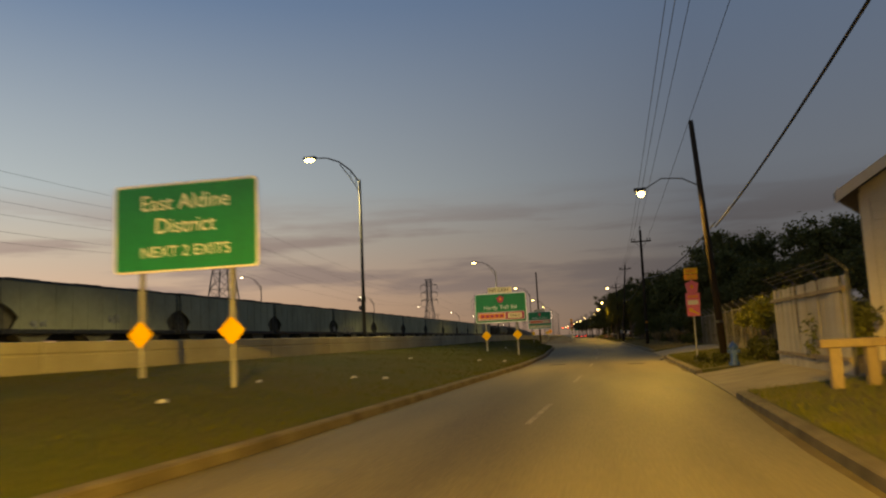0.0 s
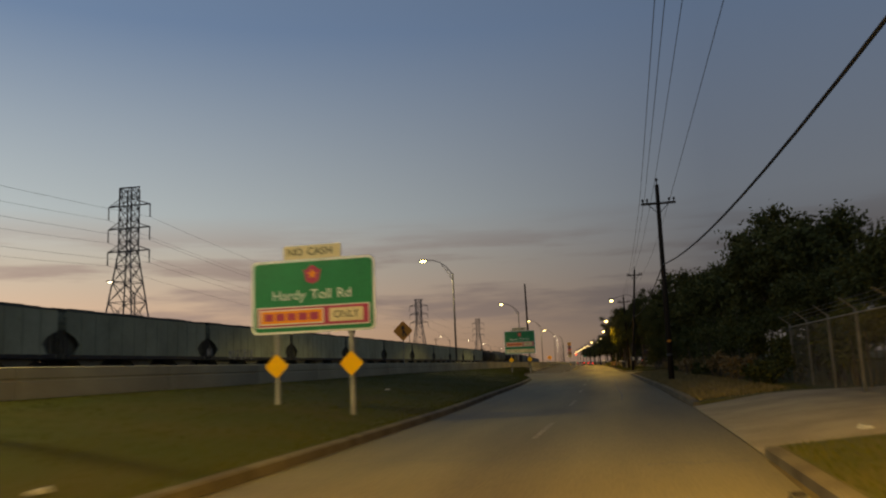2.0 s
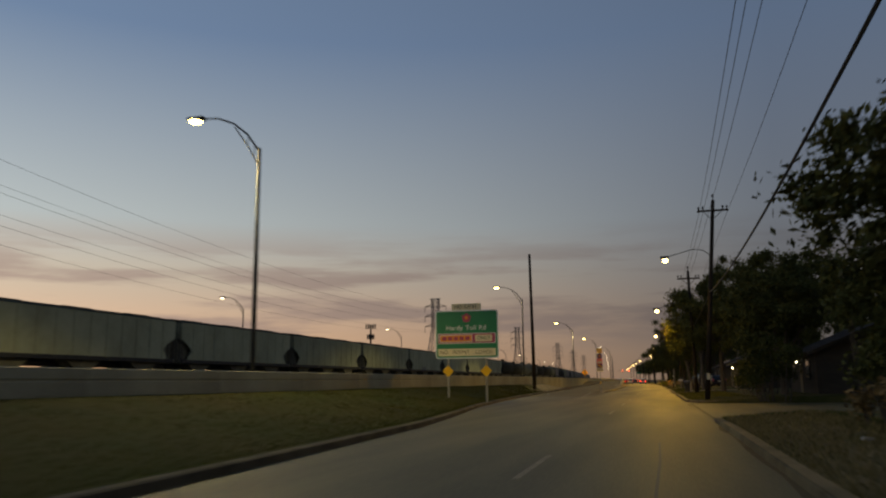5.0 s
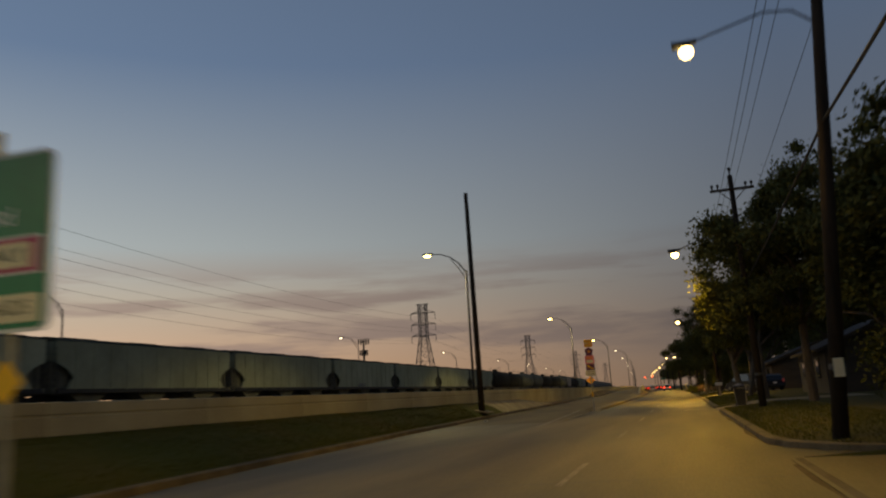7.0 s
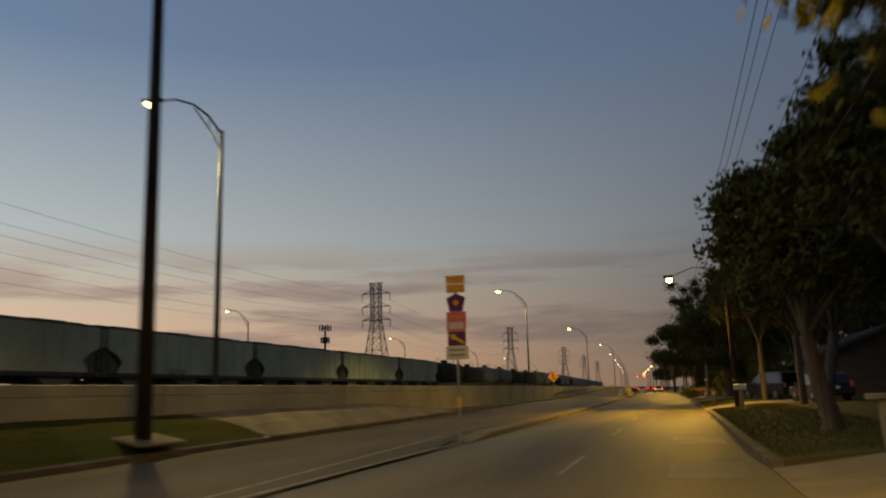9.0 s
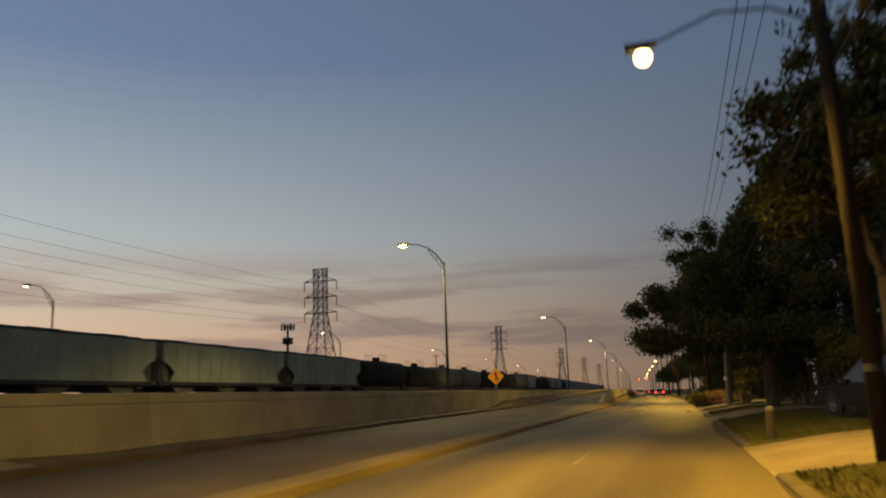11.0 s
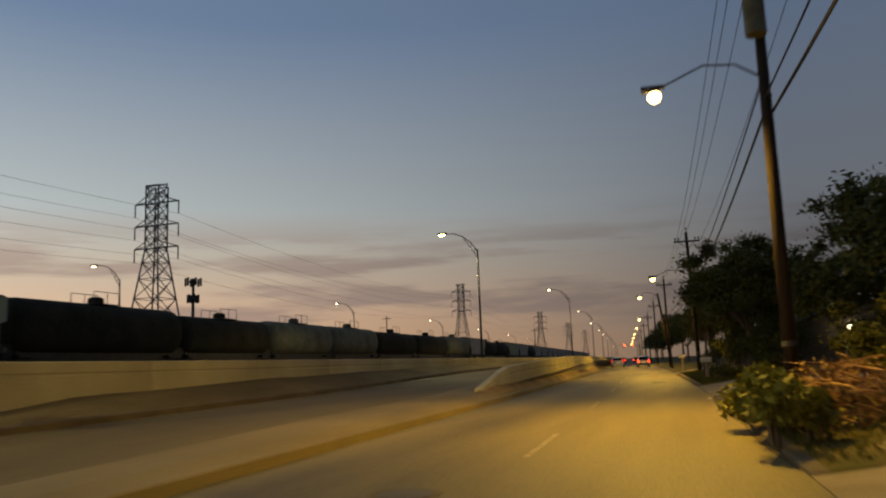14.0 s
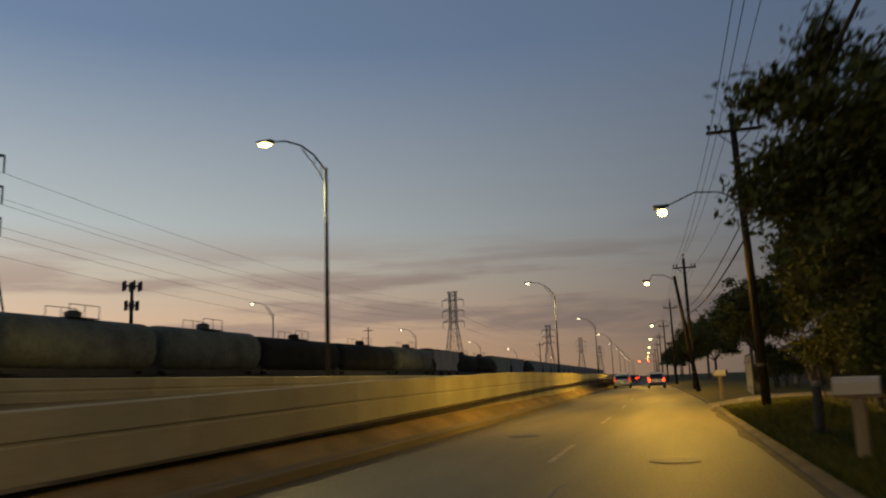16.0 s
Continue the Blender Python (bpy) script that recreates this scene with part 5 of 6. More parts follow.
def tree(m, height, spread, seed, label, lean=(0.0, 0.0), leaves=5200, trunk=0.22, low=0.35, leaf=0.2, wrap=False, skew=(0.0, 0.0), clear=None, clumps_n=70, dense=None, bark=None, limit=None):
    rg = random.Random(seed)
    t = thing("tree", m, label, "tree", "roadside trees")
    fork = Vector((lean[0], lean[1], height * low))
    tr = Shape().path([(0, 0, -0.2), (0.03, 0.0, 0.25), fork * 0.5, fork], trunk * 1.25, trunk * 0.8, 12)
    ends = []
    for k in range(7):
        a = k * math.tau / 7 + rg.uniform(-0.3, 0.3)
        r = spread * rg.uniform(0.45, 0.8)
        e = fork + Vector((r * math.cos(a) + skew[0] * 0.7, r * math.sin(a) + skew[1] * 0.7, height * rg.uniform(0.15, 0.5)))
        if limit:
            e.x = max(e.x, lerp(e.z, *limit) + 1.0)
        mid = fork.lerp(e, 0.5) + Vector((rg.uniform(-0.4, 0.4), rg.uniform(-0.4, 0.4), 0.5))
        tr.path([fork, mid, e], trunk * 0.5, trunk * 0.15, 7)
        ends.append(e)
        for _ in range(2):
            e2 = mid + Vector((rg.uniform(-1, 1), rg.uniform(-1, 1), rg.uniform(0.2, 1.0))) * spread * 0.45
            if limit:
                e2.x = max(e2.x, lerp(e2.z, *limit) + 1.0)
            tr.path([mid, e2], trunk * 0.22, trunk * 0.08, 5)
            ends.append(e2)
    part("trunk", tr, bark or M_BARK, t)
    if wrap:
        part("trunk_band", Shape().tube((0, 0, 1.55), (0.02, 0, 1.78), trunk * 1.2, trunk * 1.18, 12), M_SIGN_CREAM, t, "pale band round the trunk")
    clumps = []
    n = clumps_n
    zc = height * (low + (1 - low) * 0.52)
    hz = height * (1 - low) * 0.5
    for i in range(n):
        if i < len(ends):
            c = ends[i]
        else:
            a, b = rg.uniform(0, math.tau), math.asin(rg.uniform(-0.75, 1))
            f = 0.95 * rg.uniform(0.05, 1.0) ** 0.4
            c = Vector((lean[0] + skew[0] + spread * f * math.cos(b) * math.cos(a), lean[1] + skew[1] + spread * f * math.cos(b) * math.sin(a), zc + hz * f * math.sin(b)))
        r = spread * rg.uniform(0.12, 0.3) if not dense else rg.uniform(0.6, 1.1)
        if dense and i >= len(ends):
            a, b, f = rg.uniform(0, math.tau), math.asin(rg.uniform(-1, 1)), rg.uniform(0, 1) ** 0.5
            c = Vector(dense[0]) + Vector((dense[1][0] * f * math.cos(b) * math.cos(a), dense[1][1] * f * math.cos(b) * math.sin(a), dense[1][2] * f * math.sin(b)))
            r = rg.uniform(0.45, 1.15)
            if limit:
                c.x = max(c.x, lerp(c.z, *limit) + r * 0.9)
        if clear is not None and c.z - r * 0.8 < clear:
            c = Vector((c.x, c.y, clear + r * 0.8))
        clumps.append((tuple(c), (r, r, r * 0.75), int(leaves / n * rg.uniform(0.6, 1.4))))
    ob = new("crown", leaf_cloud("crown", clumps, M_LEAF, leaf, seed))
    ob.parent = t
    return t


def brush(m, size, seed, label, material, n=2600, leaf=0.16, name="bush", category="bush", group="roadside brush"):
    rg = random.Random(seed)
    t = thing(name, m, label, category, group)
    st = Shape()
    clumps = []
    for i in range(16):
        x, y = rg.uniform(-size[0], size[0]) * 0.8, rg.uniform(-size[1], size[1]) * 0.85
        z = size[2] * rg.uniform(0.25, 0.82)
        st.path([(x * 0.7, y * 0.8, -0.15), (x * 0.9, y * 0.95, z * 0.5), (x, y, z)], 0.04, 0.015, 5)
        r = rg.uniform(0.25, 0.42) * min(size[2], max(size[0], 0.8))
        clumps.append(((x, y, max(z, r * 0.5)), (r * 1.2, r * 1.4, r), n // 16))
    tagged(part("stem", st, M_BARK, t), kind="stuff")
    ob = new("foliage", leaf_cloud("foliage", clumps, material, leaf, seed))
    ob.parent = t
    return t


def twig_heap(m, size, seed):
    """A loose heap of cut branches with dead leaves still on them."""
    rg = random.Random(seed)
    t = thing("brush_pile", m, "heap of dry reddish-brown cut branches on the verge", "brush pile", "roadside brush")
    st = Shape()
    clumps = []
    for i in range(260):
        f = rg.uniform(0, 1) ** 0.6
        a = rg.uniform(0, math.tau)
        x, y = size[0] * f * math.cos(a), size[1] * f * math.sin(a)
        z = max(0.02, size[2] * (1 - f * f) * rg.uniform(0.1, 1.0))
        b, k = rg.uniform(0, math.tau), rg.uniform(0.3, 0.95)
        d = Vector((k * math.cos(b), k * math.sin(b), k * rg.uniform(-0.25, 0.45)))
        p = Vector((x, y, z))
        e = p + d
        e.z = max(e.z, 0.02)
        st.path([p - d * 0.4, p.lerp(e, 0.5) + Vector((0, 0, rg.uniform(0, 0.12))), e], rg.uniform(0.01, 0.028), 0.006, 5)
        if i % 5 == 0:
            clumps.append((tuple(e), (0.3, 0.34, 0.2), 70))
    tagged(part("branch", st, M_TWIG, t), kind="stuff")
    ob = new("foliage", leaf_cloud("foliage", clumps, M_LEAFDRY, 0.06, seed))
    ob.parent = t
    return t


M_CARTON = mat("worn_carton", (0.36, 0.25, 0.13), (0.22, 0.145, 0.075), 0.9, fine=20, coarse=3, bump=0.1, spec=0.1)
M_TWIG = mat("cut_branch_bark", (0.34, 0.19, 0.09), (0.2, 0.11, 0.055), 0.9, fine=30, coarse=3, bump=0.3)
OAK = "dark leafy oak tree on the roadside verge"
far_a = tree(at(19.5, 72, 0.3), 11.0, 5.2, 11, "dark leafy tree behind the fence", leaves=17000, leaf=0.16, clumps_n=130)
far_b = tree(at(11.0, 84, 0.3) @ Matrix.Diagonal((0.95, 0.95, 0.96, 1)), 9.5, 4.6, 12, "dark leafy tree behind the fence", leaves=17000, leaf=0.16, clumps_n=130)
rnd = random.Random(7)
NEAR_TREES = ((17, 58, 0.72), (22, 74, 0.8), (10, 74, 0.58), (15.5, 97, 1.2), (9.6, 96, 0.95), (8.6, 103, 0.85), (20, 46, 0.62), (16, 104, 0.82), (13, 127, 1.0), (10, 140, 0.95), (19, 134, 1.1), (13, 160, 1.0), (12, 178, 1.05), (14, 196, 1.0), (17, 216, 1.0), (16, 240, 0.9), (10.5, 254, 0.8), (13, 266, 0.95))
FAR_TREES = ((8.0, 262, 0.62), (7.0, 276, 0.72), (8.0, 290, 0.85), (9, 304, 0.8), (8, 326, 0.85), (10, 345, 0.95), (8, 366, 0.85), (9, 392, 0.95), (8, 420, 0.9), (9, 450, 0.95), (9, 485, 1.0), (10, 520, 1.0), (10, 560, 1.0), (11, 610, 1.1), (26, 110, 1.2), (30, 150, 1.2), (28, 190, 1.2), (28, 250, 1.2), (13.5, 70, 0.72), (11.8, 64, 0.6))
for i, (u, y, sc) in enumerate(NEAR_TREES + FAR_TREES):
    src = far_a if i % 2 else far_b
    o = copy_thing(src, at(u, y, 0.3, rnd.uniform(0, 360)) @ Matrix.Diagonal((sc * rnd.uniform(0.9, 1.1), sc * rnd.uniform(0.9, 1.1), sc, 1)))
tree(at(5.3, 150.0, 0.35), 11.5, 4.8, 21, OAK, leaves=86000, clumps_n=190, trunk=0.2, low=0.3, clear=3.3, leaf=0.095, dense=((-0.3, -0.2, 7.0), (5.2, 4.4, 4.6)), limit=((3, 4.5, 6, 7.5, 8.3, 9.2, 12.5), (-4.5, -4.6, -4.7, -4.6, -4.2, -1.2, 0.0)))
tree(at(7.6, 132.5, 0.35), 9.5, 3.2, 36, OAK, leaves=46000, leaf=0.095, trunk=0.2, low=0.2, clear=1.0, clumps_n=130)
tree(at(7.4, 141.5, 0.35), 9.0, 3.2, 37, OAK, leaves=46000, leaf=0.095, trunk=0.2, low=0.2, clear=1.0, clumps_n=130)
tree(at(4.2, 159.8, 0.32), 8.4, 2.7, 22, OAK, leaves=54400, clumps_n=130, trunk=0.19, low=0.36, skew=(0.9, 1.5), clear=3.4, leaf=0.095)
tree(at(3.3, 164.2, 0.32), 7.4, 2.5, 23, OAK, lean=(-0.3, 0.2), leaves=48000, clumps_n=120, leaf=0.095, trunk=0.2, low=0.3, clear=3.0, skew=(0.6, 0.5))
tree(at(4.2, 170.5, 0.32), 8.2, 2.8, 24, OAK, lean=(0.6, 0.5), leaves=48000, clumps_n=120, leaf=0.095, trunk=0.19, low=0.32, clear=3.0, skew=(0.4, 0.5))
tree(at(5.2, 196.3, 0.32), 10.5, 3.0, 25, OAK, leaves=41600, clumps_n=120, leaf=0.095, trunk=0.17, low=0.35, clear=2.7)
tree(at(5.6, 184.5, 0.32), 9.5, 3.4, 26, OAK, leaves=44800, clumps_n=120, leaf=0.095, trunk=0.17, low=0.36, clear=2.6)
tree(at(6.7, 224.5, 0.36), 8.8, 3.9, 33, OAK, leaves=70000, leaf=0.095, trunk=0.15, low=0.25, clear=3.2, clumps_n=140, skew=(-0.4, 0.0))
# This trunk's lit look is in its bark colour.
tree(at(3.4, 229.3, 0.32), 12.0, 4.4, 27, OAK, lean=(0.2, -0.2), bark=M_BARKLIT, leaves=60800, clumps_n=120, trunk=0.18, low=0.56, wrap=True, skew=(0.4, -0.6), clear=4.9, dense=((0.8, -0.4, 7.3), (4.4, 3.3, 2.5)), leaf=0.095)
tree(at(4.7, 217.5, 0.36), 14.5, 7.2, 28, "large dark oak reaching over the road", leaves=165000, leaf=0.095, trunk=0.3, low=0.26, clear=2.85, clumps_n=290, dense=((-1.2, -0.5, 5.1), (8.4, 6.0, 8.2)), limit=((2.7, 3.4, 4.1, 5.2, 6.6, 7.3, 10.4, 13.2), (-5.8, -6.5, -7.0, -7.0, -4.5, -2.4, -0.4, 2.1)))
tree(at(9.5, 224.0, 0.4), 13.0, 5.5, 31, OAK, leaves=32000, leaf=0.095, trunk=0.25, low=0.2, clear=1.8)
tree(at(9.0, 207.0, 0.4), 12.5, 5.2, 32, OAK, leaves=32000, leaf=0.095, trunk=0.25, low=0.2, clear=1.8)
tree(at(5.3, 271.5, 0.35), 7.9, 3.8, 29, OAK, leaves=57600, clumps_n=120, leaf=0.095, trunk=0.2, low=0.3, clear=1.8)
tree(at(9.5, 243.0, 0.4), 6.6, 2.8, 34, OAK, leaves=30000, leaf=0.095, trunk=0.17, low=0.3, clear=1.8, clumps_n=110)
tree(at(6.6, 281.0, 0.4), 7.4, 3.0, 35, OAK, leaves=36000, leaf=0.095, trunk=0.2, low=0.25, clear=1.4, clumps_n=130)
tree(at(5.0, 301.0, 0.35), 6.6, 2.2, 30, OAK, leaves=14400, leaf=0.095, trunk=0.14, low=0.35, clear=2.2)

HEDGE = "dense dark overgrown hedge beside the road"
NEAR_HEDGES = ((7.0, 31, 1.2, 4.5, 2.6), (7.2, 40, 1.2, 4.5, 2.9), (7.2, 49, 1.2, 4.5, 2.7), (7.0, 57, 1.2, 4.0, 3.0), (6.6, 63, 1.4, 4.5, 3.2), (6.4, 71, 1.5, 4.5, 3.6), (6.2, 79, 1.6, 4.5, 3.9), (6.0, 87, 1.6, 4.5, 4.1), (6.0, 95, 1.7, 4.5, 4.3), (6.2, 102, 1.6, 3.2, 4.2), (6.2, 127, 1.8, 4.0, 4.2), (6.5, 136, 1.8, 4.5, 4.0))
FAR_HEDGES = ((6.8, 206, 1.4, 3.5, 3.6), (6.9, 213, 1.5, 4.0, 4.0), (7.2, 222, 1.5, 4.5, 3.8), (6.6, 229, 1.3, 2.6, 3.2), (6.4, 243, 0.9, 3.5, 2.6), (6.6, 250, 1.0, 3.5, 3.0), (7.5, 250, 2.0, 4.0, 2.4), (5.8, 267, 1.3, 3.5, 2.3), (6.0, 271, 1.7, 4.0, 3.6), (6.0, 279, 1.6, 4.5, 4.0), (6.4, 288, 1.6, 4.0, 4.0), (6.8, 306, 1.5, 5, 3.4))
for i, (u, y, sx, sy, sz) in enumerate(NEAR_HEDGES + FAR_HEDGES):
    brush(at(u, y, 0.3), (sx, sy, sz), 50 + i, HEDGE, M_LEAF2 if i % 3 else M_LEAF, 13000, 0.075, "hedge", "hedge", "hedges")
brush(at(4.5, 27.0, 0.3), (0.6, 1.6, 0.75), 70, "low dark weeds along a fence", M_LEAF2, 7000, 0.055)
brush(at(5.2, 20.5, 0.3), (1.0, 1.2, 2.0), 71, "dark vine-covered bush by the house", M_LEAF, 4400, 0.075)
brush(at(5.15, 30.8, 1.25), (0.5, 4.9, 1.6), 77, "yellow-green vine spilling over the fence top", M_VINE, 17000, 0.08)
brush(at(3.2, 30.0, 0.22), (0.9, 3.0, 0.3), 72, "low green weeds round the sign post", M_LEAF2, 6000, 0.05)
# These weeds take the brightened leaves in place of lamp light.
brush(at(1.8, 237.6, 0.15), (0.6, 3.5, 1.2), 73, "yellow-green weeds beside a brush pile", M_VINE, 14000, 0.075)
twig_heap(at(3.5, 239.6, 0.3, -24), (1.2, 3.0, 0.95), 74)
brush(at(3.3, 264.5, 0.3), (1.0, 2.6, 0.55), 76, "yellow-green weeds at the road edge", M_LEAF2, 4400, 0.075)

for i, y in enumerate((62, 67, 72.5, 78, 83, 88, 93.5, 98)):
    brush(at(4.9, y, 0.3), (0.7, 2.6, 0.9 + 0.25 * (i % 3)), 90 + i, "tangle of dry brown brush and vines", M_LEAFDRY if i % 3 else M_LEAF2, 3000, 0.075)


# ---- houses, fences and yard things ----
M_DARKWALL = mat("brown_painted_siding", (0.075, 0.058, 0.042), (0.05, 0.04, 0.03), 0.85, fine=20, coarse=0.7, bump=0.15, stretch=(1, 1, 4))


def house(m, w, d, h, ridge, label, wall_mat, porch=True, gable_lamp=None):
    """A one-storey house; its long eaves run along y."""
    t = thing("house", m, label, "house", "roadside houses")
    part("wall", Shape().prism([(-w / 2, -0.3), (w / 2, -0.3), (w / 2, h), (0, h + ridge * 0.93), (-w / 2, h)], -d / 2, d / 2, axis=1), wall_mat, t)
    o = 0.45
    k = ridge / (w / 2)
    for s in (-1, 1):
        part("roof", Shape().prism([(0, h + ridge + 0.06), (s * (w / 2 + o), h - k * o + 0.06), (s * (w / 2 + o), h - k * o - 0.1), (0, h + ridge - 0.1)], -d / 2 - o, d / 2 + o, axis=1), M_ROOF, t, "dark shingle roof")
        part("fascia", Shape().box((s * (w / 2 + o + 0.015), 0, h - k * o - 0.02), (0.03, d + 2 * o, 0.22), bevel=0.006), M_DARKWALL, t)
        for e in (-1, 1):
            part("rake_board", Shape().prism([(0, h + ridge + 0.07), (s * (w / 2 + o), h - k * o + 0.07), (s * (w / 2 + o), h - k * o - 0.15), (0, h + ridge - 0.15)], e * (d / 2 + o) - 0.02 + (0.025 if e > 0 else -0.025), e * (d / 2 + o) + 0.02 + (0.025 if e > 0 else -0.025), axis=1), M_DARKWALL, t)
    for yy in (-d * 0.25, d * 0.28):
        wd = part("window", Shape().box((-w / 2 - 0.03, yy, 1.55), (0.08, 1.1, 1.2), bevel=0.01), M_DARKBOARD, t)
        part("pane", Shape().box((-w / 2 - 0.06, yy, 1.55), (0.05, 0.96, 1.06)), M_GLASS, wd)
        part("sill", Shape().box((-w / 2 - 0.1, yy, 0.92), (0.14, 1.3, 0.06), bevel=0.01), M_DARKBOARD, wd)
    dr = part("door", Shape().box((-w / 2 - 0.03, 0.1, 1.02), (0.08, 0.95, 2.05), bevel=0.01), M_WOOD, t)
    part("handle", Shape().ball((-w / 2 - 0.1, 0.48, 1.0), 0.035, 8, 5), M_CHROME, dr)
    if porch:
        l = part("porch_lamp", Shape().box((-w / 2 - 0.08, 0.85, 2.15), (0.12, 0.14, 0.22), bevel=0.02), M_DARKSTEEL, t)
        part("bulb", Shape().ball((-w / 2 - 0.18, 0.85, 2.12), 0.075, 10, 6), M_PORCH, l, "lit porch bulb")
    if gable_lamp is not None:
        x = gable_lamp
        l = part("porch_lamp", Shape().box((x, -d / 2 - 0.07, 2.5), (0.16, 0.14, 0.24), bevel=0.02), M_DARKSTEEL, t)
        part("bulb", Shape().ball((x, -d / 2 - 0.2, 2.46), 0.12, 10, 6), M_PORCH, l, "lit porch bulb")
        side = part("door", Shape().box((x + 0.1, -d / 2 - 0.03, 1.02), (0.95, 0.08, 2.05), bevel=0.01), M_SIDING, t, "pale side door under a lit lamp")
        part("handle", Shape().ball((x - 0.26, -d / 2 - 0.1, 1.0), 0.035, 8, 5), M_CHROME, side)
        glim = bpy.data.lights.new("porch_light", "POINT")
        glim.energy, glim.color, glim.shadow_soft_size = 30.0, (1.0, 0.93, 0.78), 0.1
        new("porch_light", glim).matrix_world = m @ Matrix.Translation((x, -d / 2 - 0.45, 2.4))
    return t


t = thing("warehouse", at(6.25, 22.2, 0.3, -24), "beige gabled building with a pale roof edge beside the road", "building")
part("wall", Shape().prism([(0, -0.3), (10.6, -0.3), (10.6, 4.75), (5.3, 7.9), (0, 4.75)], 0, 9, axis=1), M_SIDING, t)
for s, x in ((-1, -0.55), (1, 11.15)):
    part("roof", Shape().prism([(5.3, 8.15), (x, 4.62), (x, 4.45), (5.3, 7.95)], -0.5, 9.5, axis=1), M_ROOF, t, "dark low-pitched roof")
    part("rake_board", Shape().prism([(5.3, 8.2), (x - 0.04 * s, 4.66), (x - 0.04 * s, 4.36), (5.3, 7.9)], -0.56, -0.51, axis=1), M_SIDING, t, "pale roof edge board")
    part("corner_board", Shape().box((0.1 if s < 0 else 10.5, -0.02, 2.2), (0.26, 0.08, 4.8), bevel=0.01), M_SIDING, t)
for i in range(18):
    part("siding_board", Shape().box((5.3, -0.012, 0.2 + i * 0.25), (10.3, 0.02, 0.225), bevel=0.006), M_SIDING, t)
wd = part("window", Shape().box((2.8, -0.05, 1.9), (1.3, 0.08, 1.1), bevel=0.01), M_SIDING, t)
part("pane", Shape().box((2.8, -0.08, 1.9), (1.14, 0.05, 0.94)), M_GLASS, wd)

for u, y, w, d, porch, side_lamp in ((13.5, 137, 8, 10, True, None), (12.0, 168, 8, 11, True, None), (13.0, 201, 9, 11, False, None), (17.5, 249, 9, 12, True, None), (13.0, 284.5, 8, 11, False, -0.7), (14.0, 318, 9, 12, True, None)):
    house(at(u, y, 0.45), w, d, 2.7, 1.7, "small brown one-storey house behind the trees", M_DARKWALL, porch, side_lamp)


def board_fence(u0, y0, u1, y1, h, label, board=0.14, gap=0.012, lean=False, material=None):
    p, q = W(u0, y0, 0), W(u1, y1, 0)
    L = (q - p).length
    a = math.degrees(math.atan2(q.y - p.y, q.x - p.x))
    m = pose(p.x, p.y, min(z_verge(u0, y0), z_verge(u1, y1)) - 0.03, 0, 0, a)
    t = thing("fence", m, label, "fence", "fences")
    sh = Shape().box((0, 0, h / 2), (board, 0.02, h), bevel=0.004)
    me = sh.mesh("board", material or M_FENCE)
    rr = random.Random(int(y0 * 7))
    n = int(L / (board + gap))
    for i in range(n):
        o = new("board", me)
        o.parent = t
        o.matrix_local = pose((i + 0.5) * (board + gap), rr.uniform(-0.006, 0.006), rr.uniform(-0.03, 0.02), rr.uniform(-1, 1), rr.uniform(-0.6, 0.6), 0)
    for z in (0.35, h - 0.3):
        part("rail", Shape().box((L / 2, -0.05, z), (L, 0.04, 0.09)), M_WOOD, t)
    k = max(2, round(L / 2.4) + 1)
    for i in range(k):
        x = L * i / (k - 1)
        ps = part("post", Shape().tube((x, 0.05, -0.2), (x, 0.05, h + 0.12), 0.035, 0.035, 8), M_STEEL, t)
        if lean:
            part("arm", Shape().tube((x, 0.05, h + 0.1), (x - 0.05, -0.32, h + 0.42), 0.025, 0.02, 6), M_STEEL, ps)
    if lean:
        for j in range(3):
            part("strand", Shape().tube((0, -0.05 - 0.1 * j, h + 0.18 + 0.085 * j), (L, -0.05 - 0.1 * j, h + 0.18 + 0.085 * j), 0.008, 0.008, 4), M_DARKSTEEL, t)
    return t


M_PALEFENCE = mat("pale_fence_sheet", (0.4, 0.35, 0.26), (0.24, 0.2, 0.15), 0.85, fine=18, coarse=1.0, bump=0.25, stretch=(2, 2, 0.4), vary=0.15)
board_fence(4.2, 24.4, 4.35, 17.2, 2.15, "pale upright-sheet fence with slanted wire arms", 0.3, 0.01, True, M_PALEFENCE)


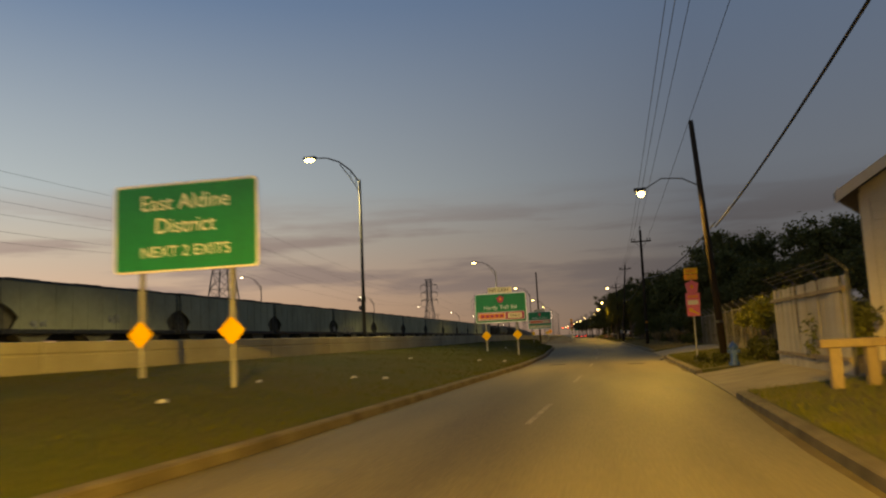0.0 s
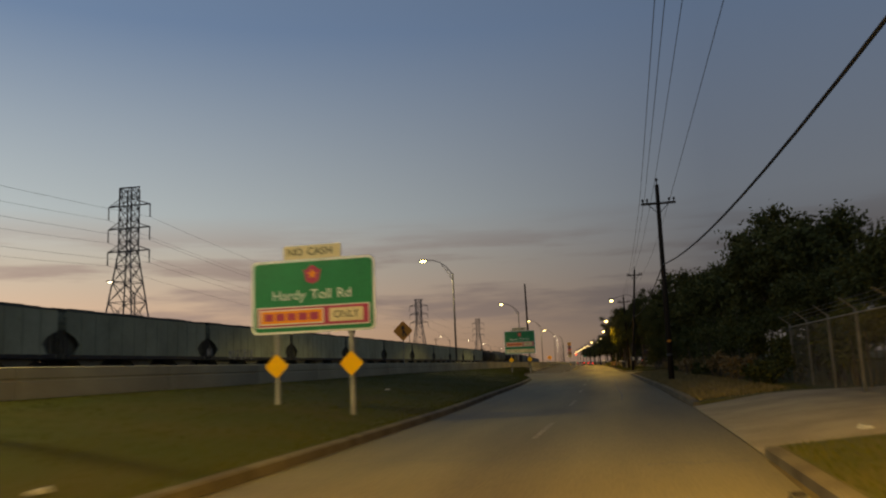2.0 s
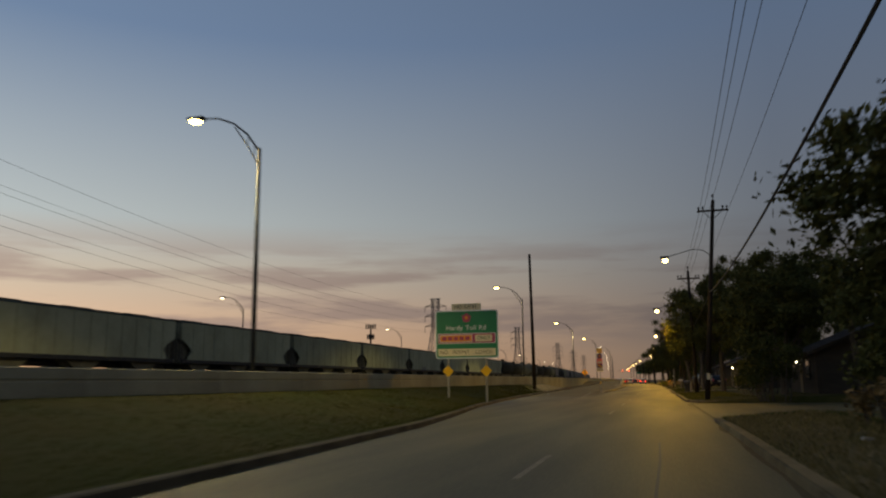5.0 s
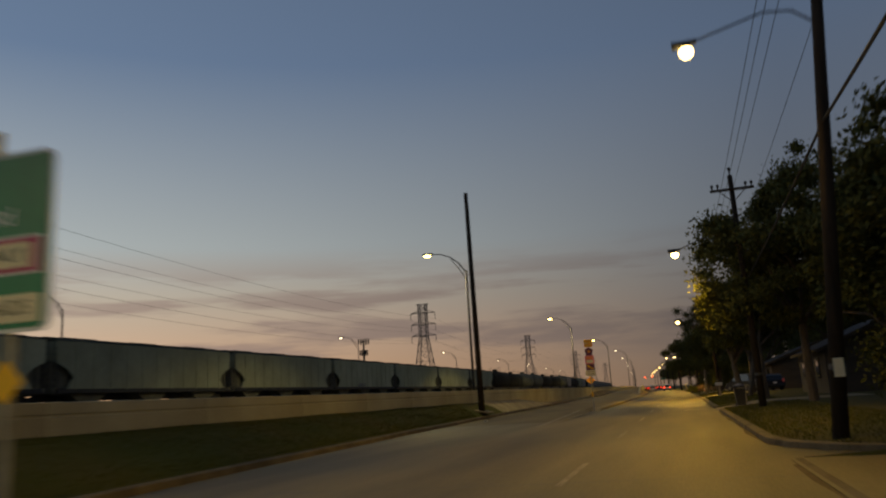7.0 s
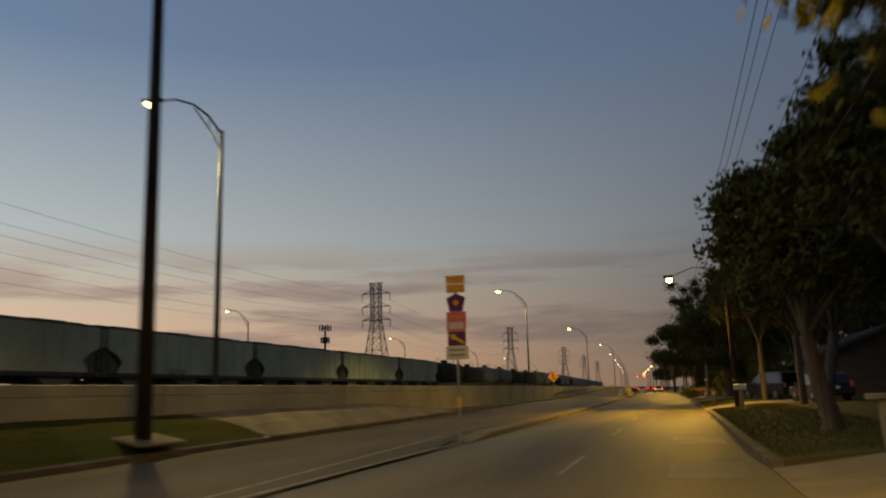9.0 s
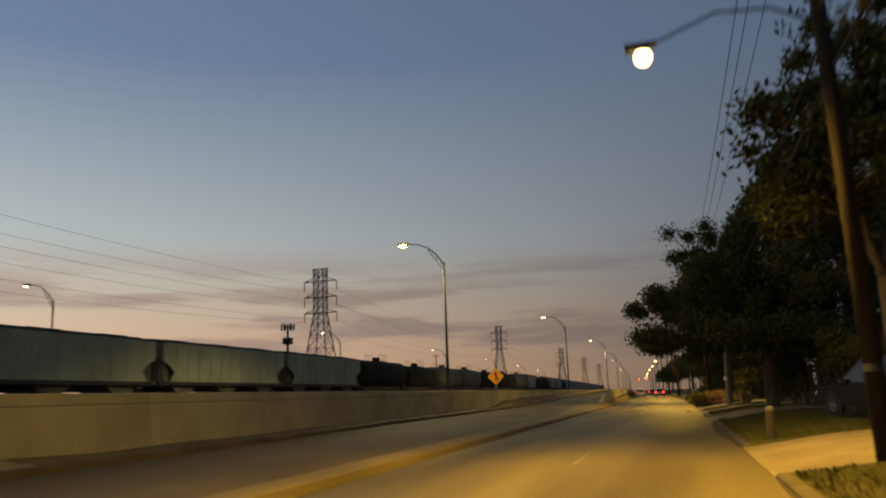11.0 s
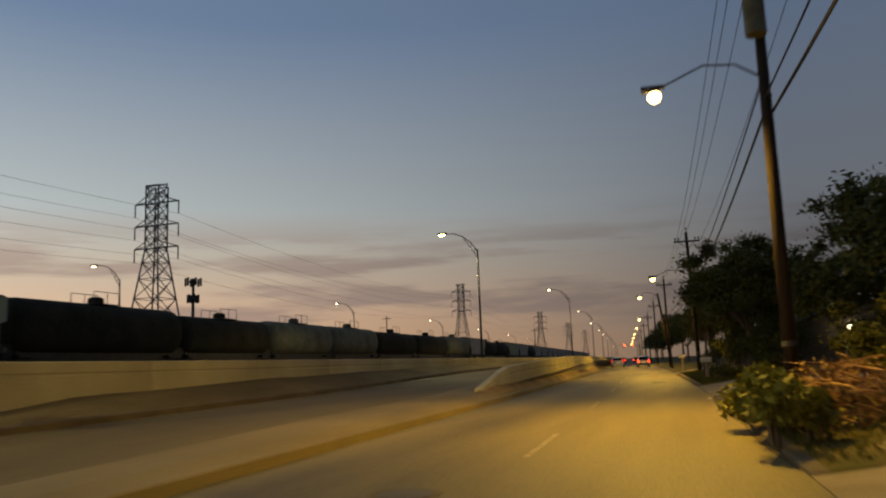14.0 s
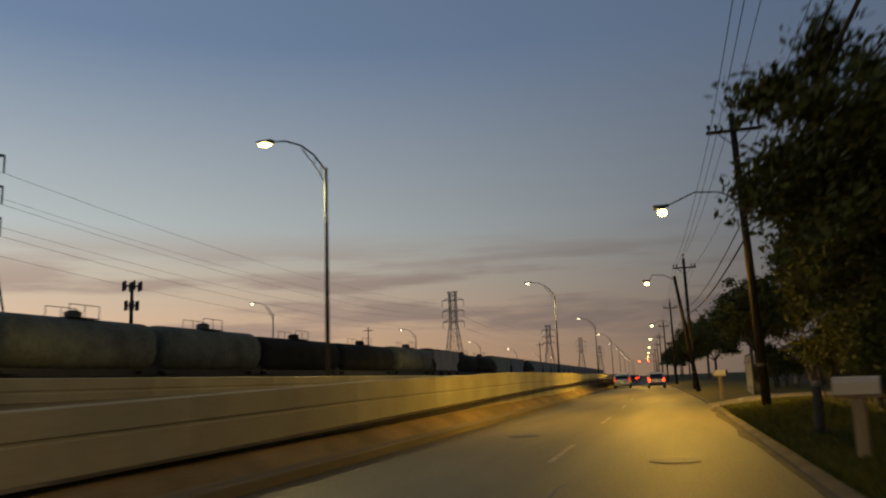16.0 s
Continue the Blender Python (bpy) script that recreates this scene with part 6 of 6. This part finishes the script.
def chain_fence(u0, y0, u1, y1, h, label):
    p, q = W(u0, y0, 0), W(u1, y1, 0)
    L = (q - p).length
    t = thing("fence", pose(p.x, p.y, z_verge(u0, y0) - 0.03, 0, 0, math.degrees(math.atan2(q.y - p.y, q.x - p.x))), label, "fence", "fences")
    net = Shape()
    w = 0.0017
    for s in (-1, 1):
        for i in range(int((L + h) / 0.1)):
            x0 = i * 0.1 - (h if s > 0 else 0)
            x1 = x0 + s * h if s > 0 else x0 - h
            za, zb = 0.05, h
            if x0 < 0 or x0 > L:
                c = 0 if x0 < 0 else L
                za, x0 = za + abs(c - x0), c
            if x1 < 0 or x1 > L:
                c = 0 if x1 < 0 else L
                zb, x1 = zb - abs(c - x1), c
            if zb - za < 0.05:
                continue
            net.add([(x0 - w, 0, za), (x0 + w, w, za), (x0 + w, -w, za), (x1 - w, 0, zb), (x1 + w, w, zb), (x1 + w, -w, zb)], [(0, 1, 4, 3), (1, 2, 5, 4), (2, 0, 3, 5)])
    tagged(part("wire_mesh", net, M_MESHWIRE, t, "rusty diamond wire mesh"), kind="stuff")
    part("top_rail", Shape().tube((0, 0.02, h), (L, 0.02, h), 0.022, 0.022, 8), M_MESHWIRE, t)
    k = round(L / 3.0) + 1
    for i in range(k):
        x = L * i / (k - 1)
        ps = part("post", Shape().tube((x, 0.05, -0.2), (x, 0.05, h + 0.12), 0.04, 0.04, 8), M_MESHWIRE, t)
        part("arm", Shape().tube((x, 0.05, h + 0.1), (x - 0.05, -0.3, h + 0.42), 0.025, 0.02, 6), M_MESHWIRE, ps)
    for j in range(3):
        part("strand", Shape().tube((0, -0.05 - 0.1 * j, h + 0.18 + 0.085 * j), (L, -0.05 - 0.1 * j, h + 0.18 + 0.085 * j), 0.008, 0.008, 4), M_DARKSTEEL, t)
    return t


M_MESHWIRE = mat("dull_galvanised_wire", (0.24, 0.22, 0.17), (0.14, 0.12, 0.085), 0.7, 0.2, fine=15, coarse=2, bump=0.1)
chain_fence(5.9, 61.0, 5.3, 25.5, 2.0, "sagging chain-link fence with slanted wire arms")
board_fence(7.6, 253.0, 7.4, 236.5, 2.3, "dark weathered board fence beside a driveway", 0.18, 0.012, False, M_DARKBOARD)
board_fence(4.3, 301.5, 3.9, 295.0, 1.9, "pale grey board fence near the road", 0.2, 0.012, False, M_PALEFENCE)

t = thing("timber_rail", at(3.9, 14.8, 0.3), "low weathered timber rail on squat posts", "rail")
part("beam", Shape().box((1.0, 0, 0.78), (3.4, 0.2, 0.16), bevel=0.02), M_WOOD, t)
for x in (-0.45, 0.15, 1.6, 2.5):
    part("post", Shape().box((x, 0.02, 0.25), (0.2, 0.2, 0.9), bevel=0.02), M_WOOD, t)

t = thing("fire_hydrant", at(3.1, 25.9, 0.3), "blue fire hydrant standing in weeds", "hydrant")
part("barrel", Shape().tube((0, 0, -0.05), (0, 0, 0.06), 0.16, 0.16, 14).tube((0, 0, 0.06), (0, 0, 0.52), 0.11, 0.105, 14).tube((0, 0, 0.5), (0, 0, 0.55), 0.15, 0.15, 14), M_HYDRANT, t, smooth=False)
part("bonnet", Shape().tube((0, 0, 0.55), (0, 0, 0.66), 0.13, 0.08, 14).tube((0, 0, 0.66), (0, 0, 0.72), 0.03, 0.03, 6), M_HYDRANT, t)
for s in (-1, 1):
    part("outlet", Shape().tube((s * 0.08, 0, 0.4), (s * 0.19, 0, 0.4), 0.055, 0.06, 10), M_HYDRANT, t)
part("pumper_outlet", Shape().tube((0, -0.08, 0.36), (0, -0.2, 0.36), 0.075, 0.08, 10), M_HYDRANT, t)


def mailbox(u, y, label, h=1.15, turn=70):
    t = thing("mailbox", at(u, y, z_verge(u, y), turn), label, "mailbox", "mailboxes")
    arch = [(-0.12, 0), (0.12, 0), (0.12, 0.16), (0.085, 0.225), (0, 0.25), (-0.085, 0.225), (-0.12, 0.16)]
    b = part("box", Shape().prism([(a, h + c) for a, c in arch], -0.3, 0.3, axis=1), M_SIDING, t, "pale metal letter box")
    part("flap", Shape().prism([(a * 1.03, h + c * 1.03) for a, c in arch], -0.325, -0.305, axis=1), M_STEEL, b)
    part("flag", Shape().box((0.135, 0.1, h + 0.2), (0.012, 0.16, 0.05)), M_SIGN_PINK, b, "small red flag")
    part("shelf", Shape().box((0, 0, h - 0.03), (0.2, 0.6, 0.04), bevel=0.008), M_WOOD, t)
    part("post", Shape().box((0, 0, h / 2 - 0.15), (0.17, 0.17, h + 0.2), bevel=0.015), M_WOOD, t)
    return t


mailbox(2.55, 267.4, "white letter box on a weathered timber post", 0.9)
mailbox(2.45, 294.8, "pale letter box on a timber post")
mailbox(2.75, 183.0, "pale letter box on a dark post", 0.95)
for u, y, h, r in ((2.7, 271.6, 0.95, 0.1), (2.15, 195.7, 0.72, 0.11)):
    t = thing("timber_post", at(u, y, z_verge(u, y)), "short weathered timber post at the road edge", "post", "short posts")
    part("post", Shape().tube((0, 0, -0.2), (0.03, 0, h), r, r * 0.9, 10), M_DARKBOARD, t)
    part("cap", Shape().ball((0.03, 0, h), (r, r, 0.08), 10, 5), M_FENCE, t, "pale rounded cap")

t = thing("timber_stand", at(2.9, 157.2, 0.33), "small weathered board on a leaning timber post", "stand")
part("board", Shape().box((0.03, 0, 0.86), (0.52, 0.3, 0.09), bevel=0.015), M_FENCE, t)
part("post", Shape().tube((0.06, 0, -0.2), (0, 0, 0.84), 0.12, 0.1, 10), M_FENCE, t)

t = thing("wheelie_bin", at(2.42, 152.6, z_verge(2.5, 152)) @ Matrix.Scale(0.85, 4), "dark plastic wheelie bin with overfull lid", "bin")
part("body", Shape().add([(-0.22, -0.28, 0.08), (0.22, -0.28, 0.08), (0.22, 0.24, 0.08), (-0.22, 0.24, 0.08), (-0.3, -0.36, 1.0), (0.3, -0.36, 1.0), (0.3, 0.34, 1.0), (-0.3, 0.34, 1.0)], [(3, 2, 1, 0), (4, 5, 6, 7), (0, 1, 5, 4), (1, 2, 6, 5), (2, 3, 7, 6), (3, 0, 4, 7)]), M_BLACKPLASTIC, t)
part("lid", Shape().box((0, 0.0, 1.1), (0.64, 0.76, 0.08), pose(0, 0, 0.06, 8), bevel=0.03), M_BLACKPLASTIC, t)
for s in (-1, 1):
    part("wheel", Shape().tube((s * 0.22, 0.3, 0.1), (s * 0.28, 0.3, 0.1), 0.1, 0.1, 12), M_RUBBER, t)
part("rubbish_bag", Shape().ball((0.0, -0.05, 1.16), (0.22, 0.2, 0.14), 10, 6), M_LITTER, t, "pale rubbish bag on top")

t = thing("cardboard_box", at(4.45, 229.9, z_verge(4.45, 229.9), 12), "tan weathered cardboard box with dark marks, standing on the verge", "box")
part("body", Shape().prism([(-0.28, 0.0), (0.28, 0.0), (0.3, 0.55), (-0.29, 0.57)], -0.2, 0.2, axis=1), M_CARTON, t)
for s in (-1, 1):
    part("flap", Shape().box((s * 0.31, 0, 0.5), (0.015, 0.38, 0.15), pose(0, 0, 0, 0, s * 5, 0), bevel=0.004), M_CARTON, t)
    part("mark", Shape().box((s * 0.13, -0.204, 0.26 + 0.05 * s), (0.18, 0.008, 0.13), bevel=0.002), M_TWIG, t, "dark reddish printed patch")
t = thing("traffic_cone", at(3.3, 233.7, z_verge(3.3, 233.7) + 0.02), "orange traffic cone with pale stripe", "cone")
part("base", Shape().box((0, 0, 0.02), (0.26, 0.26, 0.03), bevel=0.01), M_CONE, t)
part("cone", Shape().tube((0, 0, 0.03), (0, 0, 0.46), 0.1, 0.02, 14), M_CONE, t)
part("stripe", Shape().tube((0, 0, 0.22), (0, 0, 0.33), 0.067, 0.047, 14), M_SIGN_WHITE, t)


# ---- vehicles (nose towards +y) ----
def car(m, L, Wd, H, paint, label, tail=True, van=False, category="car", glasshouse=None):
    t = thing("minivan" if van else category, m, label, category, "vehicles")
    w = Wd / 2
    if van:
        belt = 1.02
        low = [(-L / 2, 0.42), (-L / 2 - 0.02, 0.7), (-L / 2 + 0.03, belt), (L / 2 - 1.25, belt), (L / 2 - 0.42, 0.88), (L / 2 - 0.08, 0.72), (L / 2, 0.5), (L / 2 - 0.05, 0.3), (-L / 2 + 0.1, 0.3)]
        top = [(-L / 2 + 0.03, belt), (-L / 2 + 0.22, H - 0.22), (-L / 2 + 0.5, H - 0.05), (-0.3, H), (0.45, H - 0.06), (0.95, H - 0.26), (L / 2 - 1.15, belt)]
        side_glass = [[(-L / 2 + 0.28, belt + 0.04), (-L / 2 + 0.42, H - 0.3), (-L / 2 + 0.65, H - 0.2), (-0.95, H - 0.17), (-0.95, belt + 0.03)], [(-0.9, belt + 0.03), (-0.9, H - 0.17), (0.0, H - 0.17), (0.02, belt + 0.03)], [(0.1, belt + 0.03), (0.08, H - 0.18), (0.5, H - 0.22), (0.85, H - 0.38), (1.32, belt + 0.04)]]
    else:
        belt = H * 0.56
        low = [(-L / 2 + 0.02, 0.4), (-L / 2, 0.65), (-L / 2 + 0.06, belt), (L / 2 - 1.3, belt), (L / 2 - 0.3, belt * 0.88), (L / 2, 0.6), (L / 2, 0.32), (-L / 2 + 0.1, 0.3)]
        top = [(-L / 2 + 0.06, belt), (-L / 2 + 0.35, H - 0.12), (-L / 2 + 0.7, H), (0.3, H), (L / 2 - 1.3, belt)]
        side_glass = [[(-L / 2 + 0.35, belt + 0.05), (-L / 2 + 0.6, H - 0.14), (-0.2, H - 0.1), (-0.2, belt + 0.05)], [(-0.12, belt + 0.05), (-0.12, H - 0.1), (0.25, H - 0.1), (L / 2 - 1.55, belt + 0.05)]]

    def loft(outline, f0, f1):
        """Side outline swept across the car, narrowed by f1 at the upper points."""
        s = Shape()
        n = len(outline)
        zs = [z for _, z in outline]
        z0, z1 = min(zs), max(zs)
        rows = []
        for e in (-1, -0.93, 0.93, 1):
            k = 1.0 if abs(e) < 1 else 0.0
            row = []
            for y, z in outline:
                f = f0 + (f1 - f0) * (z - z0) / (z1 - z0)
                yy = y * (0.985 if abs(e) == 1 else 1.0)
                zz = z if abs(e) < 1 else z0 + (z - z0) * 0.965
                row.append((e * w * f, yy, zz))
            rows.append(row)
        vs = [p for r in rows for p in r]
        fs = [(i * n + j, i * n + (j + 1) % n, (i + 1) * n + (j + 1) % n, (i + 1) * n + j) for i in range(3) for j in range(n)]
        fs += [tuple(range(n - 1, -1, -1)), tuple(3 * n + j for j in range(n))]
        return s.add(vs, fs)

    part("body", loft(low, 0.97, 1.0), paint, t)
    part("cabin", loft(top, 0.985, 0.8), paint, t)
    zt = H
    for s in (-1, 1):
        for g in side_glass:
            def sx(z):
                return s * (w * (0.985 + (0.8 - 0.985) * (z - belt) / (zt - belt)) + 0.008)
            vs = [(sx(z), y, z) for y, z in g] + [(sx(z) - s * 0.02, y, z) for y, z in g]
            n = len(g)
            part("side_window", Shape().add(vs, [tuple(range(n)), tuple(range(2 * n - 1, n - 1, -1))] + [(k, (k + 1) % n, n + (k + 1) % n, n + k) for k in range(n)]), M_GLASS, t, "dark tinted side window")
        mr = part("mirror", Shape().box((s * (w + 0.1), L / 2 - 1.35 if van else L / 2 - 1.65, belt + 0.08), (0.2, 0.14, 0.2), bevel=0.05), M_BLACKPLASTIC, t, "black door mirror")
        for yy in ((-L / 2 + 0.95), (L / 2 - 0.98)):
            r = 0.335
            part("wheel_arch", Shape().tube((s * (w - 0.06), yy, r), (s * (w + 0.006), yy, r), r + 0.07, r + 0.07, 24), M_BLACKPLASTIC, t)
            wh = part("wheel", Shape().tube((s * (w - 0.2), yy, r), (s * (w + 0.012), yy, r), r, r * 0.98, 24), M_RUBBER, t, "black tyre")
            part("rim", Shape().tube((s * (w - 0.01), yy, r), (s * (w + 0.02), yy, r), r * 0.66, r * 0.62, 16).tube((s * (w + 0.02), yy, r), (s * (w + 0.035), yy, r), 0.07, 0.05, 8), M_CHROME, wh)
        for yy in (-0.55, 0.55):
            part("door_handle", Shape().box((s * (w + 0.012), yy, belt - 0.14), (0.03, 0.2, 0.035), bevel=0.01), M_CHROME if van else M_BLACKPLASTIC, t)
            part("door_seam", Shape().box((s * (w + 0.001), yy + 0.28, belt * 0.7), (0.006, 0.012, belt * 0.55)), M_BLACKPLASTIC, t)
        part("head_light", Shape().box((s * (w - 0.22), L / 2 - 0.16, 0.7), (0.36, 0.26, 0.16), bevel=0.05), M_SIGN_WHITE, t, "clear head light")
        if van:
            part("side_marker", Shape().box((s * (w - 0.03), L / 2 - 0.16, 0.68), (0.06, 0.1, 0.16), bevel=0.02), M_AMBER, t, "lit amber corner lamp")
        part("tail_light", Shape().box((s * (w - 0.14), -L / 2 + 0.0, 0.9 if not van else 1.0), (0.2, 0.08, 0.32 if not van else 0.5), bevel=0.03), M_VANTAIL if van else M_TAIL if tail else M_SIGN_PINK, t, "red tail light")
    gy0, gz0, gy1, gz1 = -L / 2 + 0.03, belt + 0.06, (-L / 2 + 0.22) if van else (-L / 2 + 0.33), (H - 0.26) if van else (H - 0.16)
    part("rear_window", Shape().add([(-w * 0.8, gy0 - 0.012, gz0), (w * 0.8, gy0 - 0.012, gz0), (w * 0.7, gy1 - 0.012, gz1), (-w * 0.7, gy1 - 0.012, gz1), (-w * 0.8, gy0 + 0.02, gz0), (w * 0.8, gy0 + 0.02, gz0), (w * 0.7, gy1 + 0.02, gz1), (-w * 0.7, gy1 + 0.02, gz1)], [(0, 1, 2, 3), (7, 6, 5, 4), (0, 4, 5, 1), (1, 5, 6, 2), (2, 6, 7, 3), (3, 7, 4, 0)]), M_GLASS, t)
    part("rear_bumper", Shape().box((0, -L / 2 - 0.02, 0.48), (Wd * 0.96, 0.16, 0.24), bevel=0.05), M_BLACKPLASTIC if not van else paint, t)
    part("front_bumper", Shape().box((0, L / 2 - 0.04, 0.45), (Wd * 0.94, 0.18, 0.26), bevel=0.06), paint, t)
    part("number_plate", Shape().box((0, -L / 2 - 0.06, 0.72), (0.32, 0.02, 0.16), bevel=0.004), M_SIGN_WHITE, t)
    if van:
        for s in (-1, 1):
            part("roof_rail", Shape().path([(s * w * 0.7, -1.9, H - 0.03), (s * w * 0.7, -1.7, H + 0.05), (s * w * 0.7, 0.1, H + 0.05), (s * w * 0.7, 0.35, H - 0.02)], 0.022, 0.022, 6), M_BLACKPLASTIC, t)
            part("slide_track", Shape().box((s * (w + 0.004), -1.5, belt - 0.1), (0.01, 1.5, 0.03)), M_BLACKPLASTIC, t)
    return t


car(at(-4.1, 352.0, 0.0), 5.1, 1.98, 1.76, M_CARGREY, "silver-grey minivan with dark tinted windows in the next lane", True, True, "minivan")
car(at(-0.2, 345.0, 0.0), 4.6, 1.85, 1.72, M_CARWHITE, "pale sport utility car with lit red tail lights", True)
car(at(-3.9, 410.0, 0.0), 4.6, 1.85, 1.5, M_CARDARK, "dark car with lit red tail lights", True)
car(at(-0.1, 432.0, 0.0), 4.6, 1.85, 1.6, M_CARDARK, "dark car with lit red tail lights", True)
car(at(-3.9, 470.0, 0.0), 4.6, 1.85, 1.6, M_CARDARK, "dark car with lit red tail lights", True)
car(at(-20.0, 470.0, 1.0), 4.6, 1.85, 1.5, M_CARDARK, "dark car with lit red tail lights", True)
car(at(-22.5, 420.0, 1.0), 4.6, 1.85, 1.5, M_CARDARK, "dark car with lit red tail lights", True)
car(at(6.4, 201.5, z_verge(6.4, 201), 25), 5.3, 1.95, 1.8, M_CARDARK, "dark pickup parked across a yard", False)
car(at(7.4, 190.5, z_verge(7.4, 190), 10), 4.6, 1.85, 1.5, M_CARDARK, "dark car parked in a driveway", False)

# far traffic signals on a mast arm
t = thing("traffic_signal", at(3.2, 560.0, 0.1), "traffic signals on a mast arm showing red", "traffic light")
part("pole", Shape().tube((0, 0, 0), (0, 0, 7), 0.14, 0.1, 10), M_STEEL, t)
part("mast_arm", Shape().tube((0, 0, 6.4), (-9, 0, 7.0), 0.09, 0.05, 8), M_STEEL, t)
for x in (-3.0, -6.5):
    hd = part("signal_head", Shape().box((x, -0.1, 6.3), (0.36, 0.26, 1.1), bevel=0.04), M_BLACKPLASTIC, t)
    part("red_lens", Shape().tube((x, -0.24, 6.65), (x, -0.27, 6.65), 0.22, 0.2, 12), M_SIGNAL, hd, "lit red signal")
t = thing("guide_sign", at(4.6, 520.0, 0.2), "small green street sign on a post far down the road", "road sign", "guide signs")
part("post", Shape().tube((0, 0, -0.1), (0, 0, 5.2), 0.06, 0.06, 8), M_STEEL, t)
part("panel", plate(2.4, 0.9, 0.06, 4.8, 0.0), M_SIGN_GREEN, t)

# ---- grass blades and litter ----
def blades(name, region, n, h, material, label, seed):
    rg = np.random.RandomState(seed)
    V, F = [], []
    for i in range(n):
        u, y, z = region(rg)
        p = W(u, y, z)
        a = rg.uniform(0, math.tau)
        k = h * rg.uniform(0.5, 1.4)
        dx, dy = 0.009 * math.cos(a), 0.009 * math.sin(a)
        lx, ly = k * rg.uniform(-0.5, 0.5), k * rg.uniform(-0.5, 0.5)
        o = len(V)
        V += [(p.x - dx, p.y - dy, p.z - 0.02), (p.x + dx, p.y + dy, p.z - 0.02), (p.x + lx * 0.4 + dx * 0.6, p.y + ly * 0.4 + dy * 0.6, p.z + k * 0.6), (p.x + lx, p.y + ly, p.z + k)]
        F += [(o, o + 1, o + 2), (o, o + 2, o + 3)]
    ob = new(name, raw_mesh(name, V, F, material))
    tagged(ob, label, "grass", kind="stuff")


def z_bank(u, y):
    row = bank_row(y)
    return float(np.interp(-u, [-a for a, _ in row], [b for _, b in row]))


def on_bank(rg):
    y = rg.uniform(5, 158)
    a = u_left(y) - 0.25
    u = a + (WALL_U + 0.2 - a) * rg.uniform(0, 1) ** 1.5
    return u, y, z_bank(u, y)


def free_right(rg, lo, hi, wide):
    while True:
        y = rg.uniform(lo, hi)
        if not lowered(y) and not any(a - 0.3 < y < b + 0.3 for a, b in DRIVES):
            break
    u = u_right(y) + 0.22 + wide * rg.uniform(0, 1) ** 1.3
    return u, y, z_verge(u, y)


blades("bank_grass", on_bank, 90000, 0.05, M_BLADE, "short mown grass on the bank", 1)
blades("verge_grass", lambda g: free_right(g, -2, 290, 3.4), 110000, 0.07, M_BLADEV, "rough grass along the verge", 2)
blades("dry_verge_grass", lambda g: free_right(g, 50, 105, 2.6), 20000, 0.12, M_BLADEDRY, "dry brown grass along the road edge", 3)
blades("tall_weeds", lambda g: free_right(g, 261.5, 283, 2.4), 14000, 0.13, M_BLADEV, "tall yellow-green weeds along the road edge", 4)
rr = random.Random(9)
for u, y, bank in ((-8.2, 12.5, 1), (-8.9, 17.5, 1), (-7.2, 22, 1), (-7.8, 21, 1), (-9.5, 33, 1), (-7.0, 36, 1), (-6.2, 38.5, 1), (-9.0, 60, 1), (-9.8, 150, 1), (-12.0, 165, 1), (3.4, 44, 0), (4.6, 78, 0), (4.2, 82, 0), (3.6, 95, 0), (1.45, 250.2, 2), (3.0, 242, 0), (3.0, 292, 0), (4.9, 15.0, 0)):
    z = z_bank(u, y) if bank == 1 else 0.0 if bank == 2 else z_verge(u, y)
    s = Shape()
    n = 7
    pts = [(rr.uniform(0.08, 0.17) * math.cos(k * math.tau / n), rr.uniform(0.05, 0.12) * math.sin(k * math.tau / n)) for k in range(n)]
    s.add([(a, b, rr.uniform(0.0, 0.02)) for a, b in pts] + [(a * 0.7, b * 0.7, rr.uniform(0.03, 0.08)) for a, b in pts], [tuple(range(n - 1, -1, -1)), tuple(range(n, 2 * n))] + [(k, (k + 1) % n, n + (k + 1) % n, n + k) for k in range(n)])
    solid("litter", s, M_LITTER, "crumpled pale litter lying in the grass", "litter", "litter", m=at(u, y, z + 0.01, rr.uniform(0, 360)))
# manhole covers and tyre shreds on the road
for u, y in ((0.0, 268.9), (-2.9, 232.0), (-3.7, 275.0), (0.2, 37.0), (-3.6, 39.3)):
    t = thing("manhole_cover", at(u, y, 0.004), "round iron manhole cover in the road", "manhole", "manholes")
    part("frame", Shape().tube((0, 0, -0.03), (0, 0, 0.004), 0.42, 0.42, 24), M_KERB, t)
    part("lid", Shape().tube((0, 0, -0.02), (0, 0, 0.008), 0.34, 0.34, 24), M_DARKSTEEL, t)
for u, y in ((1.55, 39.5), (0.8, 226.0)):
    t = thing("tyre_scrap", at(u, y, 0.0, 60), "black shred of tyre lying at the kerb", "tyre scrap", "tyre scraps")
    part("tread", Shape().path([(-0.25, 0, 0.03), (-0.1, 0.05, 0.06), (0.06, -0.02, 0.05), (0.24, 0.06, 0.03)], 0.028, 0.012, 6), M_RUBBER, t)
